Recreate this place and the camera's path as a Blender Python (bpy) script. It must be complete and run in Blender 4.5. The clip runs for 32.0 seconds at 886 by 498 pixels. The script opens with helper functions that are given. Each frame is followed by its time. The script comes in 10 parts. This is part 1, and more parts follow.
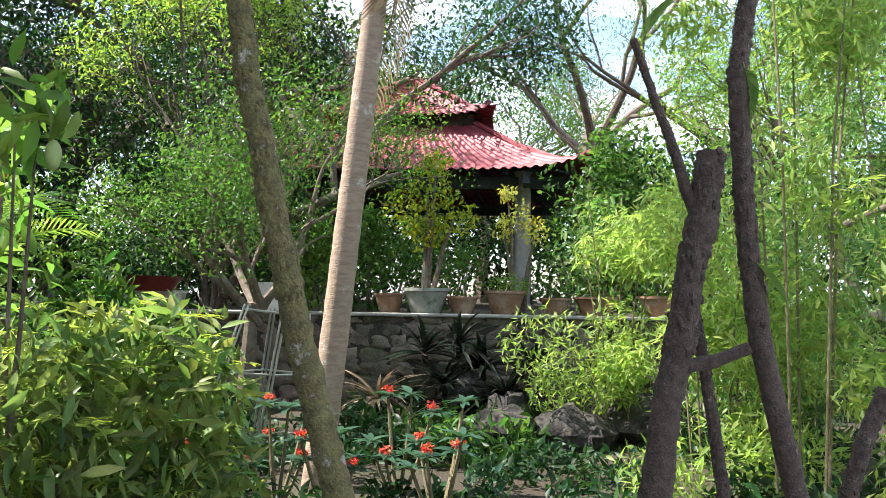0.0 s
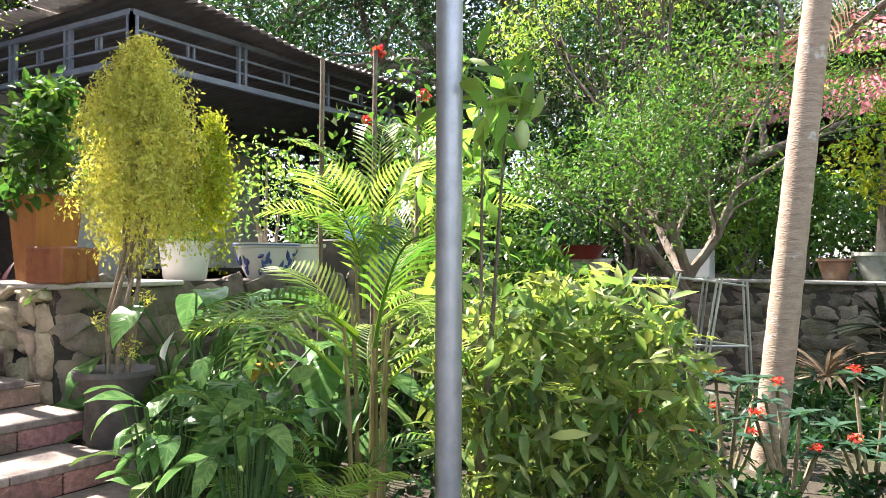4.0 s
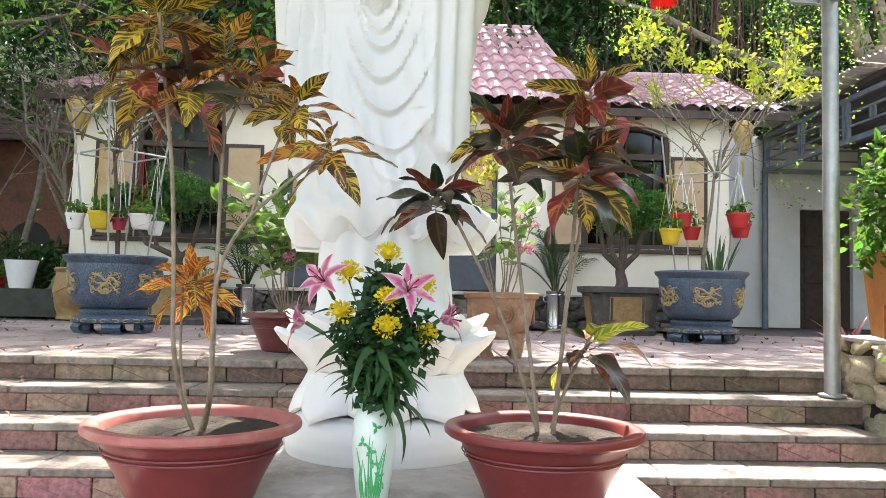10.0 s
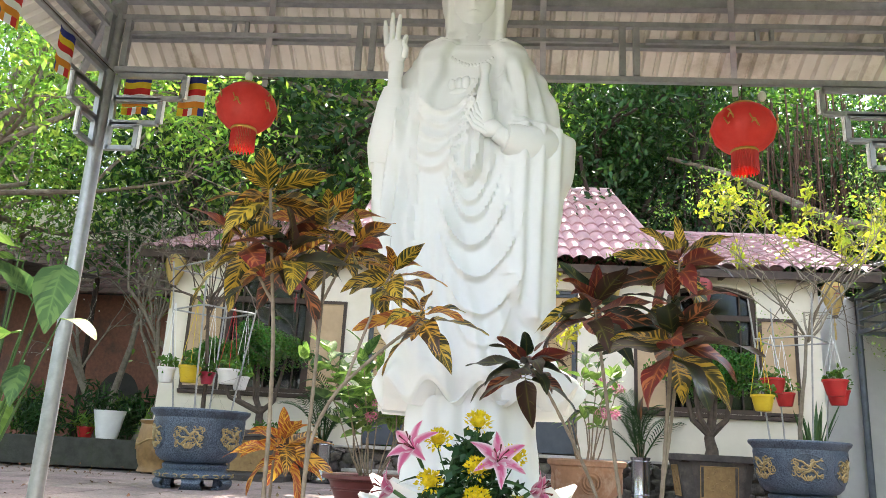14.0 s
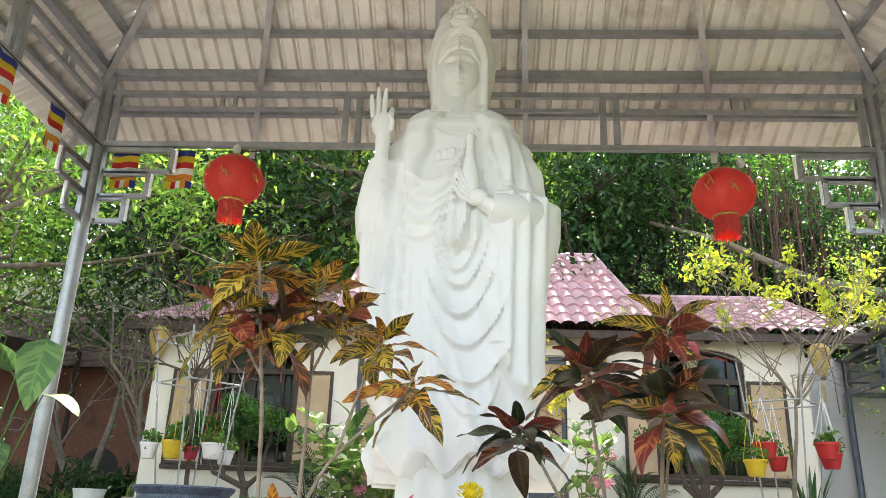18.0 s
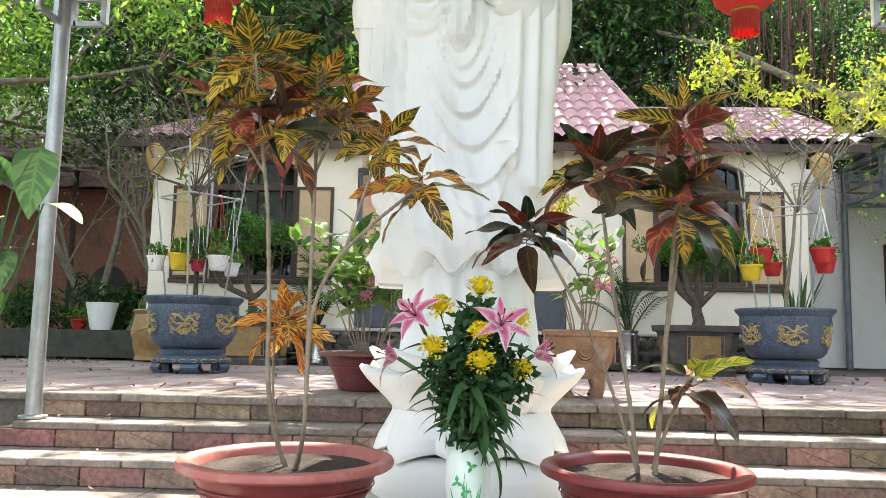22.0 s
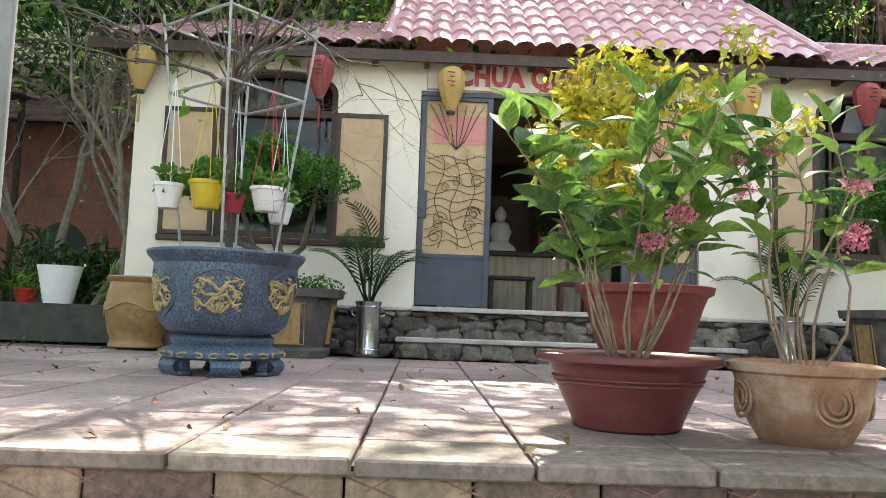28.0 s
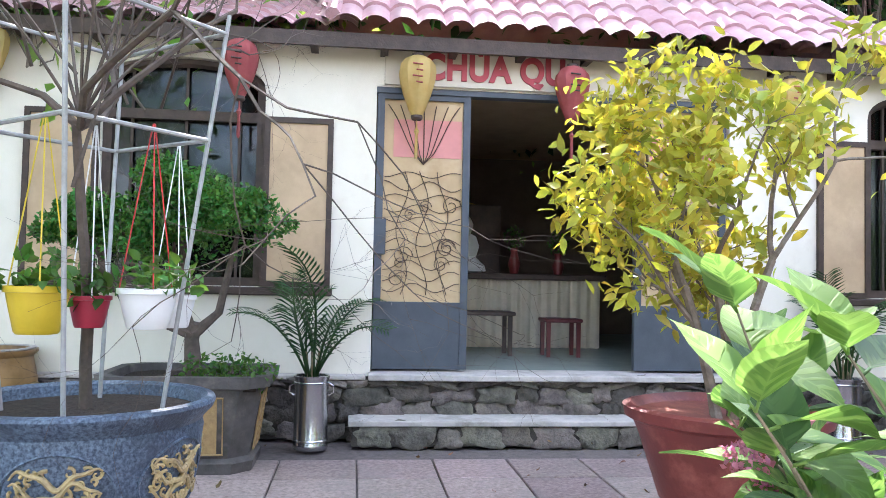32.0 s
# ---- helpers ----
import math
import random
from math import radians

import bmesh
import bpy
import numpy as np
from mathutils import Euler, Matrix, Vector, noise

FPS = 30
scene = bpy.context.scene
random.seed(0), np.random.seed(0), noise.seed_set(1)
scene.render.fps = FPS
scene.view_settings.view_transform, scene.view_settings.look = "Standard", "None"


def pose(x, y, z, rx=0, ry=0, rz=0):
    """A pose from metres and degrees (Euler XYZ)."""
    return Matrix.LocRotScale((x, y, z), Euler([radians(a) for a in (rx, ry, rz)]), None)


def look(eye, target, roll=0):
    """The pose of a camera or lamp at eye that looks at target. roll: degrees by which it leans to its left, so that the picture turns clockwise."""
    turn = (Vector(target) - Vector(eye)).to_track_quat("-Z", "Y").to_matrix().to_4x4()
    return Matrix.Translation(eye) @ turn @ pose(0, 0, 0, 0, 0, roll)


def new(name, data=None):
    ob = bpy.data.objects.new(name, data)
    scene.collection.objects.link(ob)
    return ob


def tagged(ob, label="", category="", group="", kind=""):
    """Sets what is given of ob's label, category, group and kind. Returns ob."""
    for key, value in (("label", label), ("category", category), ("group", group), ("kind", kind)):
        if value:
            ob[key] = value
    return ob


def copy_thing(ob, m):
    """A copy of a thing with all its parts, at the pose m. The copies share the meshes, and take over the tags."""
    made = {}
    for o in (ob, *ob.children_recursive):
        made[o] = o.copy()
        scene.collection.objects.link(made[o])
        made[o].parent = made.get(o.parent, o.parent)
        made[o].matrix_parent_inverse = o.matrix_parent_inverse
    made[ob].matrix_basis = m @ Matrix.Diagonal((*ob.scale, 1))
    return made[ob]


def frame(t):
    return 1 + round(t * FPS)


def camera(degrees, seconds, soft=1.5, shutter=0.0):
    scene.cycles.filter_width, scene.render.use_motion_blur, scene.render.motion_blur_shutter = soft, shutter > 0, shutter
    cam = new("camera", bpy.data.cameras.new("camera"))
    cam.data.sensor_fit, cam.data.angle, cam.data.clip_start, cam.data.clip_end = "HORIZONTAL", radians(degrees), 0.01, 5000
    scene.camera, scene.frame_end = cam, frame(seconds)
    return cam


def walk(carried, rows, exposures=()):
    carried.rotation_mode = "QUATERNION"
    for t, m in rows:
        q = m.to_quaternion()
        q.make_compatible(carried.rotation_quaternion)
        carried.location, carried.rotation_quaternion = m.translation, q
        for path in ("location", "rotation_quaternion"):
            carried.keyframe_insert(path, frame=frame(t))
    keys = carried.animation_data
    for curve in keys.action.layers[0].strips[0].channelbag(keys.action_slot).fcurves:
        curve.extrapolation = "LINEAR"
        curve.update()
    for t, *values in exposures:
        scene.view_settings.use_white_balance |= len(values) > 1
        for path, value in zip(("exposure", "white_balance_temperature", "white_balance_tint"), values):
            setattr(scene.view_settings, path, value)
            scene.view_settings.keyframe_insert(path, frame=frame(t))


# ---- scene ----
cam = camera(59.6, 32.0, soft=0.65)
# seconds, eye, a point looked at, roll
PATH = [
    (0.0, (0.987, 0.120, 1.453), (0.893, 2.115, 1.572), 0.90),
    (0.5, (0.992, 0.114, 1.448), (0.790, 2.101, 1.561), 0.80),
    (1.0, (0.951, 0.129, 1.444), (0.643, 2.103, 1.546), 0.80),
    (1.5, (0.922, 0.136, 1.440), (0.434, 2.074, 1.525), 0.70),
    (2.0, (0.904, 0.135, 1.437), (0.275, 2.032, 1.502), 0.70),
    (2.5, (0.897, 0.132, 1.434), (0.134, 1.981, 1.475), 0.60),
    (4.5, (0.711, 0.187, 1.487), (-0.481, 1.792, 1.531), 0.30),
    (5.0, (0.707, 0.184, 1.497), (-0.664, 1.638, 1.577), 0.30),
    (5.5, (0.713, 0.169, 1.500), (-0.862, 1.396, 1.610), -0.80),
    (6.0, (0.740, 0.158, 1.509), (-0.944, 1.229, 1.637), -1.20),
    (6.5, (0.732, 0.136, 1.512), (-1.059, 1.015, 1.652), -1.00),
    (7.0, (0.745, 0.129, 1.509), (-1.102, 0.884, 1.647), -1.10),
    (7.5, (0.713, 0.117, 1.503), (-1.179, 0.751, 1.626), 0.40),
    (8.0, (0.718, 0.080, 1.500), (-1.207, 0.612, 1.609), 1.00),
    (8.5, (0.711, 0.035, 1.503), (-1.245, 0.440, 1.611), 1.10),
    (9.0, (0.720, -0.014, 1.508), (-1.259, 0.253, 1.613), 1.10),
    (9.5, (0.741, -0.048, 1.515), (-1.251, 0.101, 1.625), 1.10),
    (10.0, (0.764, -0.079, 1.523), (-1.232, -0.007, 1.640), 1.30),
    (10.5, (0.778, -0.113, 1.536), (-1.216, -0.137, 1.680), 1.80),
    (11.0, (0.786, -0.118, 1.545), (-1.200, -0.184, 1.771), 2.00),
    (11.5, (0.776, -0.125, 1.554), (-1.203, -0.199, 1.831), 2.10),
    (12.0, (0.800, -0.122, 1.550), (-1.169, -0.218, 1.887), 2.10),
    (12.5, (0.808, -0.129, 1.555), (-1.151, -0.239, 1.941), 2.20),
    (13.0, (0.816, -0.135, 1.558), (-1.133, -0.263, 1.990), 2.50),
    (13.5, (0.816, -0.138, 1.566), (-1.125, -0.272, 2.030), 2.70),
    (14.0, (0.822, -0.144, 1.565), (-1.109, -0.277, 2.067), 3.00),
    (14.5, (0.831, -0.144, 1.572), (-1.091, -0.269, 2.110), 3.00),
    (15.0, (0.833, -0.149, 1.580), (-1.080, -0.265, 2.154), 3.00),
    (15.5, (0.836, -0.149, 1.589), (-1.066, -0.261, 2.198), 2.70),
    (17.5, (0.844, -0.157, 1.578), (-1.033, -0.256, 2.263), 1.90),
    (18.0, (0.840, -0.157, 1.571), (-1.043, -0.257, 2.239), 1.90),
    (18.5, (0.836, -0.161, 1.565), (-1.058, -0.260, 2.201), 2.00),
    (19.0, (0.828, -0.156, 1.561), (-1.083, -0.257, 2.140), 1.90),
    (19.5, (0.825, -0.153, 1.550), (-1.105, -0.256, 2.066), 1.70),
    (20.0, (0.812, -0.153, 1.535), (-1.135, -0.257, 1.981), 1.50),
    (20.5, (0.800, -0.157, 1.520), (-1.165, -0.261, 1.876), 1.40),
    (21.0, (0.780, -0.166, 1.512), (-1.192, -0.268, 1.826), 1.50),
    (21.5, (0.752, -0.175, 1.510), (-1.227, -0.278, 1.779), 1.30),
    (22.0, (0.714, -0.205, 1.492), (-1.272, -0.290, 1.713), 1.10),
    (22.5, (0.620, -0.246, 1.489), (-1.370, -0.292, 1.679), 0.70),
    (23.0, (0.484, -0.269, 1.475), (-1.507, -0.302, 1.659), 0.50),
    (23.5, (0.254, -0.313, 1.475), (-1.735, -0.395, 1.668), 1.00),
    (24.0, (0.067, -0.460, 1.452), (-1.922, -0.562, 1.632), 1.70),
    (24.5, (-0.169, -0.665, 1.447), (-2.159, -0.758, 1.621), 1.40),
    (25.0, (-0.475, -0.785, 1.426), (-2.466, -0.889, 1.585), 1.30),
    (25.5, (-0.756, -0.958, 1.427), (-2.748, -1.044, 1.577), 1.60),
    (26.0, (-0.967, -1.136, 1.415), (-2.962, -1.200, 1.545), 1.20),
    (26.5, (-1.238, -1.262, 1.403), (-3.234, -1.352, 1.502), 1.50),
    (28.5, (-2.570, -2.025, 1.504), (-4.559, -1.949, 1.695), 2.10),
    (29.0, (-2.856, -2.056, 1.561), (-4.846, -1.996, 1.748), 2.10),
    (29.5, (-3.101, -2.117, 1.694), (-5.090, -2.027, 1.886), 1.50),
    (30.0, (-3.322, -2.134, 1.784), (-5.309, -1.996, 1.956), 1.00),
    (30.5, (-3.511, -2.113, 1.915), (-5.503, -2.000, 2.056), 1.10),
    (31.0, (-3.686, -2.141, 2.027), (-5.680, -2.045, 2.142), 1.30),
    (31.5, (-3.903, -2.173, 2.231), (-5.895, -2.021, 2.331), 1.40),
    (32.0, (-4.164, -2.124, 2.344), (-6.150, -1.900, 2.424), 1.20),
]
walk(cam, [(t, look(eye, target, roll)) for t, eye, target, roll in PATH],
     exposures=((0.0, 1.8, 6500, 14), (2.5, 2.15, 6500, 17), (4.5, 2.45, 6700, 20), (6.0, 2.5, 6600, 17.5), (9.0, 2.82, 7000, 14), (10.0, 2.82, 7000, 14), (18.0, 2.83, 7100, 12.5), (22.0, 2.82, 7100, 12.5), (25.0, 2.85, 7000, 13), (26.0, 2.72, 7000, 13), (29.5, 3.07, 7050, 10.5), (31.0, 3.28, 6550, 13.5), (32.0, 3.32, 6150, 17)))

# ---- light ----
SUN_FROM = Vector((-1.0, 0.07, 1.25)).normalized()
world = bpy.data.worlds.new("world")
scene.world = world
world.use_nodes = True
wn, wl = world.node_tree.nodes, world.node_tree.links
sky = wn.new("ShaderNodeTexSky")
sky.sky_type, sky.sun_disc = "NISHITA", False
sky.sun_elevation = math.asin(SUN_FROM.z)
sky.sun_rotation = math.atan2(SUN_FROM.x, SUN_FROM.y)
sky.air_density, sky.dust_density, sky.ozone_density = 1.0, 1.2, 1.2
back = wn["Background"]
back.inputs["Strength"].default_value = 0.13
# white clouds over the blue
wc = wn.new("ShaderNodeTexCoord")
wm = wn.new("ShaderNodeMapping")
wm.inputs["Scale"].default_value = (1.6, 1.6, 4.2)
cn = wn.new("ShaderNodeTexNoise")
cn.inputs["Scale"].default_value, cn.inputs["Detail"].default_value = 2.6, 7.0
cr = wn.new("ShaderNodeValToRGB")
cr.color_ramp.elements[0].position, cr.color_ramp.elements[1].position = 0.44, 0.62
cm = wn.new("ShaderNodeMixRGB")
cm.inputs[2].default_value = (4.6, 4.9, 5.4, 1)
wl.new(wc.outputs["Generated"], wm.inputs["Vector"])
wl.new(wm.outputs["Vector"], cn.inputs["Vector"])
wl.new(cn.outputs["Fac"], cr.inputs["Fac"])
wl.new(cr.outputs["Color"], cm.inputs["Fac"])
wl.new(sky.outputs["Color"], cm.inputs[1])
wl.new(cm.outputs["Color"], back.inputs["Color"])

sun = new("sun", bpy.data.lights.new("sun", "SUN"))
sun.data.energy, sun.data.angle, sun.data.color = 4.4, radians(0.6), (1.0, 0.95, 0.87)
sun.matrix_world = look(SUN_FROM * 30, (0, 0, 0))

# ---- tools ----
R = random.Random(7)
pi, sin, cos = math.pi, math.sin, math.cos


class Geo:
    """Vertices and faces of one mesh, gathered piece by piece."""

    def __init__(self):
        self.v, self.f, self.uv = [], [], []

    def add(self, verts, faces):
        n = len(self.v)
        self.v += [tuple(p) for p in verts]
        self.f += [tuple(i + n for i in q) for q in faces]
        return self

    def box(self, x0, y0, z0, x1, y1, z1, bev=0.0, m=None):
        if bev <= 0:
            vs = [(x, y, z) for x in (x0, x1) for y in (y0, y1) for z in (z0, z1)]
            fs = [(0, 1, 3, 2), (4, 6, 7, 5), (0, 4, 5, 1), (2, 3, 7, 6), (0, 2, 6, 4), (1, 5, 7, 3)]
        else:
            vs, idx = [], {}
            for a in (0, 1):
                for b in (0, 1):
                    for c in (0, 1):
                        for k in range(3):
                            p = [(x0, x1)[a], (y0, y1)[b], (z0, z1)[c]]
                            for j in range(3):
                                if j != k:
                                    p[j] += bev * (1, -1)[(a, b, c)[j]]
                            idx[a, b, c, k] = len(vs)
                            vs.append(p)
            fs = []
            for k in range(3):
                i, j = (k + 1) % 3, (k + 2) % 3
                for s in (0, 1):
                    q = []
                    for u, w in ((0, 0), (1, 0), (1, 1), (0, 1)):
                        abc = [0, 0, 0]
                        abc[k], abc[i], abc[j] = s, u, w
                        q.append(idx[(*abc, k)])
                    fs.append(q if s else q[::-1])
                for u in (0, 1):
                    for w in (0, 1):
                        lo, hi = [0, 0, 0], [0, 0, 0]
                        lo[i], lo[j], hi[i], hi[j] = u, w, u, w
                        hi[k] = 1
                        q = [idx[(*lo, i)], idx[(*hi, i)], idx[(*hi, j)], idx[(*lo, j)]]
                        fs.append(q if u != w else q[::-1])
            for a in (0, 1):
                for b in (0, 1):
                    for c in (0, 1):
                        q = [idx[a, b, c, k] for k in range(3)]
                        fs.append(q if (a + b + c) % 2 else q[::-1])
        if m is not None:
            vs = [m @ Vector(p) for p in vs]
        return self.add(vs, fs)

    def lathe(self, prof, n=24, at=(0, 0, 0), shape=None, cap=True, m=None):
        """prof: (radius, z) from bottom to top; shape(angle, z) scales the radius."""
        vs, fs = [], []
        for r, z in prof:
            for i in range(n):
                a = 2 * pi * i / n
                k = shape(a, z) if shape else 1.0
                vs.append((at[0] + r * k * cos(a), at[1] + r * k * sin(a), at[2] + z))
        for j in range(len(prof) - 1):
            for i in range(n):
                k = (i + 1) % n
                fs.append((j * n + i, j * n + k, (j + 1) * n + k, (j + 1) * n + i))
        if cap:
            fs.append(tuple(range(n))[::-1])
            fs.append(tuple(range((len(prof) - 1) * n, len(prof) * n)))
        if m is not None:
            vs = [m @ Vector(p) for p in vs]
        return self.add(vs, fs)

    def tube(self, pts, rad, n=8, cap=True):
        pts = [Vector(p) for p in pts]
        if not hasattr(rad, "__len__"):
            rad = [rad] * len(pts)
        vs, fs, side = [], [], None
        for i, p in enumerate(pts):
            d = (pts[min(i + 1, len(pts) - 1)] - pts[max(i - 1, 0)]).normalized()
            if side is None:
                side = d.cross(Vector((0.3, 0.5, 0.81)))
                if side.length < 0.1:
                    side = d.cross(Vector((1, 0, 0)))
            side = (side - d * side.dot(d)).normalized()
            up = d.cross(side)
            for k in range(n):
                a = 2 * pi * k / n
                vs.append(p + (side * cos(a) + up * sin(a)) * rad[i])
        for j in range(len(pts) - 1):
            for i in range(n):
                k = (i + 1) % n
                fs.append((j * n + i, j * n + k, (j + 1) * n + k, (j + 1) * n + i))
        if cap:
            fs.append(tuple(range(n))[::-1])
            fs.append(tuple(range((len(pts) - 1) * n, len(pts) * n)))
        return self.add(vs, fs)

    def bar(self, a, b, w, h=None):
        """A square bar from a to b."""
        a, b, h = Vector(a), Vector(b), h or w
        d = (b - a).normalized()
        s = d.cross(Vector((0, 0, 1)))
        s = s.normalized() if s.length > 1e-3 else Vector((1, 0, 0))
        u = s.cross(d)
        vs = [p + s * (i * w / 2) + u * (j * h / 2) for p in (a, b) for i, j in ((-1, -1), (1, -1), (1, 1), (-1, 1))]
        return self.add(vs, [(3, 2, 1, 0), (4, 5, 6, 7), (0, 1, 5, 4), (1, 2, 6, 5), (2, 3, 7, 6), (3, 0, 4, 7)])

    def grid(self, nu, nv, fn, flip=False):
        vs = [fn(i / nu, j / nv) for j in range(nv + 1) for i in range(nu + 1)]
        w = nu + 1
        fs = [(j * w + i, j * w + i + 1, (j + 1) * w + i + 1, (j + 1) * w + i) for j in range(nv) for i in range(nu)]
        return self.add(vs, [q[::-1] for q in fs] if flip else fs)

    def blob(self, c, r, seed=0, rough=0.18, nu=10, nv=7, block=0):
        """A rounded stone; block makes it squarer."""
        c, vs, fs = Vector(c), [], []
        for j in range(nv + 1):
            for i in range(nu):
                t, a = pi * j / nv, 2 * pi * i / nu
                d = Vector((sin(t) * cos(a), sin(t) * sin(a), cos(t)))
                k = 1 + rough * 2 * noise.noise(d * 1.7 + Vector((seed * 3.1, seed, 0)))
                if block:
                    k *= (abs(d.x) ** block + abs(d.y) ** block + abs(d.z) ** block) ** (-1 / block) * 0.86
                vs.append(c + Vector((d.x * r[0], d.y * r[1], d.z * r[2])) * k)
        for j in range(nv):
            for i in range(nu):
                k = (i + 1) % nu
                fs.append((j * nu + i, (j + 1) * nu + i, (j + 1) * nu + k, j * nu + k))
        return self.add(vs, fs)

    def mesh(self, name, mat=None, sharp=40):
        me = bpy.data.meshes.new(name)
        me.from_pydata(self.v, [], self.f)
        if self.uv:
            lay = me.uv_layers.new(name="UVMap")
            ids = np.empty(len(me.loops), dtype=np.int32)
            me.loops.foreach_get("vertex_index", ids)
            lay.data.foreach_set("uv", np.array(self.uv, dtype=np.float32)[ids].ravel())
        if mat:
            me.materials.append(mat)
        me.polygons.foreach_set("use_smooth", [sharp > 0] * len(me.polygons))
        if 0 < sharp < 180:
            me.set_sharp_from_angle(angle=radians(sharp))
        me.update()
        return me


def part(name, geo, mat, parent=None, label="", sharp=40, m=None):
    """One mesh object, under a thing or a part."""
    me = geo if isinstance(geo, bpy.types.Mesh) else geo.mesh(name, mat, sharp)
    ob = new(name, me)
    if parent is not None:
        ob.parent = parent
    if m is not None:
        ob.matrix_basis = m
    return tagged(ob, label)


def thing(name, at, label, category, group="", kind="", turn=0.0):
    ob = new(name)
    ob.empty_display_size = 0.1
    ob.matrix_basis = pose(at[0], at[1], at[2], 0, 0, turn)
    return tagged(ob, label, category, group, kind)


def whole(name, geo, mat, label, category, group="", kind="", sharp=40, m=None):
    return tagged(part(name, geo, mat, None, "", sharp, m), label, category, group, kind)


def leaf_geo(length, width, n=6, fold=0.25, droop=0.5, wave=0.0, tip=1.0, belly=0.45, stalk=0.0):
    """One leaf along +x, its face up, with uv (across, along)."""
    g = Geo()
    if stalk:
        g.tube([(0, 0, 0), (stalk, 0, 0.0)], width * 0.03, 4)
        g.uv += [(0.5, 0.0)] * 8
    k = len(g.v)
    for i in range(n + 1):
        t = i / n
        w = width / 2 * (sin(pi * t ** (0.5 / belly * 0.72)) ** 0.8 if 0 < t < 1 else 0.0)
        w = max(w, width * 0.02)
        a = droop * t
        x = length * (sin(a) / droop if droop else t) + stalk
        z = -length * ((1 - cos(a)) / droop if droop else 0)
        o = wave * width * sin(t * 9)
        for s in (-1, 0, 1):
            g.v.append((x, s * w, z + abs(s) * w * fold + s * o))
            g.uv.append((0.5 + s * 0.5, t))
    for i in range(n):
        b = k + i * 3
        g.f += [(b, b + 3, b + 4, b + 1), (b + 1, b + 4, b + 5, b + 2)]
    return g


def toward(at, yaw, pitch=0.0, roll=0.0, s=1.0):
    """A pose whose +x points along yaw and up by pitch (degrees)."""
    return pose(*at, 0, 0, yaw) @ pose(0, 0, 0, 0, -pitch, 0) @ pose(0, 0, 0, roll, 0, 0) @ Matrix.Scale(s, 4)


RNG = np.random.default_rng(11)


def leaf_cloud(name, pts, mat, size=(0.06, 0.1), width=0.45, up=0.5, parent=None, label="", out=None, fold=0.2, hang=0.0, shaped=None):
    """Many small leaves at the points, in one mesh; larger ones are pointed ovals with a midrib and a droop."""
    pts = np.asarray(pts, dtype=np.float64)
    n = len(pts)
    ln = RNG.uniform(size[0], size[1], n)[:, None]
    d = RNG.normal(size=(n, 3))
    if out is not None:
        d = d * 0.7 + out
    d[:, 2] -= hang
    d /= np.linalg.norm(d, axis=1)[:, None]
    nr = RNG.normal(size=(n, 3)) * (1 - up)
    nr[:, 2] += up * 1.5
    s = np.cross(d, nr)
    s /= np.linalg.norm(s, axis=1)[:, None] + 1e-9
    u = np.cross(s, d)
    shaped = (size[1] >= 0.085 and n <= 4600 and not name.startswith("crown")) if shaped is None else shaped
    if shaped:
        dr = RNG.uniform(0.05, 0.35, n)[:, None]
        rows = [pts]
        for t, w in ((0.30, 0.44), (0.62, 0.42)):
            m0 = pts + d * ln * t - u * ln * dr * t * t
            h = u * ln * fold * width * 0.8
            rows += [m0 + s * ln * width * w + h, m0, m0 - s * ln * width * w + h]
        rows.append(pts + d * ln * (1 - 0.15 * dr) - u * ln * dr)
        v = np.stack(rows, axis=1).reshape(-1, 3)
        k = np.array([0, 1, 2, 0, 2, 3, 1, 4, 5, 1, 5, 2, 2, 5, 6, 2, 6, 3, 4, 7, 5, 5, 7, 6], dtype=np.int32)
        tri = (np.arange(n, dtype=np.int32)[:, None] * 8 + k[None]).reshape(-1)
    base, tip = pts, pts + d * ln
    mid = pts + d * ln * 0.45
    a = mid + s * ln * width * 0.5 + u * ln * fold * width
    b = mid - s * ln * width * 0.5 + u * ln * fold * width
    if not shaped:
        v = np.stack([base, a, tip, b], axis=1).reshape(-1, 3)
        i = np.arange(n, dtype=np.int32)[:, None] * 4
        tri = np.concatenate([i, i + 1, i + 2, i, i + 2, i + 3], axis=1).reshape(-1)
    me = bpy.data.meshes.new(name)
    me.vertices.add(len(v))
    me.vertices.foreach_set("co", v.astype(np.float32).ravel())
    me.loops.add(len(tri))
    me.loops.foreach_set("vertex_index", tri)
    m = len(tri) // 3
    me.polygons.add(m)
    me.polygons.foreach_set("loop_start", np.arange(m, dtype=np.int32) * 3)
    me.polygons.foreach_set("loop_total", np.full(m, 3, dtype=np.int32))
    me.materials.append(mat)
    me.update(calc_edges=True)
    me.validate()
    return part(name, me, mat, parent, label)


def in_clumps(centres, radii, count, shell=0.35):
    """Points scattered in clumps, denser towards their outside."""
    c, r = np.asarray(centres, float), np.asarray(radii, float)
    if r.ndim == 1:
        r = np.repeat(r[:, None], 3, axis=1)
    k = RNG.integers(0, len(c), count)
    d = RNG.normal(size=(count, 3))
    d /= np.linalg.norm(d, axis=1)[:, None]
    q = RNG.uniform(shell ** 3, 1, count)[:, None] ** (1 / 3)
    return c[k] + d * q * r[k]

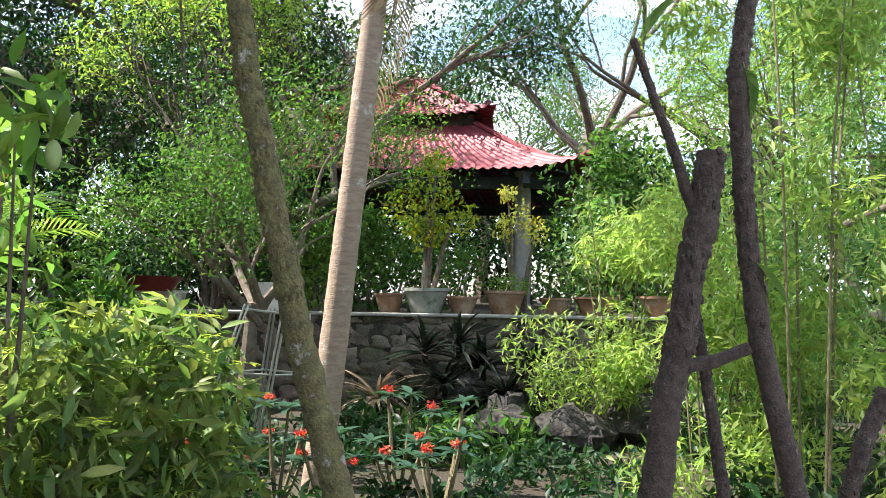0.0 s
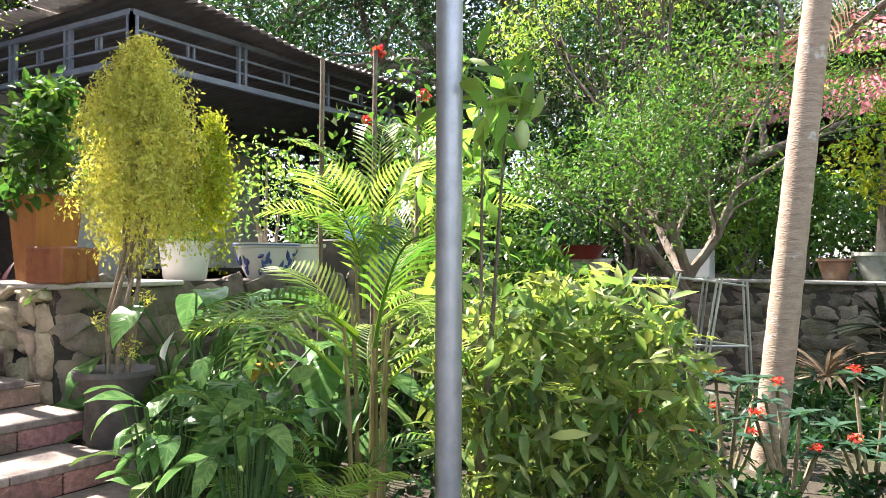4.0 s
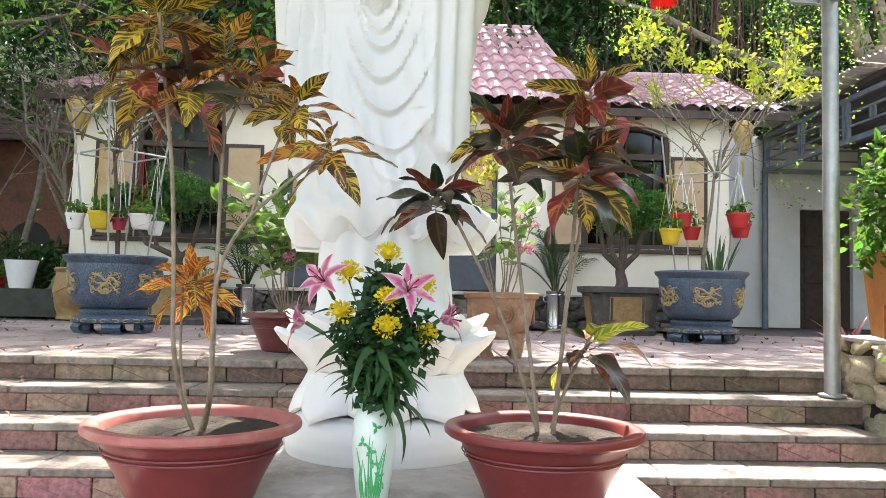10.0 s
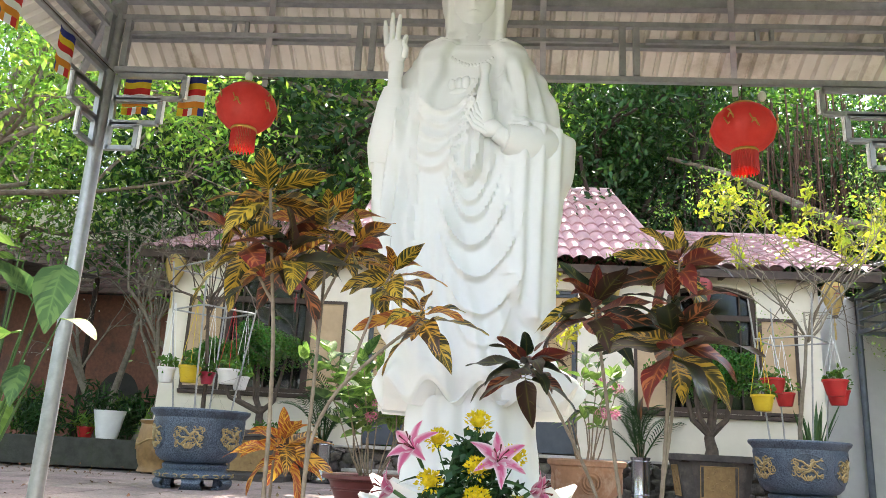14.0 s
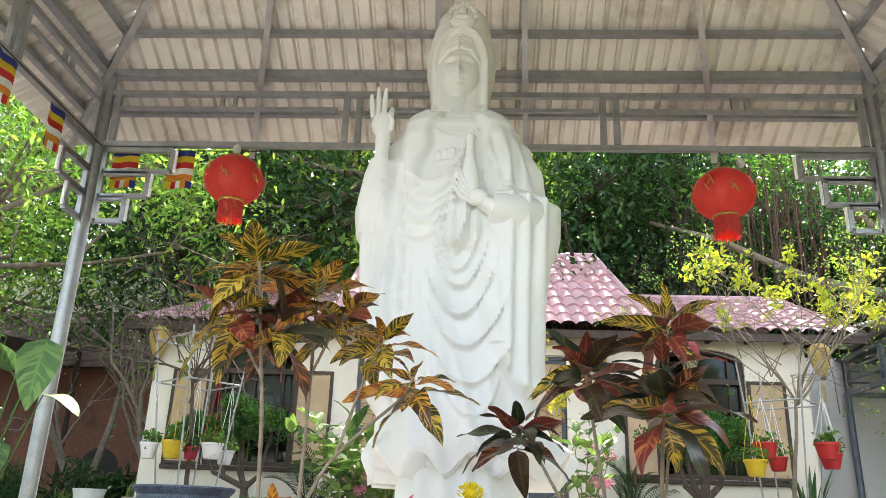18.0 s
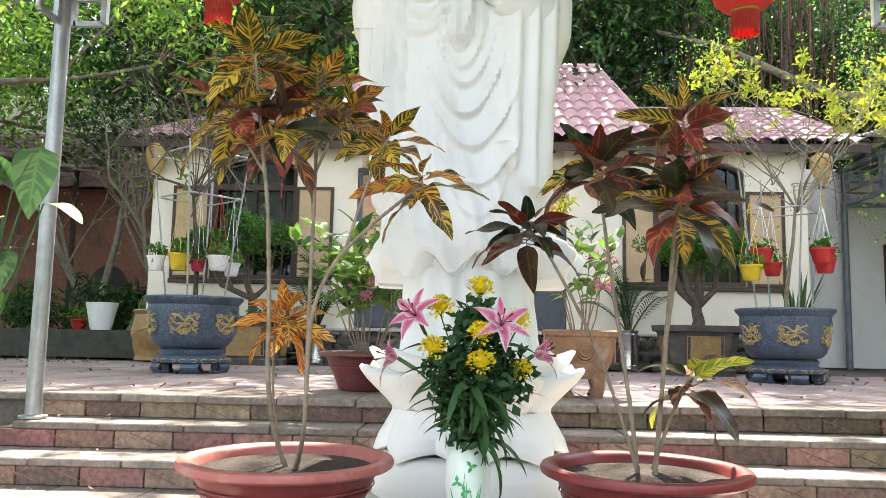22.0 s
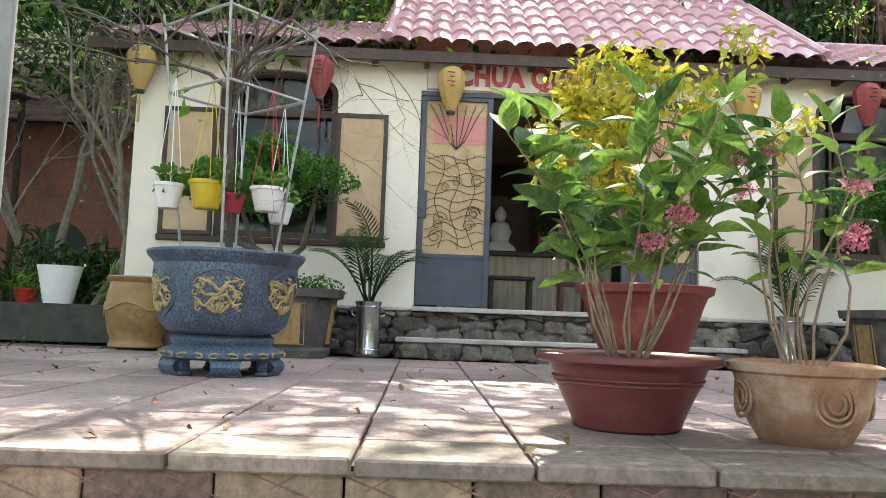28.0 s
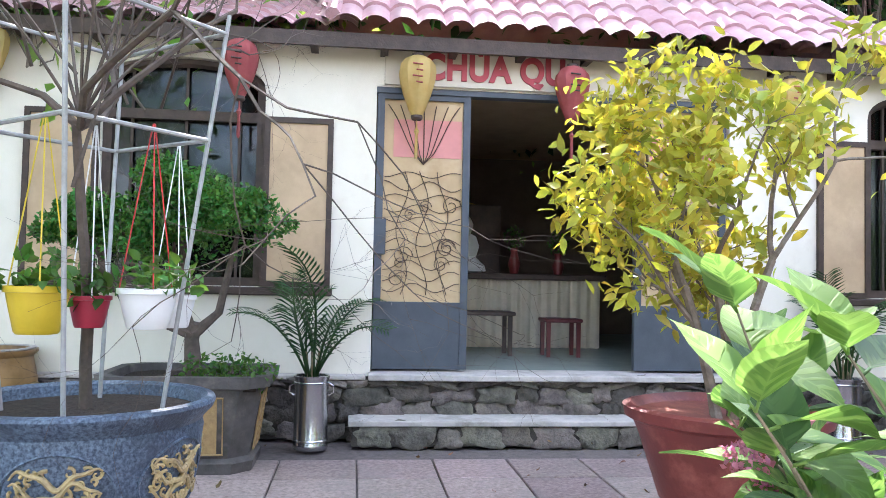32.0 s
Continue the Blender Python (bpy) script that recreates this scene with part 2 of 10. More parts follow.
# ---- materials ----
def mat(name, c1, c2=None, scale=6.0, rough=0.7, metal=0.0, bump=0.25, fine=60.0, vary=0.0, island=False, stain=None, stain_scale=1.2,
        stain_lo=0.5, stain_hi=0.72, spec=0.4, see=0.0, see_col=None, coat=0.0, dist=0.01, stretch=None):
    """A surface with grain, a second colour in patches, stains, fine relief and, for leaves, light that shines through."""
    m = bpy.data.materials.new(name)
    m.use_nodes = True
    n, l = m.node_tree.nodes, m.node_tree.links
    b = n["Principled BSDF"]
    b.inputs["Roughness"].default_value, b.inputs["Metallic"].default_value = rough, metal
    b.inputs["Specular IOR Level"].default_value = spec
    b.inputs["Coat Weight"].default_value = coat
    geo = n.new("ShaderNodeNewGeometry")
    src = geo.outputs["Position"]
    if stretch:
        mp = n.new("ShaderNodeMapping")
        mp.inputs["Scale"].default_value = stretch
        l.new(src, mp.inputs["Vector"])
        src = mp.outputs["Vector"]
    t1 = n.new("ShaderNodeTexNoise")
    t1.inputs["Scale"].default_value, t1.inputs["Detail"].default_value, t1.inputs["Roughness"].default_value = scale, 6, 0.65
    l.new(src, t1.inputs["Vector"])
    mix = n.new("ShaderNodeValToRGB")
    mix.color_ramp.elements[0].position, mix.color_ramp.elements[1].position = 0.36, 0.66
    mix.color_ramp.elements[0].color, mix.color_ramp.elements[1].color = (*c1, 1), (*(c2 or c1), 1)
    l.new(t1.outputs["Fac"], mix.inputs["Fac"])
    col = mix.outputs["Color"]
    if stain:
        t2 = n.new("ShaderNodeTexNoise")
        t2.inputs["Scale"].default_value, t2.inputs["Detail"].default_value, t2.inputs["Roughness"].default_value = stain_scale, 8, 0.7
        l.new(geo.outputs["Position"], t2.inputs["Vector"])
        rr = n.new("ShaderNodeValToRGB")
        rr.color_ramp.elements[0].position, rr.color_ramp.elements[1].position = stain_lo, stain_hi
        l.new(t2.outputs["Fac"], rr.inputs["Fac"])
        sm = n.new("ShaderNodeMixRGB")
        sm.inputs[2].default_value = (*stain, 1)
        l.new(rr.outputs["Color"], sm.inputs["Fac"])
        l.new(col, sm.inputs[1])
        col = sm.outputs["Color"]
    if vary:
        hs = n.new("ShaderNodeHueSaturation")
        if island:
            rnd = geo.outputs["Random Per Island"]
        else:
            rnd = n.new("ShaderNodeObjectInfo").outputs["Random"]
        mr = n.new("ShaderNodeMapRange")
        mr.inputs["To Min"].default_value, mr.inputs["To Max"].default_value = 1 - vary, 1 + vary
        l.new(rnd, mr.inputs["Value"])
        l.new(mr.outputs["Result"], hs.inputs["Value"])
        mu = n.new("ShaderNodeMath")
        mu.operation = "MULTIPLY"
        mu.inputs[1].default_value = 7.31
        fr = n.new("ShaderNodeMath")
        fr.operation = "FRACT"
        mh = n.new("ShaderNodeMapRange")
        mh.inputs["To Min"].default_value, mh.inputs["To Max"].default_value = 0.5 - vary * 0.09, 0.5 + vary * 0.09
        l.new(rnd, mu.inputs[0])
        l.new(mu.outputs["Value"], fr.inputs[0])
        l.new(fr.outputs["Value"], mh.inputs["Value"])
        l.new(mh.outputs["Result"], hs.inputs["Hue"])
        l.new(col, hs.inputs["Color"])
        col = hs.outputs["Color"]
    l.new(col, b.inputs["Base Color"])
    if bump:
        t3 = n.new("ShaderNodeTexNoise")
        t3.inputs["Scale"].default_value, t3.inputs["Detail"].default_value = fine, 4
        l.new(src, t3.inputs["Vector"])
        bp = n.new("ShaderNodeBump")
        bp.inputs["Strength"].default_value, bp.inputs["Distance"].default_value = bump, dist
        l.new(t3.outputs["Fac"], bp.inputs["Height"])
        l.new(bp.outputs["Normal"], b.inputs["Normal"])
    if see:
        tr = n.new("ShaderNodeBsdfTranslucent")
        if see_col:
            tm = n.new("ShaderNodeMixRGB")
            tm.blend_type = "MULTIPLY"
            tm.inputs["Fac"].default_value = 1.0
            tm.inputs[2].default_value = (*see_col, 1)
            l.new(col, tm.inputs[1])
            l.new(tm.outputs["Color"], tr.inputs["Color"])
        else:
            l.new(col, tr.inputs["Color"])
        ms = n.new("ShaderNodeMixShader")
        ms.inputs["Fac"].default_value = see
        l.new(b.outputs["BSDF"], ms.inputs[1])
        l.new(tr.outputs["BSDF"], ms.inputs[2])
        l.new(ms.outputs["Shader"], n["Material Output"].inputs["Surface"])
    return m


def leafmat(name, c1, c2, vary=0.35, see=0.4, rough=0.45, scale=3.0, see_col=(1.8, 2.0, 1.1)):
    return mat(name, c1, c2, scale, rough, 0, 0.0, vary=vary, island=True, see=see, see_col=see_col, spec=0.25)


M_GROUND = mat("earth", (0.060, 0.046, 0.032), (0.036, 0.030, 0.020), 3, 0.95, bump=0.6, fine=30, stain=(0.05, 0.06, 0.02), dist=0.03)
M_CONC = mat("concrete", (0.50, 0.465, 0.43), (0.39, 0.365, 0.335), 8, 0.85, bump=0.3, fine=90, stain=(0.20, 0.19, 0.16), stain_scale=2.5)
M_TILE = mat("terrazzo_tile", (0.35, 0.265, 0.25), (0.19, 0.14, 0.13), 34, 0.66, bump=0.8, fine=30, vary=0.22, stain=(0.20, 0.175, 0.16), stain_scale=2.6)
M_RISER = mat("riser_tile", (0.42, 0.215, 0.185), (0.20, 0.10, 0.085), 30, 0.75, bump=0.6, fine=60, vary=0.28, stain=(0.10, 0.09, 0.06), stain_scale=1.6, dist=0.006)
M_NOSE = mat("step_slab", (0.29, 0.24, 0.21), (0.16, 0.13, 0.11), 22, 0.75, bump=0.4, fine=70, vary=0.2, stain=(0.12, 0.11, 0.085), stain_scale=2.4)
M_RISER_T = mat("tan_riser_tile", (0.40, 0.28, 0.20), (0.21, 0.145, 0.10), 30, 0.75, bump=0.6, fine=60, vary=0.2, stain=(0.10, 0.09, 0.06), stain_scale=1.6, dist=0.006)
M_RISER_D = mat("dark_riser_tile", (0.22, 0.15, 0.115), (0.10, 0.075, 0.055), 30, 0.75, bump=0.6, fine=60, vary=0.25, stain=(0.06, 0.07, 0.035), stain_scale=2.5, dist=0.006)
M_JOINT = mat("joint_mortar", (0.07, 0.06, 0.05), (0.04, 0.035, 0.03), 20, 0.95, bump=0.4, fine=80)
M_WALL = mat("cream_paint", (0.74, 0.69, 0.58), (0.68, 0.63, 0.52), 2.5, 0.85, bump=0.15, fine=120, stain=(0.55, 0.48, 0.36), stain_scale=0.9, stain_lo=0.62, stain_hi=0.85)
M_WHITEW = mat("white_wall_paint", (0.74, 0.73, 0.70), (0.66, 0.65, 0.62), 2.0, 0.85, bump=0.15, fine=120, stain=(0.40, 0.38, 0.33), stain_scale=0.8, stain_lo=0.62, stain_hi=0.9)
M_STATUE = mat("white_statue_paint", (0.79, 0.805, 0.79), (0.75, 0.765, 0.75), 4, 0.45, bump=0.05, fine=25, stain=(0.70, 0.70, 0.66), stain_scale=2, stain_lo=0.6, stain_hi=0.9)
M_ROOF = mat("pink_roof_sheet", (0.36, 0.185, 0.205), (0.46, 0.29, 0.305), 5, 0.38, bump=0.1, fine=60, stain=(0.36, 0.24, 0.24), stain_scale=3, spec=0.7)
M_FASCIA = mat("dark_brown_wood", (0.07, 0.045, 0.035), (0.04, 0.027, 0.02), 9, 0.6, bump=0.3, fine=50)
M_BOARD = mat("tan_board", (0.50, 0.36, 0.22), (0.42, 0.30, 0.18), 4, 0.7, bump=0.1, fine=80, stain=(0.36, 0.25, 0.15))
M_SHADE = mat("interior_shade", (0.03, 0.03, 0.03), (0.05, 0.045, 0.04), 3, 0.8, bump=0)
M_BLUEG = mat("blue_grey_steel_paint", (0.065, 0.078, 0.095), (0.05, 0.06, 0.075), 6, 0.5, bump=0.1, fine=90)
M_STEEL = mat("galvanised_steel", (0.44, 0.455, 0.47), (0.33, 0.345, 0.36), 10, 0.4, 0.7, bump=0.1, fine=80, stain=(0.28, 0.26, 0.23), stain_scale=4, stain_lo=0.6, stain_hi=0.8)
M_SHEET = mat("grey_sheet_steel", (0.74, 0.715, 0.68), (0.66, 0.64, 0.60), 3, 0.6, 0.1, bump=0.1, fine=60, stain=(0.38, 0.33, 0.28), stain_scale=2)
M_STONE = mat("rubble_stone", (0.24, 0.20, 0.155), (0.12, 0.10, 0.085), 7, 0.9, bump=0.7, fine=40, vary=0.35, stain=(0.09, 0.10, 0.05), stain_scale=2.5, dist=0.02)
M_STONE_D = mat("dark_rubble_stone", (0.165, 0.145, 0.125), (0.065, 0.058, 0.05), 12, 0.85, bump=0.7, fine=45, vary=0.5, stain=(0.22, 0.19, 0.15), stain_scale=4, dist=0.02)
M_GLAZE = mat("blue_speckled_glaze", (0.020, 0.035, 0.062), (0.14, 0.19, 0.255), 75, 0.4, bump=0.5, fine=90, stain=(0.03, 0.04, 0.06), stain_scale=3, dist=0.006)
M_GOLD = mat("dull_gold_relief", (0.46, 0.35, 0.16), (0.26, 0.20, 0.11), 25, 0.55, bump=0.4, fine=90)
M_RED = mat("dark_red_plastic", (0.21, 0.030, 0.028), (0.15, 0.022, 0.022), 4, 0.34, bump=0.08, fine=50, stain=(0.30, 0.14, 0.11), stain_scale=5, stain_lo=0.6, stain_hi=0.85)
M_MAROON = mat("maroon_plastic", (0.15, 0.038, 0.038), (0.11, 0.028, 0.028), 4, 0.42, bump=0.08, fine=50, stain=(0.17, 0.085, 0.075), stain_scale=5, stain_lo=0.6, stain_hi=0.85)
M_SOIL = mat("potting_soil", (0.045, 0.031, 0.022), (0.022, 0.016, 0.012), 25, 0.95, bump=0.9, fine=60, dist=0.02)
M_TERRA = mat("terracotta", (0.34, 0.19, 0.12), (0.24, 0.135, 0.085), 8, 0.8, bump=0.3, fine=60, stain=(0.50, 0.40, 0.32), stain_scale=3.5, stain_lo=0.5)
M_OCHRE = mat("ochre_glazed_jar", (0.34, 0.20, 0.08), (0.25, 0.14, 0.05), 7, 0.45, bump=0.15, fine=40, stain=(0.16, 0.09, 0.04), stain_scale=3)
M_BARK = mat("grey_brown_bark", (0.20, 0.155, 0.115), (0.11, 0.085, 0.065), 14, 0.9, bump=0.7, fine=35, stain=(0.27, 0.25, 0.21), stain_scale=5, dist=0.015)
M_BARK_D = mat("dark_bark", (0.07, 0.05, 0.04), (0.035, 0.027, 0.022), 14, 0.9, bump=0.7, fine=35, dist=0.015)
M_STEM = mat("olive_stem", (0.20, 0.17, 0.08), (0.12, 0.10, 0.06), 22, 0.8, bump=0.5, fine=60, stain=(0.30, 0.27, 0.20), stain_scale=20)
M_LEAF_M = leafmat("mid_green_leaf", (0.045, 0.105, 0.024), (0.085, 0.165, 0.036))
M_LEAF_D = leafmat("deep_green_leaf", (0.011, 0.038, 0.013), (0.030, 0.076, 0.021), see=0.28)
M_LEAF_Y = leafmat("yellow_green_leaf", (0.22, 0.27, 0.03), (0.34, 0.33, 0.03), see=0.45)
M_LEAF_L = leafmat("light_green_leaf", (0.11, 0.20, 0.045), (0.17, 0.27, 0.06), see=0.45)
M_GOLDLEAF = leafmat("golden_leaf", (0.66, 0.63, 0.15), (0.46, 0.50, 0.12), vary=0.2, see=0.35, see_col=(1.4, 1.3, 0.7))
M_WOOD = mat("varnished_orange_wood", (0.40, 0.17, 0.05), (0.30, 0.11, 0.03), 3, 0.4, bump=0.15, fine=30, stretch=(6, 6, 1), stain=(0.20, 0.07, 0.025), stain_scale=2)
M_WHITE = mat("white_plastic", (0.75, 0.75, 0.73), (0.68, 0.68, 0.66), 6, 0.4, bump=0.05)
M_YEL = mat("yellow_plastic", (0.62, 0.45, 0.03), (0.52, 0.37, 0.02), 6, 0.4, bump=0.05)
M_REDP = mat("bright_red_plastic", (0.50, 0.03, 0.03), (0.42, 0.025, 0.025), 6, 0.4, bump=0.05)
M_PAGODA = mat("red_roof_sheet", (0.27, 0.05, 0.06), (0.21, 0.038, 0.048), 2.5, 0.55, bump=0.1, fine=40, stain=(0.40, 0.17, 0.17), stain_scale=0.8)

# ---- ground and terrace ----
T = 1.05                 # terrace level
EDGES = (-4.57, -4.20, -3.79, -3.36, -2.94, -2.52, -2.10)   # front edges of the treads, from the terrace down
RISE = 0.157
STEP_L, STEP_R = -3.25, 2.86
whole("ground", Geo().grid(60, 60, lambda u, v: ((u - 0.5) * 240, (v - 0.5) * 240, 0.0)), M_GROUND, "brown earth with moss and fallen leaves", "ground", kind="structure")
g = Geo()
g.box(-26, -16, -0.4, EDGES[0] - 0.03, 16, T - 0.03)
terrace = whole("terrace_floor", g, mat("grey_grout", (0.16, 0.135, 0.125), (0.10, 0.085, 0.08), 20, 0.95, bump=0.4, fine=80), "raised terrace of pink and grey terrazzo tiles", "floor", kind="structure")
# flight of steps: core, then slabs and riser tiles as pieces
g = Geo()
for i, x in enumerate(EDGES):
    z = T - i * RISE
    x0 = EDGES[i - 1] - 0.05 if i else x - 0.4
    g.box(x0, STEP_L, -0.3, x - 0.03, STEP_R, z - 0.04)
steps = whole("entrance_steps", g, M_JOINT, "broad steps clad in pink and tan tiles", "stairs", kind="structure")
# platform of the statue
SL = 0.70
g = Geo().box(-4.15, -1.22, -0.2, -1.86, 0.98, SL, 0.015)
whole("statue_platform", g, M_CONC, "grey concrete platform set into the steps", "platform", kind="structure")

# unseen slab, added so that sunlit ground brightens the statue and the canopy
whole("forecourt_pavement", Geo().box(-2.06, -7.0, -0.2, 9.0, 0.7, 0.012, 0.0), M_CONC, "unseen grey concrete slab before the steps, added to bounce sunlight", "pavement", kind="structure")

# ---- temple ----
F = -10.6
WL, WR = -5.08, 4.60     # ends of the front
TOPW = 4.31


WIN_L = (-4.18, -2.89, 2.26, 3.86, 4.12)
WIN_R = (2.42, 3.71, 2.26, 3.86, 4.12)
DOOR = (-1.98, 1.12, 1.575, 3.95)


def wall_strip(g, ya, yb, z0, z1, x0=F - 0.22, x1=F):
    g.box(x0, ya, z0, x1, yb, z1)


g = Geo()
z0 = T + 0.49
for ya, yb in ((WL, WIN_L[0]), (WIN_L[1], DOOR[0]), (DOOR[1], WIN_R[0]), (WIN_R[1], WR)):
    wall_strip(g, ya, yb, z0, TOPW)
for w in (WIN_L, WIN_R):
    wall_strip(g, w[0], w[1], z0, w[2])
    # above the arch
    n = 16
    c, a = (w[0] + w[1]) / 2, (w[1] - w[0]) / 2
    for i in range(n):
        t0, t1 = pi * i / n, pi * (i + 1) / n
        p = [(c - a * cos(t), w[3] + (w[4] - w[3]) * max(sin(t), 0) ** 0.8) for t in (t0, t1)]
        vs = [(x, y, z) for x in (F, F - 0.22) for y, z in (p[0], p[1], (p[1][0], TOPW), (p[0][0], TOPW))]
        g.add(vs, [(0, 1, 2, 3), (7, 6, 5, 4), (0, 4, 5, 1), (3, 2, 6, 7)])
wall_strip(g, DOOR[0], DOOR[1], DOOR[3] + 0.003, TOPW)
whole("wall_front", g, M_WALL, "cream painted front wall of a small temple", "wall", kind="structure")
g = Geo().box(F - 5.2, WR - 0.2, T, F - 0.225, WR, TOPW)
whole("wall_right", g, M_WHITEW, "white painted side wall of the temple", "wall", kind="structure")
g = Geo().box(F - 5.2, WL, T, F - 0.225, WL + 0.2, TOPW)
whole("wall_left", g, M_WALL, "cream painted side wall of the temple", "wall", kind="structure")
# back wall coloured dark: the shade inside the hall is put into its colour
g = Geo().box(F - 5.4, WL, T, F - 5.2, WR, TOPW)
whole("wall_back", g, mat("hall_wall_shade", (0.16, 0.12, 0.09), (0.11, 0.085, 0.065), 3, 0.8, bump=0.1), "plain back wall of the temple hall", "wall", kind="structure")
g = Geo().box(F - 5.2, WL + 0.2, T, F - 0.225, WR - 0.2, DOOR[2] - 0.01)
whole("hall_floor", g, mat("green_floor_tile", (0.30, 0.36, 0.33), (0.24, 0.30, 0.28), 3, 0.25, bump=0.03), "polished pale green tiled floor", "floor", kind="structure")
g = Geo().box(F - 5.2, WL + 0.2, TOPW - 0.1, F - 0.225, WR - 0.2, TOPW - 0.02)
whole("hall_ceiling", g, M_BOARD, "plain ceiling of the hall", "ceiling", kind="structure")


def tile_roof(name, label, quad, rows, waves, amp=0.028, step=0.03):
    """A sheet pressed into tiles over the quad (eave left, eave right, top right, top left)."""
    a, b, c, d = [Vector(p) for p in quad]
    nrm = (b - a).cross(d - a).normalized()
    if nrm.z < 0:
        nrm = -nrm
    nu = waves * 6

    g = Geo()
    vs, per = [], nu + 1
    lines = []
    for r in range(rows):
        lines += [(r / rows, 1.0), ((r + 0.5) / rows, 0.45), ((r + 0.995) / rows, 0.0)]
    for v, lift in lines:
        for i in range(per):
            u = i / nu
            p = a.lerp(b, u).lerp(d.lerp(c, u), v)
            w = abs(sin(pi * waves * u))
            vs.append(p + nrm * (amp * 2 * w ** 0.7 + step * lift))
    fs = [(j * per + i, j * per + i + 1, (j + 1) * per + i + 1, (j + 1) * per + i) for j in range(len(lines) - 1) for i in range(nu)]
    g.add(vs, fs)
    return g


# centre roof, higher and hipped; lower roofs at both sides
EX, EZ = F + 0.30, 4.31
roof = thing("temple_roof", (0, 0, 0), "pink tile-pressed steel roof with a raised hipped middle", "roof", kind="structure")
RX, RZ = -13.2, 5.62
part("roof_slope", tile_roof("a", "", ((EX, WL - 0.45, EZ), (EX, -2.15, EZ), (RX, -2.15, RZ), (RX, WL + 0.6, RZ)), 10, 13), M_ROOF, roof, sharp=50)
part("roof_slope", tile_roof("b", "", ((EX, 1.75, EZ), (EX, WR + 0.8, EZ), (RX, WR + 0.8, RZ), (RX, 1.75, RZ)), 10, 16), M_ROOF, roof, sharp=50)
part("middle_slope", tile_roof("c", "", ((EX + 0.08, -2.35, EZ + 0.03), (EX + 0.08, 2.35, EZ + 0.03), (-12.4, 1.84, 6.13), (-12.4, -2.2, 6.13)), 9, 21), M_ROOF, roof, sharp=50)
part("middle_hip", tile_roof("d", "", ((EX + 0.08, 2.35, EZ + 0.03), (RX - 1.0, 3.0, RZ - 0.05), (-13.4, 1.84, 6.13), (-12.4, 1.84, 6.13)), 9, 10), M_ROOF, roof, sharp=50)
part("middle_hip", tile_roof("e", "", ((RX - 1.0, -3.0, RZ - 0.05), (EX + 0.08, -2.35, EZ + 0.03), (-12.4, -2.2, 6.13), (-13.4, -2.2, 6.13)), 9, 10), M_ROOF, roof, sharp=50)
g = Geo()
g.tube([(-12.4, -2.25, 6.16), (-12.4, 1.89, 6.16)], 0.07, 8)
for s, y in ((-1, -2.2), (1, 1.84)):
    g.tube([(EX + 0.08, s * 2.35, EZ + 0.1), (-12.4, y, 6.16)], 0.06, 8)
g.tube([(RX, WL + 0.6, RZ + 0.03), (RX, -2.2, RZ + 0.03)], 0.06, 8)
g.tube([(RX, 2.2, RZ + 0.03), (RX, WR + 0.8, RZ + 0.03)], 0.06, 8)
part("ridge_cap", g, M_ROOF, roof)
g = Geo()
for a, b in (((EX - 2.9, WL - 0.45), (EX - 5.6, WL - 0.45)), ):
    g.grid(4, 4, lambda u, v: (RX - 3 * u, WL - 0.45 + v * (WR - WL + 1.25), RZ - 1.4 * u))
part("back_slope", g, M_ROOF, roof, sharp=0)
g = Geo()
g.box(EX - 0.06, WL - 0.45, EZ - 0.12, EX - 0.02, WR + 0.8, EZ - 0.005)
for k in range(19):
    y = WL - 0.3 + k * 0.57
    g.box(F - 0.2, y, EZ - 0.11, EX - 0.062, y + 0.06, EZ - 0.02)
part("eave_board", g, M_FASCIA, roof, "dark brown eave board and rafters")
g = Geo().box(F - 0.2, WL - 0.4, EZ - 0.015, EX - 0.065, WR + 0.75, EZ - 0.005)
part("soffit", g, M_FASCIA, roof)

# ---- statue ----
def curve_at(tab, z):
    """Smooth reading of a table of (z, values...)."""
    for a, b in zip(tab, tab[1:]):
        if z <= b[0]:
            t = max(0.0, (z - a[0]) / (b[0] - a[0]))
            t = t * t * (3 - 2 * t)
            return [p + (q - p) * t for p, q in zip(a[1:], b[1:])]
    return list(tab[-1][1:])


def bell(x, c, w):
    return math.exp(-((x - c) / w) ** 2)


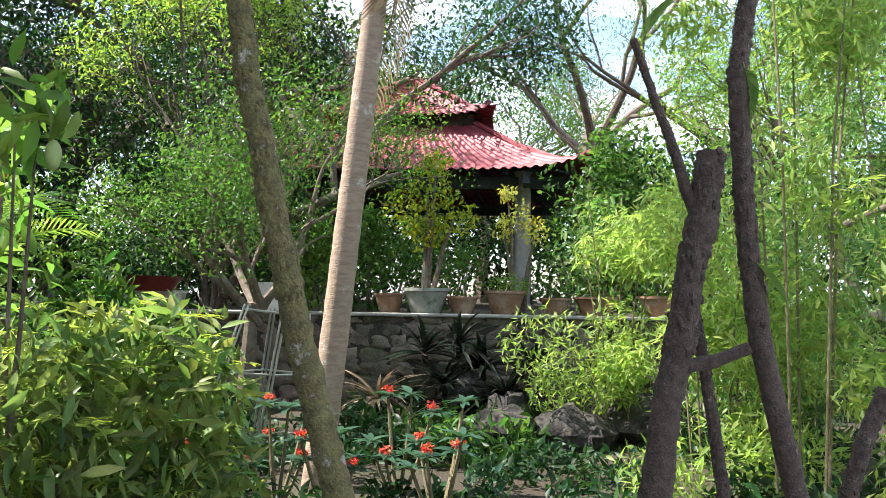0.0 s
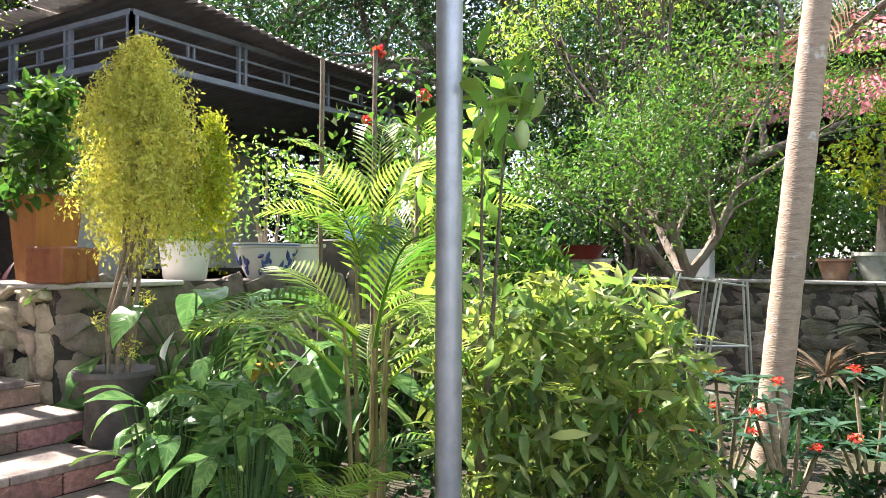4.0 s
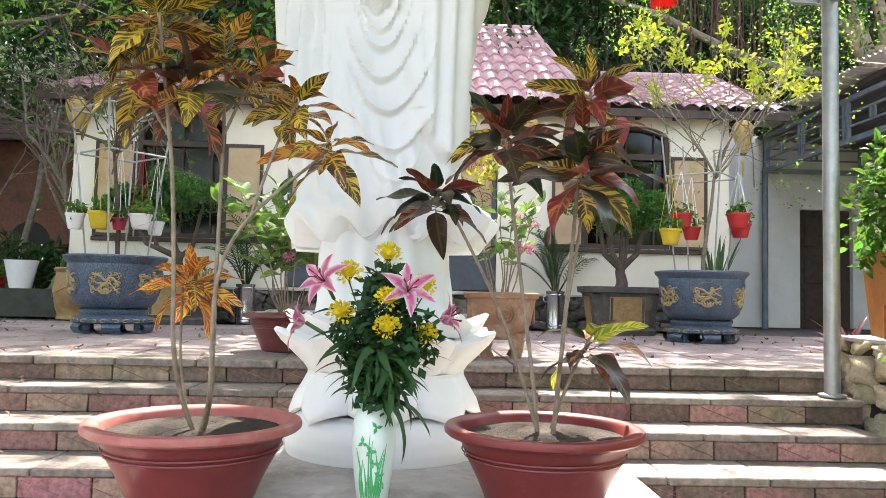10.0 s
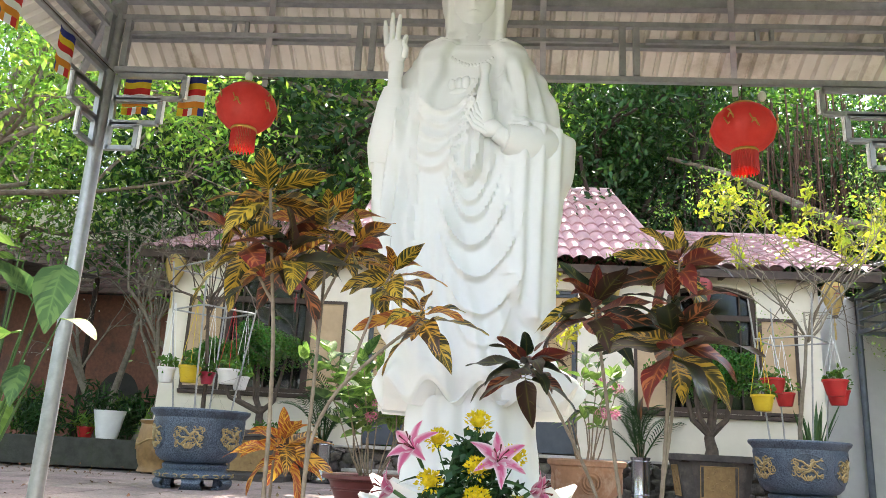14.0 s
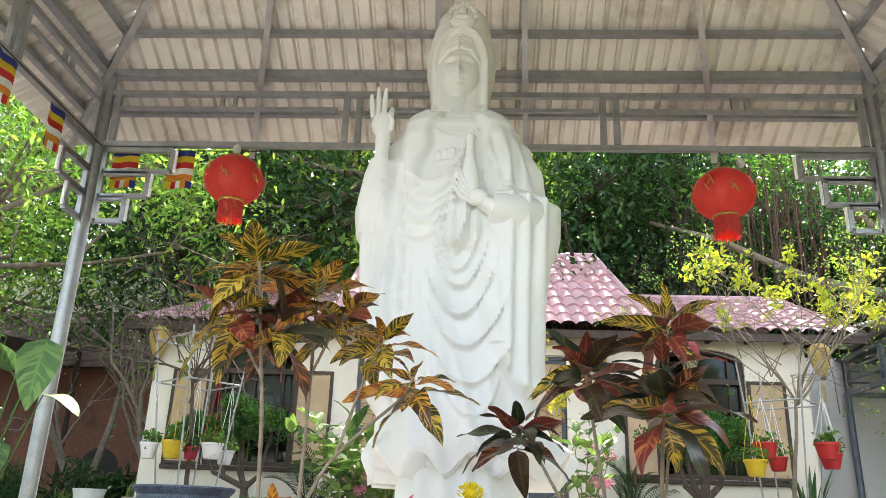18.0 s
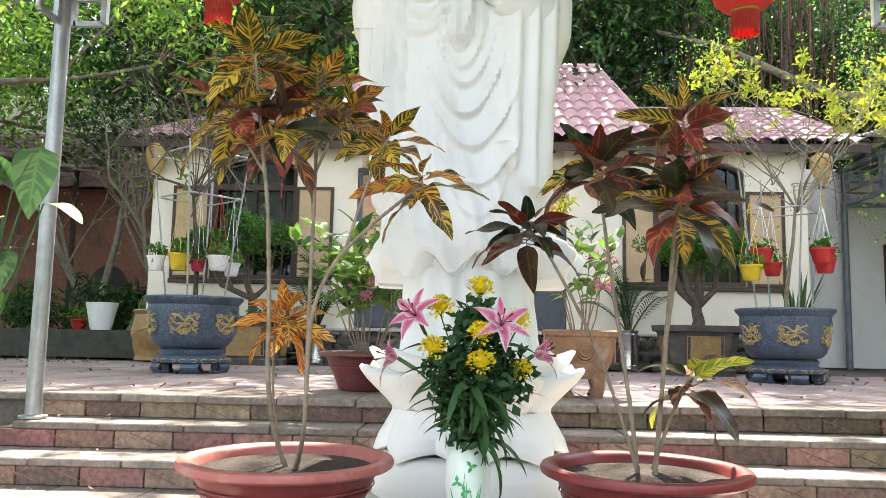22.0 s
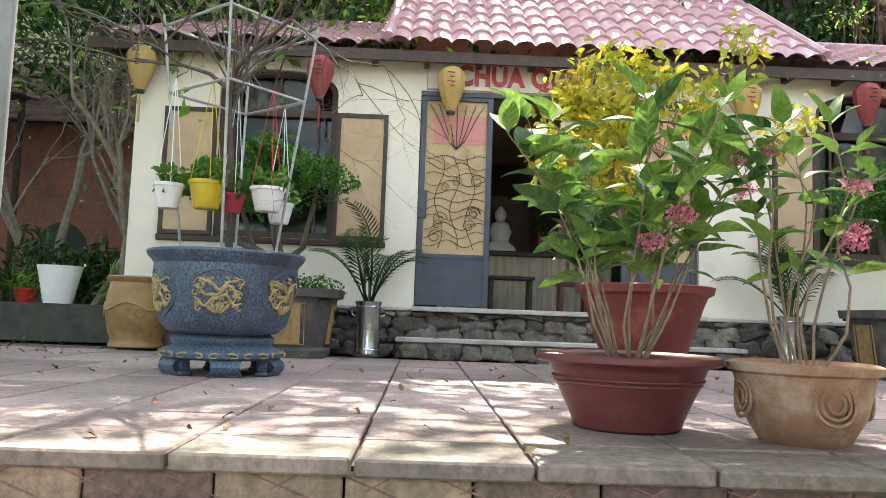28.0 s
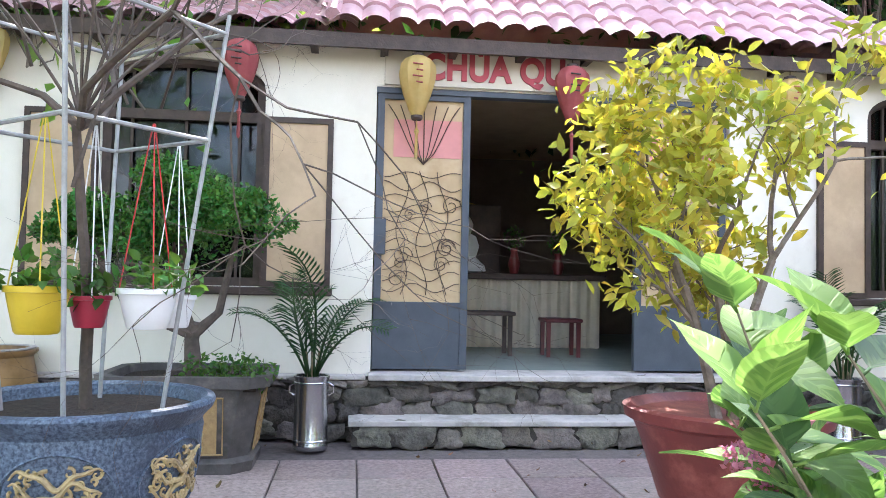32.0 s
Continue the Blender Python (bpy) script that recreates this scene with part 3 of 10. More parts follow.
def build_statue():
    g = Geo()

    def petal_ring(n, ph, rows, tip, drop, crease, turn_down=0):
        """A ring of broad pointed petals; rows are radius, height and how far the petal shows."""
        def fn(u, v):
            a = 2 * pi * u
            k = (n * a / (2 * pi) + ph) % 1.0
            p = 1 - abs(2 * k - 1)
            s = v * (len(rows) - 1)
            i = min(int(s), len(rows) - 2)
            q = s - i
            r, z, w = [x + (y - x) * q for x, y in zip(rows[i], rows[i + 1])]
            sh = p ** 1.6
            r = r * (1 + tip * w * (sh - 0.35)) - crease * (1 - p) ** 4 * (0.4 + w)
            z += drop * w * (sh - 0.5)
            return (r * cos(a), 0.057 + r * sin(a), z)
        g.grid(n * 14, (len(rows) - 1) * 4, fn)
    # bell foot, hanging petals, then the open lotus cup
    petal_ring(8, 0.0, [(0.515, 0.0, 0), (0.522, 0.05, 0), (0.512, 0.11, 0), (0.49, 0.155, 0), (0.455, 0.19, 0), (0.40, 0.21, 0)], 0.0, 0.0, 0.0)
    petal_ring(8, 0.5, [(0.43, 0.215, 0.8), (0.485, 0.20, 1.0), (0.492, 0.225, 0.95), (0.475, 0.29, 0.6), (0.44, 0.35, 0.3), (0.415, 0.40, 0.0), (0.415, 0.42, 0)], 0.07, -0.06, 0.035)
    petal_ring(8, 0.0, [(0.415, 0.42, 0.0), (0.44, 0.455, 0.2), (0.495, 0.51, 0.45), (0.55, 0.565, 0.8), (0.578, 0.605, 1.0), (0.568, 0.618, 1.0), (0.50, 0.612, 0.6), (0.43, 0.62, 0.2)], 0.085, 0.05, 0.05)
    petal_ring(8, 0.5, [(0.46, 0.60, 0.3), (0.50, 0.645, 0.8), (0.52, 0.685, 1.0), (0.505, 0.695, 1.0), (0.42, 0.68, 0.3), (0.0, 0.69, 0.0)], 0.08, 0.06, 0.03)
    # robe: half width, half depth, sideways shift
    tab = [(0.66, 0.37, 0.33, 0.045), (0.80, 0.352, 0.31, 0.04), (0.98, 0.342, 0.30, 0.03), (1.10, 0.335, 0.295, 0.03), (1.13, 0.33, 0.29, 0.035), (1.133, 0.52, 0.345, 0.055), (1.17, 0.54, 0.36, 0.06), (1.23, 0.515, 0.355, 0.05),
           (1.30, 0.455, 0.335, 0.02), (1.40, 0.425, 0.32, 0.0), (1.58, 0.42, 0.31, -0.02), (1.85, 0.445, 0.31, -0.03), (2.15, 0.49, 0.31, -0.03), (2.40, 0.53, 0.32, -0.03), (2.52, 0.535, 0.31, -0.03), (2.70, 0.505, 0.295, -0.03),
           (2.90, 0.435, 0.275, -0.03), (3.00, 0.375, 0.255, -0.03), (3.07, 0.29, 0.235, -0.03), (3.13, 0.20, 0.215, -0.03), (3.20, 0.178, 0.205, -0.03), (3.32, 0.19, 0.21, -0.03), (3.45, 0.215, 0.22, -0.03),
           (3.55, 0.222, 0.225, -0.03), (3.64, 0.20, 0.215, -0.028), (3.70, 0.185, 0.20, -0.025), (3.80, 0.165, 0.18, -0.02), (3.88, 0.12, 0.13, -0.02), (3.925, 0.03, 0.04, -0.02)]
    nu, nv = 250, 500

    def lip(s, up, down=0.016):
        """A fold with a crisp lower edge that fades upward."""
        return math.exp(-s / up) if s > 0 else math.exp(-(s / down) ** 2)

    def step(s, w=0.008):
        return 1 / (1 + math.exp(-max(-40, min(40, s / w))))

    def band(z, a, b, f=0.06):
        return max(0.0, min(1.0, (z - a) / f)) * max(0.0, min(1.0, (b - z) / f))

    def robe(u, v):
        z = 0.66 + v * (3.925 - 0.66)
        a = 2 * pi * u
        hw, hd, sh = curve_at(tab, z)
        c, s = cos(a), sin(a)
        k = (abs(c) ** 2.5 + abs(s) ** 2.5) ** (-1 / 2.5)
        x, y = hd * c * k, hw * s * k
        yy = y + sh
        d, dz = 0.0, 0.0
        if c > 0:
            # swags between the hanging sleeves
            for zb, yc, w, am in ((2.235, -0.04, 0.085, 0.040), (2.10, -0.015, 0.11, 0.036), (2.017, 0.0, 0.13, 0.040), (1.865, 0.0, 0.155, 0.044), (1.702, 0.03, 0.17, 0.042), (1.516, 0.055, 0.18, 0.036), (1.36, 0.07, 0.15, 0.022)):
                t = abs(yy - yc) / w
                if t < 1.25:
                    d += am * lip(z - zb - 0.20 * t ** 2.2, 0.060, 0.016) * max(0.0, 1 - (t / 1.25) ** 3)
            # long slanting folds that run from the waist to the hem
            for y0, y1, am, wd in ((-0.20, -0.10, 0.026, 0.020), (-0.15, 0.0, 0.030, 0.022), (-0.24, -0.22, 0.022, 0.02), (0.14, 0.16, 0.022, 0.018), (-0.12, 0.10, 0.020, 0.02)):
                t = (2.22 - z) / 1.0
                if t > 0:
                    yl = y0 + (y1 - y0) * t ** 1.3
                    d += am * bell(yy, yl, wd + 0.015 * t) * min(1, t * 6) * max(0.0, min(1.0, (z - 1.16) / 0.1))
            # sleeve of the raised arm, its edge waved below
            e = -0.359 + 0.035 * sin((2.2 - z) * 9.0) * max(0.0, min(1.0, (2.15 - z) / 0.15)) + 0.05 * max(0.0, 2.15 - z)
            left = step(e - yy) * band(z, 1.38 + 0.10 * sin(yy * 30), 2.80)
            d += 0.050 * left + 0.020 * left * sin((yy + 0.02 * sin(z * 4)) * 85)
            # sleeve of the other arm, cut with a notch half way
            if z > 1.72:
                e = 0.179 + 0.008 * sin(z * 6)
            else:
                e = 0.185 + 0.15 * max(0.0, min(1.0, (1.72 - z) / 0.26)) ** 1.6
            right = step(yy - e) * band(z, 1.455, 2.60)
            d += 0.070 * right + 0.018 * right * sin((yy - 0.03 * z) * 75 + 1.0)
            # scarf end beside it
            ys = 0.125 + 0.03 * sin(z * 8.5) + 0.03 * (2.3 - z)
            d += 0.030 * step(yy - ys) * step(0.19 - yy + 0.03 * (2.2 - z)) * band(z, 1.60, 2.36)
            # gathered cloth under the flask
            if 2.18 < z < 2.72:
                yc = 0.02 - 0.05 * (2.7 - z)
                w = 0.075 + 0.03 * sin(z * 14)
                m = bell(yy, yc, w) * band(z, 2.20 + 0.03 * sin(yy * 60), 2.70, 0.03)
                d += m * (0.060 + 0.020 * sin((yy - yc) * 100))
            # drape from the shoulder to the waist
            for zb, y0 in ((2.62, -0.12), (2.54, -0.13), (2.46, -0.14), (2.38, -0.16), (2.30, -0.17)):
                t = (yy - y0) / 0.17
                if -1 < t < 0.8:
                    d += 0.030 * lip(z - zb - 0.16 * t * t - 0.10 * t, 0.045, 0.015) * (1 - max(0.0, abs(t) - 0.5))
            # collar: open lapels with waved inner edges
            if 2.55 < z < 3.12:
                h = (3.12 - z) / 0.5
                el = 0.105 + 0.11 * h + 0.012 * sin(z * 26)
                d += 0.050 * step(abs(yy + 0.03) - el, 0.006) * band(z, 2.56, 3.14) * step(0.30 - abs(yy + 0.03), 0.012)
            # broad folds over the shoulder of the lower arm
            if 2.45 < z < 3.05 and yy > 0.12:
                d += 0.022 * sin((yy + 0.25 * (z - 2.4)) * 62) * band(z, 2.55, 3.0, 0.2)
            # side pleats on the raised arm
            if yy < -0.30 and z < 2.9:
                d += 0.012 * sin(yy * 110 + z * 3) * band(z, 1.5, 2.8, 0.1)
            # hood: rim and face opening
            if z > 3.05:
                t = abs(yy + 0.03)
                rim = 0.150 * max(0.0, 1 - max(0.0, (z - 3.44) / 0.24) ** 2) ** 0.5
                if z < 3.70:
                    inside = step(rim - t, 0.006) * band(z, 3.02, 3.68, 0.05)
                    d -= 0.030 * inside
                    d += 0.012 * bell(t, rim + 0.012, 0.012) * band(z, 3.05, 3.72, 0.05)
        # soft folds low on the skirt and the pillar below
        if z < 1.75:
            d += 0.020 * sin(15 * a + 1.5 * sin(3 * a)) * max(0.0, min(1.0, (1.75 - z) / 0.4)) * (1.0 if z > 1.133 else 0.55)
        # waved hem with overhanging lobes
        if z > 1.12:
            m = bell(z, 1.14, 0.12)
            d += m * 0.042 * sin(13 * a + 0.8)
            dz += m * (0.058 * sin(13 * a + 0.8) - 0.045 * abs(s) ** 6 - 0.01)
        n = max(abs(c), 0.25)
        return (x + d * (0.3 + 0.9 * n) * (1 if c > 0 else c), yy + d * s * 0.8, z + dz)
    g.grid(nu, nv, robe)
    # underside of the hem
    g.grid(130, 2, lambda u, v: (lambda a, m: ((0.26 + 0.08 * m) * cos(a) * (1.0), 0.04 + (0.32 + 0.19 * m) * sin(a), 1.128 + m * (0.05 * sin(13 * a + 0.8) - 0.045 * abs(sin(a)) ** 6)))(2 * pi * u, v))
    # face
    cz, yf = 3.385, -0.035

    def face(u, v):
        t, a = pi * v, 2 * pi * u
        dx, dy, dz = sin(t) * cos(a), sin(t) * sin(a), cos(t)
        x, y, z = 0.125 * dx, 0.132 * dy * (1 - 0.20 * max(-dz, 0) ** 1.5), 0.205 * dz
        if dx > 0:
            x += 0.034 * bell(y, 0, 0.016) * bell(z, -0.020, 0.05) * (1.3 if z < 0.0 else 0.85) + 0.012 * bell(y, 0, 0.026) * bell(z, -0.045, 0.014)
            for q in (-0.054, 0.054):
                x -= 0.020 * bell(y, q, 0.034) * bell(z, 0.040, 0.022)
                x += 0.014 * bell(y, q, 0.026) * bell(z, 0.030, 0.011)
                x += 0.010 * bell(y, q, 0.036) * bell(z, 0.078, 0.009)
                x += 0.008 * bell(y, q * 1.25, 0.035) * bell(z, -0.05, 0.04)
            x += 0.012 * bell(y, 0, 0.034) * (bell(z, -0.088, 0.010) + bell(z, -0.112, 0.011)) - 0.006 * bell(y, 0, 0.04) * bell(z, -0.100, 0.005) + 0.010 * bell(y, 0, 0.03) * bell(z, -0.165, 0.03)
        return (x + 0.108, y + yf, z + cz)
    g.grid(56, 56, face)
    # hair over the brow, ears' long lobes, neck folds
    for s in (-1, 1):
        for k in range(5):
            q = k / 4
            g.tube([(0.215 - 0.03 * q, yf + s * 0.003, 3.535 + 0.024 * k), (0.200 - 0.03 * q, yf + s * 0.07, 3.520 + 0.020 * k), (0.150 - 0.02 * q, yf + s * 0.125, 3.455 + 0.02 * k), (0.12, yf + s * 0.140, 3.36)], [0.016, 0.017, 0.015, 0.010], 8)
        g.tube([(0.10, yf + s * 0.138, 3.42), (0.11, yf + s * 0.142, 3.34), (0.115, yf + s * 0.134, 3.24)], [0.020, 0.018, 0.016], 8)
    g.lathe([(0.115, 3.0), (0.098, 3.07), (0.096, 3.10), (0.090, 3.105), (0.088, 3.14), (0.082, 3.145), (0.085, 3.3)], 24, (0.10, yf, 0), cap=False)
    # bead string and lotus clasp on the breast
    for i in range(13):
        t = (i - 6) / 6
        g.blob((0.272 - 0.02 * t * t, yf + 0.115 * t, 2.905 + 0.055 * t * t), (0.012,) * 3, i, 0.0, 8, 6)
    for t in (-1, -0.5, 0, 0.5, 1):
        g.blob((0.285 - 0.01 * abs(t), -0.06 + 0.075 * t, 2.79 - 0.015 * abs(t)), (0.022, 0.030, 0.045), int(t * 2) + 5, 0.05, 10, 8)
    g.blob((0.285, -0.06, 2.735), (0.02, 0.10, 0.03), 2, 0.08, 14, 8)
    # crown plate with its rim of leaves
    g.blob((0.185, -0.02, 3.755), (0.045, 0.088, 0.09), 9, 0.03, 22, 16)
    for i in range(11):
        a = pi * i / 10
        g.blob((0.222, -0.02 + 0.080 * cos(a), 3.745 + 0.085 * sin(a)), (0.014, 0.018, 0.020), i, 0.1, 8, 6)
    g.blob((0.232, -0.02, 3.765), (0.018, 0.030, 0.045), 4, 0.05, 12, 10)
    g.blob((0.236, -0.02, 3.735), (0.018, 0.050, 0.020), 4, 0.05, 12, 8)
    # raised arm with its hand
    hy, hz = 0.01, -0.095
    g.tube([(0.16, -0.50, 2.36), (0.21, -0.49, 2.52), (0.235, -0.475, 2.68), (0.245, -0.468, 2.765)], [0.10, 0.105, 0.085, 0.060], 22)
    g.tube([(0.22, -0.47, 2.70), (0.245, -0.468, 2.82), (0.255, -0.465, 2.92)], [0.050, 0.041, 0.045], 14)
    g.blob((0.26, -0.472, 2.985), (0.030, 0.068, 0.088), 3, 0.03, 16, 12)
    for y, h, lean in ((-0.527, 0.15, -0.012), (-0.498, 0.20, -0.004), (-0.468, 0.19, 0.004)):
        g.tube([(0.262, y, 3.025), (0.270, y + lean, 3.025 + h * 0.6), (0.262, y + lean * 1.6, 3.025 + h)], [0.018, 0.016, 0.010], 8)
    g.tube([(0.262, -0.430, 3.02), (0.30, -0.415, 3.06), (0.315, -0.425, 3.02)], [0.018, 0.015, 0.011], 8)
    g.tube([(0.27, -0.42, 2.95), (0.305, -0.41, 2.99), (0.318, -0.425, 3.015)], [0.020, 0.016, 0.011], 8)
    # forearm across the body, hand and slender flask
    g.tube([(0.10, 0.42, 2.46), (0.22, 0.37, 2.45), (0.32, 0.25, 2.44), (0.355, 0.165, 2.45)], [0.11, 0.115, 0.10, 0.075], 20)
    g.tube([(0.34, 0.19, 2.44), (0.378, 0.11, 2.475)], [0.052, 0.045], 12)
    g.blob((0.385, 0.085, 2.49), (0.045, 0.072, 0.048), 5, 0.04, 16, 12)
    for k in range(4):
        g.tube([(0.405, 0.065 - 0.004 * k, 2.455 + 0.024 * k), (0.418, 0.0 + 0.004 * k, 2.485 + 0.028 * k), (0.402, -0.035 + 0.012 * k, 2.545 + 0.026 * k)], [0.017, 0.015, 0.009], 8)
    g.lathe([(0.02, 2.45), (0.050, 2.49), (0.057, 2.56), (0.045, 2.65), (0.026, 2.74), (0.022, 2.80), (0.034, 2.855), (0.028, 2.862)], 18, (0.372, 0.045, 0))
    g.v = [(x, y, z if z < 0.62 else 0.62 + (z - 0.62) * 1.03) for x, y, z in g.v]
    return g


whole("standing_statue", build_statue(), M_STATUE, "tall white painted robed statue on a lotus base", "statue", sharp=60, m=pose(-3.42, -0.275, SL, 0, 0, 0))

# ---- steel canopy over the statue ----
CX0, CX1, CY0, CY1 = -4.35, -0.83, -3.10, 2.73
canopy = thing("steel_canopy", (0, 0, 0), "grey steel canopy with ribbed sheet roof over the statue", "canopy")
for x, y, z in ((CX0, CY0, 0.9), (CX0, CY1, 0.9), (CX1, CY0, 0), (CX1, CY1, 0)):
    g = Geo().tube([(x, y, z - 0.02), (x, y, 4.87)], 0.052, 16)
    p = part("post", g, M_STEEL, canopy)
    g = Geo().lathe([(0.09, 0.0), (0.09, 0.015), (0.06, 0.02)], 16, (x, y, z))
    part("base_plate", g, M_STEEL, p)


def truss(a, b, name="truss"):
    """A band of rails between two posts, with paired uprights."""
    a, b = Vector(a), Vector(b)
    d = (b - a).normalized()
    g = Geo()
    for z, w in ((4.22, 0.042), (4.66, 0.042), (4.83, 0.07)):
        g.bar((a.x, a.y, z), (b.x, b.y, z), w)
    n = 3
    ln = (b - a).length
    ups = []
    for k in range(n + 1):
        s = ln * k / n
        for o in ((-0.05, 0.05) if 0 < k < n else ((0.1,) if k == 0 else (-0.1,))):
            q = a + d * (s + o)
            g.bar((q.x, q.y, 4.25), (q.x, q.y, 4.635), 0.045)
            ups.append(s + o)
    for k in range(n):
        s0, s1 = ln * k / n + 0.12, ln * (k + 1) / n - 0.12
        for z in (4.53,):
            p, q = a + d * s0, a + d * s1
            g.bar((p.x, p.y, z), (q.x, q.y, z), 0.03)
        for o in (-0.05, 0.05):
            q = a + d * ((s0 + s1) / 2 + o)
            g.bar((q.x, q.y, 4.545), (q.x, q.y, 4.635), 0.03)
    part(name, g, M_STEEL, canopy)


truss((CX0, CY0, 0), (CX0, CY1, 0))
truss((CX1, CY0, 0), (CX1, CY1, 0))
truss((CX0, CY0, 0), (CX1, CY0, 0))
truss((CX0, CY1, 0), (CX1, CY1, 0))
M_LED = bpy.data.materials.new("lit_tube")
M_LED.use_nodes = True
M_LED.node_tree.nodes["Principled BSDF"].inputs["Base Color"].default_value = (0.9, 0.92, 0.95, 1)
M_LED.node_tree.nodes["Principled BSDF"].inputs["Roughness"].default_value = 0.3


def bracket(x, y, dx, dy):
    """Stepped frames below the beam beside a post."""
    for k, w in enumerate((0.52, 0.36, 0.21)):
        g = Geo()
        z1, z0 = 4.17 - 0.20 * k, 3.99 - 0.20 * k
        o = 0.08
        p, q = (x + dx * o, y + dy * o), (x + dx * (o + w), y + dy * (o + w))
        g.bar((*p, z1), (*q, z1), 0.035)
        g.bar((*p, z0), (*q, z0), 0.035)
        g.bar((*q, z0), (*q, z1), 0.035)
        g.bar((*p, z0 - 0.02), (*p, z1), 0.035)
        b = part("bracket_frame", g, M_STEEL, canopy)
        part("light_tube", Geo().tube([(q[0] + dx * 0.024, q[1] + dy * 0.024, z0), (q[0] + dx * 0.024, q[1] + dy * 0.024, z1)], 0.012, 8), M_LED, b, "white plastic light tube")


for x, y, sx, sy in ((CX0, CY0, 1, 1), (CX0, CY1, 1, -1), (CX1, CY0, -1, 1), (CX1, CY1, -1, -1)):
    bracket(x, y, sx, 0)
    bracket(x, y, 0, sy)
# hip roof of ribbed sheet with purlins
EO = 0.62
ex0, ex1, ey0, ey1, ez = CX0 - EO, CX1 + EO, CY0 - EO, CY1 + EO, 4.52
rx, ry0, ry1, rz = (CX0 + CX1) / 2, CY0 + 1.55, CY1 - 1.55, 5.80


def ribbed(a, b, c, d, ribs):
    """Ribbed sheet; a-b eave, d-c top."""
    a, b, c, d = Vector(a), Vector(b), Vector(c), Vector(d)
    n = ribs * 8
    nr = (b - a).cross(d - a).normalized()
    nr = nr if nr.z > 0 else -nr
    L = (b - a).length
    ax = (b - a).normalized()
    g = Geo()
    u0, u1 = (d - a).dot(ax) / L, (c - a).dot(ax) / L
    up = (d - a) - ax * (d - a).dot(ax)

    def fn(u, v):
        k = (u * ribs) % 1.0
        h = 0.035 if 0.36 < k < 0.62 else 0.0
        top = 1.0
        if u < u0:
            top = u / max(u0, 1e-6)
        elif u > u1:
            top = (1 - u) / max(1 - u1, 1e-6)
        return a + ax * (u * L) + up * (v * top) + nr * h
    g.grid(n, 4, fn)
    return g


part("roof_sheet", ribbed((ex0, ey0, ez), (ex0, ey1, ez), (rx, ry1, rz), (rx, ry0, rz), 58), M_SHEET, canopy, sharp=20)
part("roof_sheet", ribbed((ex1, ey1, ez), (ex1, ey0, ez), (rx, ry0, rz), (rx, ry1, rz), 58), M_SHEET, canopy, sharp=20)
part("roof_sheet", ribbed((ex1, ey0, ez), (ex0, ey0, ez), (rx, ry0, rz), (rx, ry0, rz), 38), M_SHEET, canopy, sharp=20)
part("roof_sheet", ribbed((ex0, ey1, ez), (ex1, ey1, ez), (rx, ry1, rz), (rx, ry1, rz), 38), M_SHEET, canopy, sharp=20)
for k in (0.14, 0.40, 0.66, 0.88):
    z = ez + (rz - ez) * k - 0.05
    for xa in (ex0, ex1):
        x = xa + (rx - xa) * k
        part("purlin", Geo().bar((x, ey0 + (ry0 - ey0) * k + 0.03, z), (x, ey1 + (ry1 - ey1) * k - 0.03, z), 0.055, 0.04), M_STEEL, canopy)
    for ya, yb in ((ey0, ry0), (ey1, ry1)):
        y = ya + (yb - ya) * k
        part("purlin", Geo().bar((ex0 + (rx - ex0) * k, y, z), (ex1 + (rx - ex1) * k, y, z), 0.055, 0.04), M_STEEL, canopy)
for xa in (ex0, ex1):
    for ya, yb in ((ey0, ry0), (ey1, ry1)):
        part("hip_rafter", Geo().bar((xa, ya, ez - 0.10), (rx, yb, rz - 0.10), 0.05, 0.06), M_STEEL, canopy)
    for k in (1, 3, 4, 6):
        y = ry0 + (ry1 - ry0) * (k - 0.5) / 6
        yb = CY0 + (CY1 - CY0) * (k + 0.3) / 7.6
        part("rafter", Geo().bar((xa, yb, ez - 0.09), (rx, y, rz - 0.09), 0.045, 0.05), M_STEEL, canopy)
part("ridge_beam", Geo().bar((rx, ry0, rz - 0.12), (rx, ry1, rz - 0.12), 0.05, 0.06), M_STEEL, canopy)

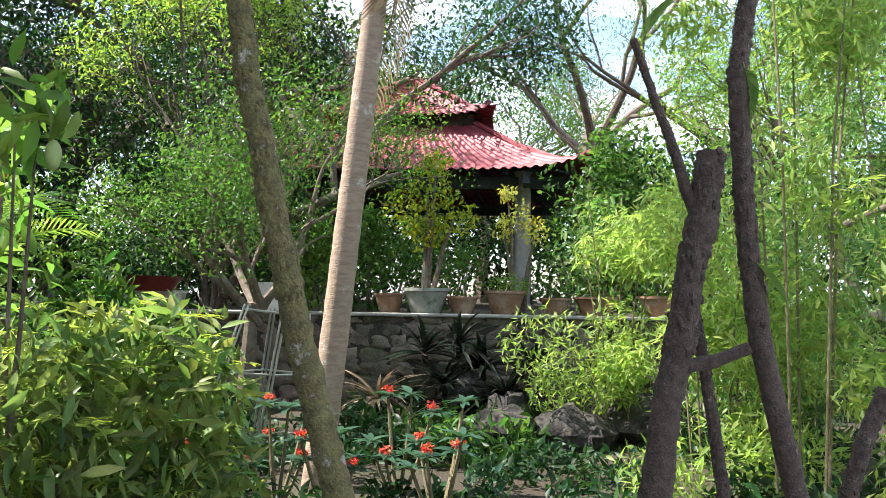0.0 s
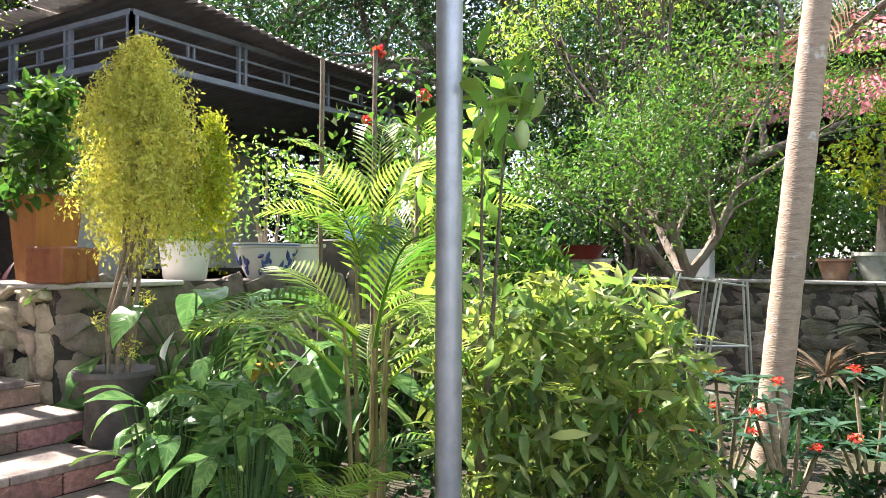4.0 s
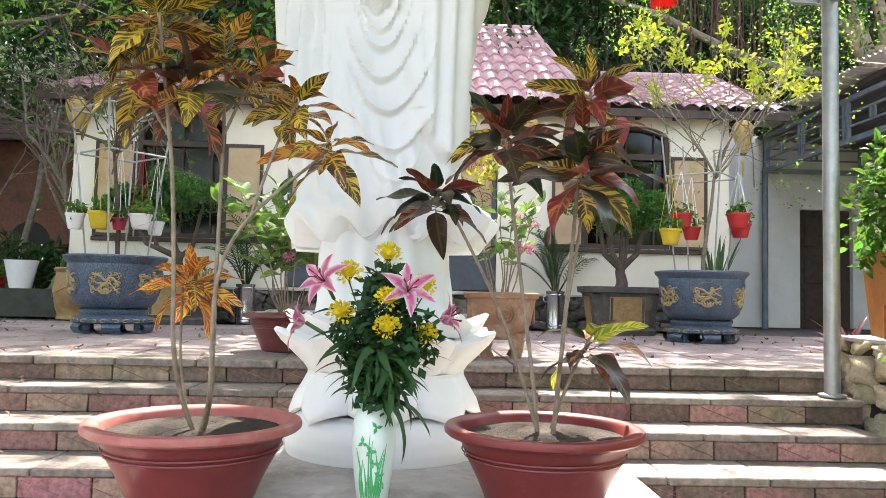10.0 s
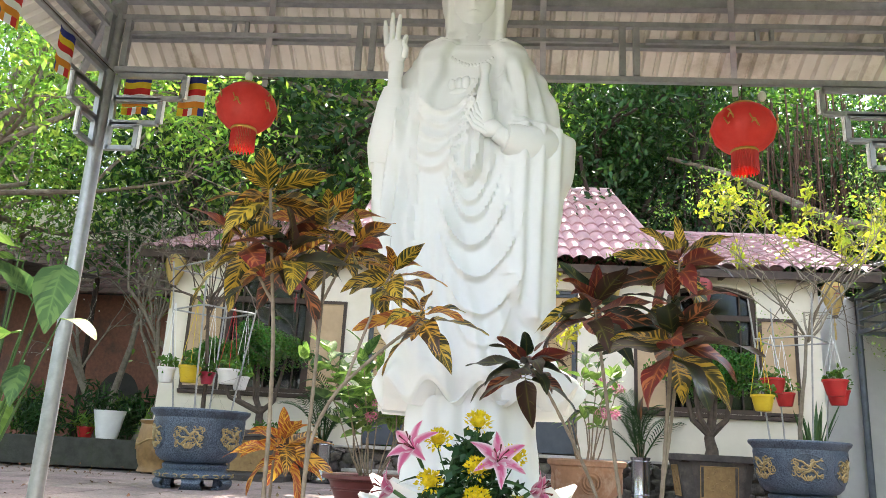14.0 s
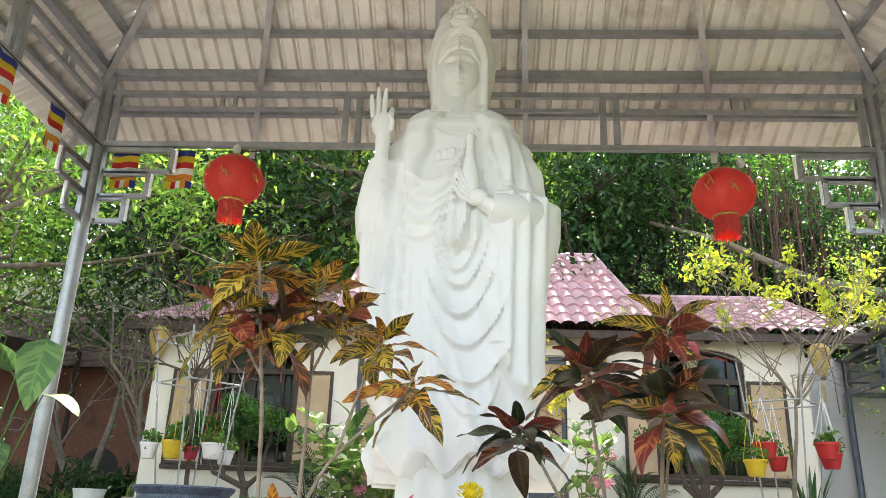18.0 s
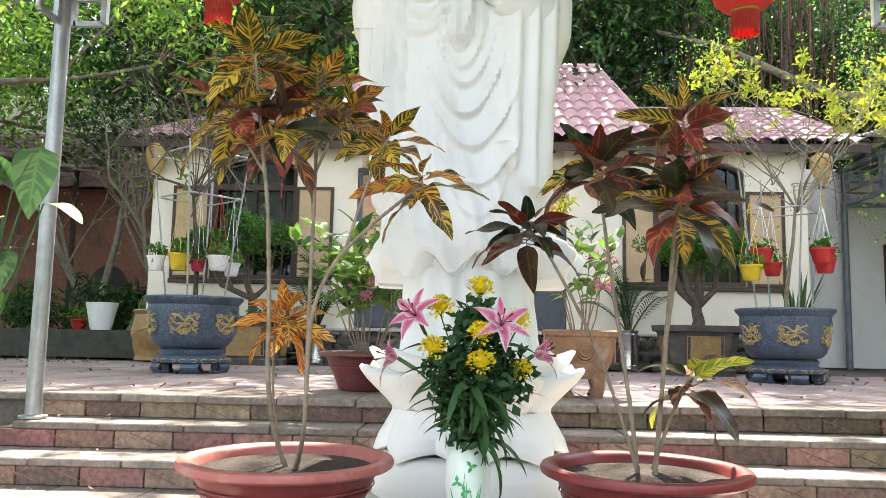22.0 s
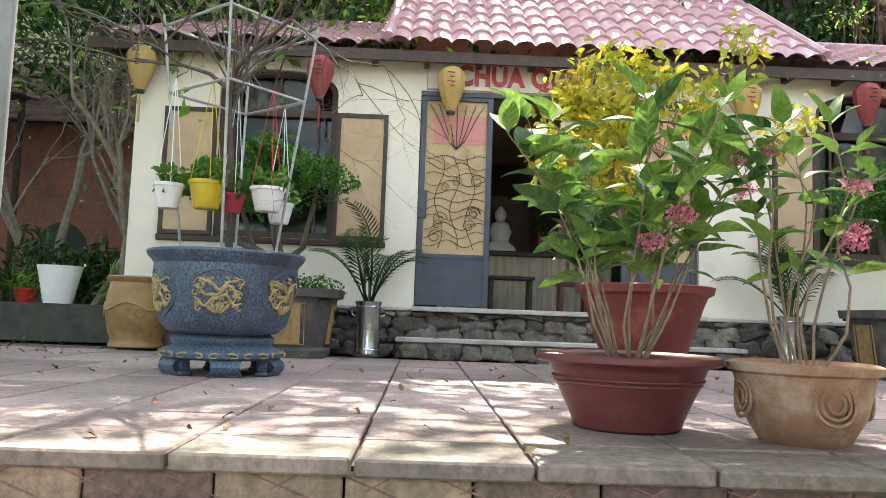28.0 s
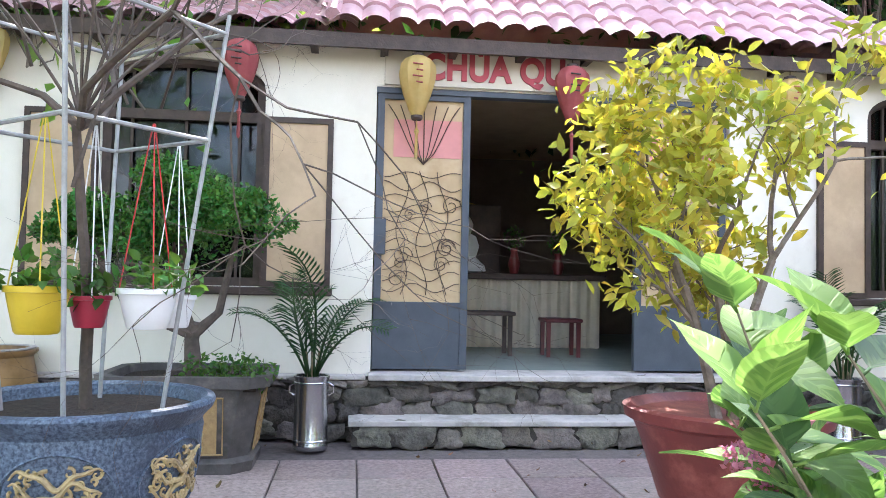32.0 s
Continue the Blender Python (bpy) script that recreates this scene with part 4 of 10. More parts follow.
# ---- great urns ----
def urn(at, label, turn=0.0):
    u = thing("glazed_urn", at, label, "planter", "great urns on the terrace", turn=turn)
    prof = [(0.30, 0.265), (0.37, 0.285), (0.425, 0.34), (0.455, 0.45), (0.475, 0.60), (0.487, 0.70), (0.482, 0.735), (0.50, 0.76), (0.525, 0.785), (0.535, 0.81), (0.53, 0.825),
            (0.50, 0.83), (0.475, 0.815), (0.46, 0.76)]
    part("bowl", Geo().lathe(prof, 56, cap=False), M_GLAZE, u)
    part("soil", Geo().lathe([(0.0, 0.772), (0.2, 0.778), (0.468, 0.768)], 32, cap=False), M_SOIL, u, "dark potting soil")
    st = Geo().lathe([(0.30, 0.10), (0.385, 0.105), (0.41, 0.12), (0.415, 0.145), (0.39, 0.17), (0.345, 0.185), (0.33, 0.20), (0.345, 0.225), (0.345, 0.245), (0.32, 0.265), (0.0, 0.267)], 56)
    s = part("stand", st, M_GLAZE, u)
    for k in range(6):
        a = pi / 3 * k + 0.3
        m = pose(0.34 * cos(a), 0.34 * sin(a), 0, 0, 0, math.degrees(a))
        g = Geo()
        g.grid(8, 6, lambda p, q: m @ Vector((0.075 * sin(pi * q) + 0.03 * (1 - q) ** 2, (p - 0.5) * (0.24 - 0.06 * sin(pi * q)), 0.135 * q)))
        g.box(-0.05, -0.11, 0.0, 0.045, 0.11, 0.03, 0.008, m)
        g.box(-0.05, -0.085, 0.028, 0.03, 0.085, 0.11, 0.008, m)
        part("foot", g, M_GLAZE, s)
    # gold scrolls along the edge of the stand
    for k in range(12):
        g = Geo()
        for j in (-1, 1):
            a = 2 * pi * k / 12 + j * 0.13
            g.tube([((0.414 - 0.012 * cos(t)) * cos(a + 0.085 * cos(t) * j), (0.414 - 0.012 * cos(t)) * sin(a + 0.085 * cos(t) * j), 0.135 + 0.022 * sin(t) * (1 - 0.1 * t)) for t in [0.55 * i for i in range(10)]], [0.009 - 0.0006 * i for i in range(10)], 5)
        part("gold_scroll", g, M_GOLD, s, "dull gold scroll")
    rr = random.Random(int(at[1] * 10) + 40)
    for k in range(6):
        a0 = pi / 3 * k + 0.14
        g = Geo()

        def on(a, z, o=0.006):
            r = curve_at([(0.3, 0.40), (0.34, 0.425), (0.45, 0.455), (0.60, 0.475), (0.70, 0.487)], z)[0] + o
            return Vector((r * cos(a), r * sin(a), z))
        # a rim line round the panel, then scrolls and leaves
        g.tube([on(a0 + 0.43 * cos(t) * (1 - 0.15 * sin(t) ** 2), 0.535 + 0.155 * sin(t), 0.002) for t in [2 * pi * i / 40 for i in range(41)]], 0.006, 5)
        part("panel_rim", g, M_GLAZE, u)
        g = Geo()
        # a winding body with scrolls and small cloud curls
        for z0, ph in ((0.60, 0.0), (0.55, 1.3), (0.495, 2.6)):
            pts = [on(a0 - 0.33 + 0.66 * q, z0 + 0.030 * sin(9 * q + ph) + 0.01 * sin(21 * q), 0.008) for q in [i / 22 for i in range(23)]]
            g.tube(pts, [0.004 + 0.008 * sin(pi * i / 22) for i in range(23)], 6)
        for j in range(34):
            ca, cz, sp = a0 + rr.uniform(-0.32, 0.32), 0.54 + rr.uniform(-0.10, 0.10), rr.choice((-1, 1))
            r0 = rr.uniform(0.014, 0.030)
            pts = []
            for i in range(11):
                t = sp * i * 0.52 + j
                r = r0 * (1 - i / 13)
                pts.append(on(ca + r * cos(t) / 0.46, min(max(cz + r * sin(t), 0.42), 0.675), 0.007))
            g.tube(pts, [0.008 - 0.0005 * i for i in range(11)], 5)
        for k2 in (-0.10, -0.05, 0.0, 0.05, 0.10):
            g.tube([on(a0 + k2 * 0.5, 0.415, 0.006), on(a0 + k2 * 1.3, 0.455, 0.010), on(a0 + k2 * 1.6, 0.475, 0.006)], [0.007, 0.012, 0.004], 5)
        part("relief", g, M_GOLD, u, "gilded scroll relief")
    return u


for at, lab, turn in (((-7.45, -3.20, T), "blue speckled glazed urn with gilded scroll relief", 0), ((-7.90, 3.17, T), "blue speckled glazed urn with gilded dragon relief", 40)):
    urn(at, lab, turn).scale = (0.96, 0.96, 0.96)


# ---- bowls ----
def bowl(name, at, r, h, mt, label, rim=None, soil=True, group=""):
    b = thing(name, at, label, "planter", group)
    prof = [(r * 0.52, 0.0), (r * 0.58, h * 0.04), (r * 0.60, h * 0.12), (r * 0.66, h * 0.30), (r * 0.77, h * 0.58), (r * 0.83, h * 0.78), (r * 0.85, h * 0.83), (r * 0.87, h * 0.85),
            (r * 0.965, h * 0.87), (r * 0.995, h * 0.90), (r, h * 0.95), (r * 0.985, h * 0.985), (r * 0.95, h), (r * 0.87, h * 0.99), (r * 0.83, h * 0.94), (r * 0.80, h * 0.80)]
    part("body", Geo().lathe(prof[:8], 56, cap=False), mt, b)
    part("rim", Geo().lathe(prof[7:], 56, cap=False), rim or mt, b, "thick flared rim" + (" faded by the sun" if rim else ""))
    g = Geo()
    for k in (0.60, 0.66):
        g.lathe([(r * (0.785 + (k - 0.6) * 0.4), h * k), (r * (0.80 + (k - 0.6) * 0.4), h * (k + 0.012)), (r * (0.795 + (k - 0.6) * 0.4), h * (k + 0.03))], 56, cap=False)
    part("moulding", g, mt, b)
    if soil:
        g = Geo()
        g.lathe([(0.0, h * 0.90), (r * 0.4, h * 0.905), (r * 0.835, h * 0.86)], 32, cap=False)
        part("soil", g, M_SOIL, b, "dark dry potting soil")
    return b


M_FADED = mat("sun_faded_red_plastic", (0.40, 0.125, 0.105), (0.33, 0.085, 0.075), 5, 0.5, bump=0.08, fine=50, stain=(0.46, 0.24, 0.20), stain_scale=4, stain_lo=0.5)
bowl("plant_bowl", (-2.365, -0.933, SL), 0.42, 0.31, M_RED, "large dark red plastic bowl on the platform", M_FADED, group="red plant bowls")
bowl("plant_bowl", (-2.36, 0.455, SL), 0.40, 0.31, M_RED, "large dark red plastic bowl with dry soil", group="red plant bowls")
bowl("plant_bowl", (-5.40, -1.05, T), 0.37, 0.30, M_MAROON, "dark red plastic bowl at the terrace edge", group="red plant bowls")

# ---- shed roof at the side ----
SX0, SX1, SY0, SY1, SZ = -13.1, -7.72, 6.3, 15.5, 3.92
shed = thing("steel_shelter", (0, 0, 0), "dark steel shelter with corrugated sheet roof and railings", "shelter")
M_SHSTEEL = mat("blue_grey_steel", (0.20, 0.23, 0.27), (0.14, 0.16, 0.19), 6, 0.5, 0.3, bump=0.1, fine=60)
# darker copy of the sheet steel; shade below the roofs is in its colour
M_SHADESHEET = mat("shaded_underside_sheet", (0.16, 0.155, 0.15), (0.11, 0.105, 0.10), 3, 0.6, 0.2, bump=0.1, stain=(0.07, 0.06, 0.05), stain_scale=1)
for x, y in ((SX0, SY0), (SX1, SY1), (SX0, SY1), (SX0, (SY0 + SY1) / 2)):
    part("post", Geo().tube([(x, y, T - 0.02), (x, y, SZ)], 0.055, 12), M_SHSTEEL, shed)


def rail_band(a, b, n, z0=SZ, h=0.62):
    a, b = Vector(a), Vector(b)
    d, ln = (b - a).normalized(), (b - a).length
    g = Geo()
    for z, w in ((z0, 0.08), (z0 + h, 0.07), (z0 + h * 0.34, 0.03), (z0 + h * 0.66, 0.03)):
        g.bar((a.x, a.y, z), (b.x, b.y, z), w)
    for k in range(n + 1):
        for o in (-0.06, 0.06):
            q = a + d * min(max(ln * k / n + o, 0), ln)
            g.bar((q.x, q.y, z0), (q.x, q.y, z0 + h), 0.05)
        if k < n:
            for o in (-0.05, 0.05):
                q = a + d * (ln * (k + 0.5) / n + o)
                g.bar((q.x, q.y, z0 + h * 0.34), (q.x, q.y, z0 + h * 0.66), 0.03)
    part("rail_band", g, M_SHSTEEL, shed)


rail_band((SX1, SY0, 0), (SX0, SY0, 0), 4)
rail_band((SX1, SY0, 0), (SX1, SY1, 0), 5)
rail_band((SX0, SY0, 0), (SX0, SY1, 0), 5)
rail_band((SX1, SY1, 0), (SX0, SY1, 0), 4)
# curved corrugated sheets
def corrugated(x0, x1, y0, y1, zf, waves, along="x"):
    g = Geo()
    n = waves * 6
    def fn(u, v):
        if along == "x":
            x, y = x0 + (x1 - x0) * u, y0 + (y1 - y0) * v
            return (x, y, zf(x, y) + 0.018 * sin(2 * pi * waves * u))
        x, y = x0 + (x1 - x0) * v, y0 + (y1 - y0) * u
        return (x, y, zf(x, y) + 0.018 * sin(2 * pi * waves * u))
    g.grid(n, 8, fn)
    return g


def shed_top(x, y):
    """The sheets sag away from the near corner and lift at their loose edge."""
    return 4.88 - 0.40 * (1 - math.exp(-(y - SY0 + 0.4) / 3.0)) - 0.04 * (SX1 - x) + 0.03 * sin(y * 1.9) + 0.02 * sin(x * 3)


part("roof_sheet", corrugated(SX0 - 0.3, SX1 + 0.45, SY0 - 0.1, SY1 + 0.3, lambda x, y: shed_top(x, y) - 0.04, 60, "y"), M_SHADESHEET, shed, sharp=60)
part("roof_edge", corrugated(SX1 + 0.2, SX1 + 0.55, SY0 + 0.0, SY1 + 0.4, lambda x, y: shed_top(x, y) + 0.03 - 0.15 * (x - SX1), 62, "y"), M_SHEET, shed, "pale corrugated edge sheet", sharp=60)
for k, lift in enumerate((0.02, 0.06, 0.03, 0.10, 0.05)):
    xa = SX1 + 0.5 - 1.12 * k
    part("roof_edge", corrugated(xa - 1.15, xa, SY0 - 0.40, SY0 + 0.35, lambda x, y: shed_top(x, y) + 0.015 + lift * (xa - x) + 0.05 * (y - SY0), 9, "x"), M_SHEET, shed, "pale corrugated edge sheet", sharp=60)

# building beside the temple
g = Geo()
D2 = (7.05, 8.05, T, 3.25)
for ya, yb, z0, z1 in ((WR + 0.003, D2[0], T, 4.6), (D2[1], 14.0, T, 4.6), (D2[0], D2[1], D2[3], 4.6)):
    g.box(-13.6, ya, z0, -13.3, yb, z1)
whole("wall_annex", g, M_WHITEW, "white painted wall of the annex", "wall", kind="structure")
g = Geo().box(-13.55, D2[0] + 0.004, T, -13.4, D2[1] - 0.004, D2[3] - 0.004)
d = whole("door_annex", g, M_FASCIA, "dark brown closed wooden door", "door", kind="structure")
g = Geo()
for k in range(3):
    g.box(-13.39, D2[0] + 0.12, T + 0.15 + 0.68 * k, -13.365, D2[1] - 0.12, T + 0.70 + 0.68 * k, 0.01)
part("panel", g, M_FASCIA, d)

# ---- bed wall, retaining wall, upper garden ----
g = Geo().box(-4.7, 2.98, -0.2, -3.86, 3.9, 1.28)
g.box(-4.4, 3.9, -0.2, -3.86, 9.75, 1.28)
g.box(-4.4, 9.75, -0.2, 14.0, 10.2, 1.22)
bedwall = whole("retaining_wall", g, M_JOINT, "low retaining wall of rough mortared stones", "wall", kind="structure")
whole("upper_garden_ground", Geo().grid(30, 30, lambda u, v: (-60 + 130 * u, 10.0 + 70 * v, 1.2)), M_GROUND, "earth of the raised garden", "ground", kind="structure")

# ---- pagoda ----
pag = thing("garden_pavilion", (-0.55, 17.7, 1.05), "open pavilion with a two-tier red sheet roof", "pavilion", turn=-3)


def tier(half, z0, top, z1, lift):
    obs = []
    for k in range(4):
        m = pose(0, 0, 0, 0, 0, 90 * k)
        g = Geo()
        n = 96

        def fn(u, v):
            s = (u - 0.5) * 2
            w = half + (top - half) * v
            y = -w
            x = s * w
            bowv = z0 + (z1 - z0) * (v ** 1.25) + lift * abs(s) ** 6 * (1 - v) ** 3
            return m @ Vector((x, y - 0.12 * abs(s) ** 8 * (1 - v) ** 3, bowv + 0.02 * sin(u * half * 2 / 0.19 * 2 * pi)))
        g.grid(n * 3, 10, fn)
        obs.append(g)
    return obs


for g in tier(3.6, 2.70, 1.5, 3.95, 0.24):
    part("lower_roof", g, M_PAGODA, pag, sharp=70)
for g in tier(1.85, 4.12, 0.05, 5.35, 0.20):
    part("upper_roof", g, M_PAGODA, pag, sharp=70)
for k in range(4):
    m = pose(0, 0, 0, 0, 0, 90 * k)
    g = Geo().tube([m @ Vector((3.7, -3.75, 2.97)), m @ Vector((3.3, -3.3, 2.86)), m @ Vector((2.4, -2.4, 3.35)), m @ Vector((1.5, -1.5, 4.0))], 0.06, 8)
    part("hip_ridge", g, M_PAGODA, pag)
    g = Geo().tube([m @ Vector((1.8, -1.85, 4.36)), m @ Vector((1.55, -1.55, 4.26)), m @ Vector((0.05, -0.05, 5.4))], 0.06, 8)
    part("hip_ridge", g, M_PAGODA, pag)
part("neck", Geo().box(-1.45, -1.45, 3.85, 1.45, 1.45, 4.2), M_FASCIA, pag)
for x in (-2.5, 2.5):
    for y in (-2.5, 2.5):
        part("column", Geo().lathe([(0.22, 0), (0.22, 0.2), (0.16, 0.25), (0.15, 2.75), (0.2, 2.8)], 16, (x, y, 0)), M_CONC, pag)
g = Geo()
for k in range(4):
    m = pose(0, 0, 0, 0, 0, 90 * k)
    g.box(-3.3, -2.62, 2.48, 3.3, -2.5, 2.70, 0, m)
    for j in range(13):
        x = -3.3 + j * 0.55
        g.bar(m @ Vector((x, -3.45, 2.64)), m @ Vector((x * 0.45, -1.5, 3.85)), 0.05)
part("roof_frame", g, M_BLUEG, pag)
g = Geo().box(-3.1, -3.1, -0.05, 3.1, 3.1, 0.12, 0.02)
part("plinth", g, M_CONC, pag)

# ---- windows, doors and sign of the temple ----
M_GLASS = bpy.data.materials.new("window_glass")
M_GLASS.use_nodes = True
gb = M_GLASS.node_tree.nodes["Principled BSDF"]
gb.inputs["Base Color"].default_value = (0.05, 0.055, 0.055, 1)
gb.inputs["Specular IOR Level"].default_value = 0.04
gb.inputs["Roughness"].default_value = 0.06
gb.inputs["Transmission Weight"].default_value = 0.85
gb.inputs["IOR"].default_value = 1.45


def window(name, w, ya, yb, label):
    y0, y1, z0, zs, zt = w
    win = thing(name, (F, (y0 + y1) / 2, z0), label, "window", kind="structure")
    o = Matrix.Translation((-F, -(y0 + y1) / 2, -z0))

    def P(nm, g, mt, sharp=40, lab=""):
        g.v = [tuple(o @ Vector(p)) for p in g.v]
        return part(nm, g, mt, win, lab, sharp)
    g = Geo()
    g.box(F - 0.13, y0, z0, F - 0.05, y0 + 0.07, zs + 0.12)
    g.box(F - 0.13, y1 - 0.07, z0, F - 0.05, y1, zs + 0.12)
    g.box(F - 0.13, y0 + 0.07, z0, F - 0.05, y1 - 0.07, z0 + 0.07)
    g.box(F - 0.127, y0 + 0.07, 3.61, F - 0.05, y1 - 0.07, 3.69)
    c, a = (y0 + y1) / 2, (y1 - y0) / 2
    pts = [(F - 0.09, c - (a - 0.03) * cos(pi * i / 16), zs + (zt - zs - 0.03) * sin(pi * i / 16) ** 0.8) for i in range(17)]
    g.tube(pts, 0.04, 6)
    P("window_frame", g, M_FASCIA, lab="dark brown window frame")
    for k in (-0.43, 0, 0.43):
        P("mullion", Geo().bar((F - 0.1, c + k, z0 + 0.07), (F - 0.1, c + k, zt - 0.06), 0.022), M_FASCIA)
    P("pane", Geo().box(F - 0.145, y0 + 0.03, z0 + 0.03, F - 0.135, y1 - 0.03, zt), M_GLASS, 0).visible_shadow = False
    P("sill", Geo().box(F - 0.05, ya - 0.02, z0 - 0.07, F + 0.045, yb + 0.02, z0 - 0.004, 0.01), M_FASCIA)
    for p, q in ((ya, y0 - 0.004), (y1 + 0.004, yb)):
        g = Geo()
        g.box(F + 0.003, p, z0, F + 0.045, p + 0.045, 3.65)
        g.box(F + 0.003, q - 0.045, z0, F + 0.045, q, 3.65)
        g.box(F + 0.003, p + 0.045, 3.605, F + 0.045, q - 0.045, 3.65)
        g.box(F + 0.003, p + 0.045, z0, F + 0.045, q - 0.045, z0 + 0.045)
        s = P("shutter", g, M_FASCIA, lab="open shutter with tan board in a dark frame")
        P("board", Geo().box(F + 0.006, p + 0.045, z0 + 0.045, F + 0.028, q - 0.045, 3.605), M_BOARD, 0)


window("window_1", WIN_L, -4.75, -2.33, "arched dark window between open tan shutters")
window("window_2", WIN_R, 1.93, 4.26, "arched dark window between open tan shutters")

M_IRON = mat("black_iron", (0.06, 0.04, 0.03), (0.09, 0.055, 0.04), 20, 0.6, 0.6, bump=0.1)
M_PAPER = mat("pink_paper", (0.62, 0.27, 0.24), (0.55, 0.24, 0.22), 6, 0.9, bump=0.05)
M_KRAFT = mat("kraft_paper", (0.52, 0.38, 0.22), (0.44, 0.31, 0.17), 3, 0.85, bump=0.15, fine=12, stain=(0.58, 0.45, 0.28), stain_scale=1.4)


def door_leaf(name, y0, y1, x, label, paper):
    d = thing(name, (x, (y0 + y1) / 2, DOOR[2] + 0.02), label, "door", kind="structure")
    w, h = (y1 - y0) / 2, DOOR[3] - DOOR[2] - 0.05
    g = Geo()
    for s in (-1, 1):
        g.box(-0.03, s * w - (0.06 if s > 0 else 0), 0, 0.03, s * w + (0 if s > 0 else 0.06), h)
    g.box(-0.03, -w + 0.06, h - 0.06, 0.03, w - 0.06, h)
    g.box(-0.027, -w + 0.06, 0.52, 0.027, w - 0.06, 0.56)
    part("frame", g, M_BLUEG, d)
    part("lower_panel", Geo().box(-0.018, -w + 0.06, 0.0, 0.018, w - 0.06, 0.52), M_BLUEG, d, "plain blue-grey steel panel")
    part("backing", Geo().box(-0.012, -w + 0.06, 0.56, -0.004, w - 0.06, h - 0.06), M_KRAFT, d, "kraft paper behind the grille")
    rr = random.Random(5)
    # wrought grille: lotus rays above, waves below
    for k in range(7):
        t = (k - 3) / 3
        pts = [(0.012, t * (w - 0.09) * q ** 0.6, 1.72 + 0.5 * q + 0.08 * abs(t) * sin(pi * q)) for q in [i / 8 for i in range(9)]]
        part("grille_bar", Geo().tube(pts, 0.0045, 5), M_IRON, d)
    for k in range(11):
        z = 0.68 + 0.095 * k
        ph, am = rr.uniform(0, 6), rr.uniform(0.02, 0.045)
        pts = [(0.012, -w + 0.07 + (2 * w - 0.14) * i / 14, z + am * sin(ph + i * 0.75)) for i in range(15)]
        part("grille_bar", Geo().tube(pts, 0.0038, 5), M_IRON, d)
    for k in range(9):
        y, z = rr.uniform(-w + 0.12, w - 0.12), rr.uniform(0.75, 1.65)
        r0 = rr.uniform(0.05, 0.09)
        pts = [(0.014, y + r0 * (1 - i / 22) * cos(i * 0.55), z + r0 * (1 - i / 22) * sin(i * 0.55)) for i in range(17)]
        part("grille_scroll", Geo().tube(pts, 0.0038, 5), M_IRON, d)
    for k in range(3):
        pts = [(0.012, (k - 1) * 0.17 + 0.05 * sin(i * 0.7 + k), 0.62 + i * 0.08) for i in range(14)]
        part("grille_bar", Geo().tube(pts, 0.0038, 5), M_IRON, d)
    if paper:
        part("notice", Geo().box(-0.003, -w + 0.14, 1.78, 0.001, w - 0.07, 2.10), M_PAPER, d, "faded pink paper notice")
        part("lock_box", Geo().box(0.0, -w - 0.02, 0.95, 0.05, -w + 0.09, 1.25, 0.008), M_BLUEG, d)


door_leaf("door_1", -1.97, -1.18, F - 0.06, "blue-grey steel sliding door leaf with iron grille", True)
door_leaf("door_2", 0.28, 1.10, F - 0.06, "blue-grey steel sliding door leaf with iron grille", True)
part("head_rail", Geo().box(F - 0.12, DOOR[0], DOOR[3] - 0.045, F - 0.01, DOOR[1], DOOR[3]), M_BLUEG)
tagged(bpy.data.objects["head_rail"], "dark steel rail over the door", "rail", kind="structure")
M_SIGN = mat("sign_board", (0.62, 0.56, 0.46), (0.56, 0.50, 0.40), 4, 0.8, bump=0.05, stain=(0.45, 0.38, 0.28), stain_scale=1.5, stain_lo=0.6)
SIGN_Y = -1.175
M_SIGNRED = mat("sign_red", (0.40, 0.055, 0.07), (0.34, 0.05, 0.06), 8, 0.6, bump=0.05)
sg = thing("name_sign", (F + 0.02, -0.42, 3.965), "pale name board with raised red capital letters", "sign")
part("board", Geo().box(-0.015, -1.50, 0.0, 0.012, 1.50, 0.335, 0.004), M_SIGN, sg)
txt = bpy.data.curves.new("letters", "FONT")
txt.body, txt.size, txt.extrude, txt.space_character = "CH\u00d9A QU", 0.30, 0.008, 1.05
txt.offset = 0.012
tob = new("letters", txt)
dg = bpy.context.evaluated_depsgraph_get()
tme = bpy.data.meshes.new_from_object(tob.evaluated_get(dg))
bpy.data.objects.remove(tob)
tme.materials.clear()
tme.materials.append(M_SIGNRED)
part("letters", tme, M_SIGNRED, sg, "raised red capital letters", m=pose(0.02, SIGN_Y, 0.065, 90, 0, 90) @ Matrix.Diagonal((0.85, 1, 1, 1)))


# ---- stone plinth, sill and step ----
g = Geo().box(F - 0.2, WL, T, F + 0.10, WR, T + 0.475)
plinth = whole("stone_plinth", g, M_JOINT, "dark rubble stone plinth below the front wall", "plinth", kind="structure")
g = Geo()
g.box(F + 0.003, WL - 0.02, T + 0.475, F + 0.14, -2.02, T + 0.51, 0.006)
g.box(F + 0.003, 1.16, T + 0.475, F + 0.14, WR + 0.02, T + 0.51, 0.006)
g.box(F - 0.22, -2.0, T + 0.475, F + 0.20, 1.14, T + 0.525, 0.008)
whole("plinth_ledge", g, M_CONC, "weathered concrete ledge and door sill", "ledge", kind="structure")
g = Geo().box(F + 0.10, -2.12, T, F + 0.40, 1.45, T + 0.155)
doorstep = whole("door_step", g, M_JOINT, "low stone step before the door", "step", kind="structure")
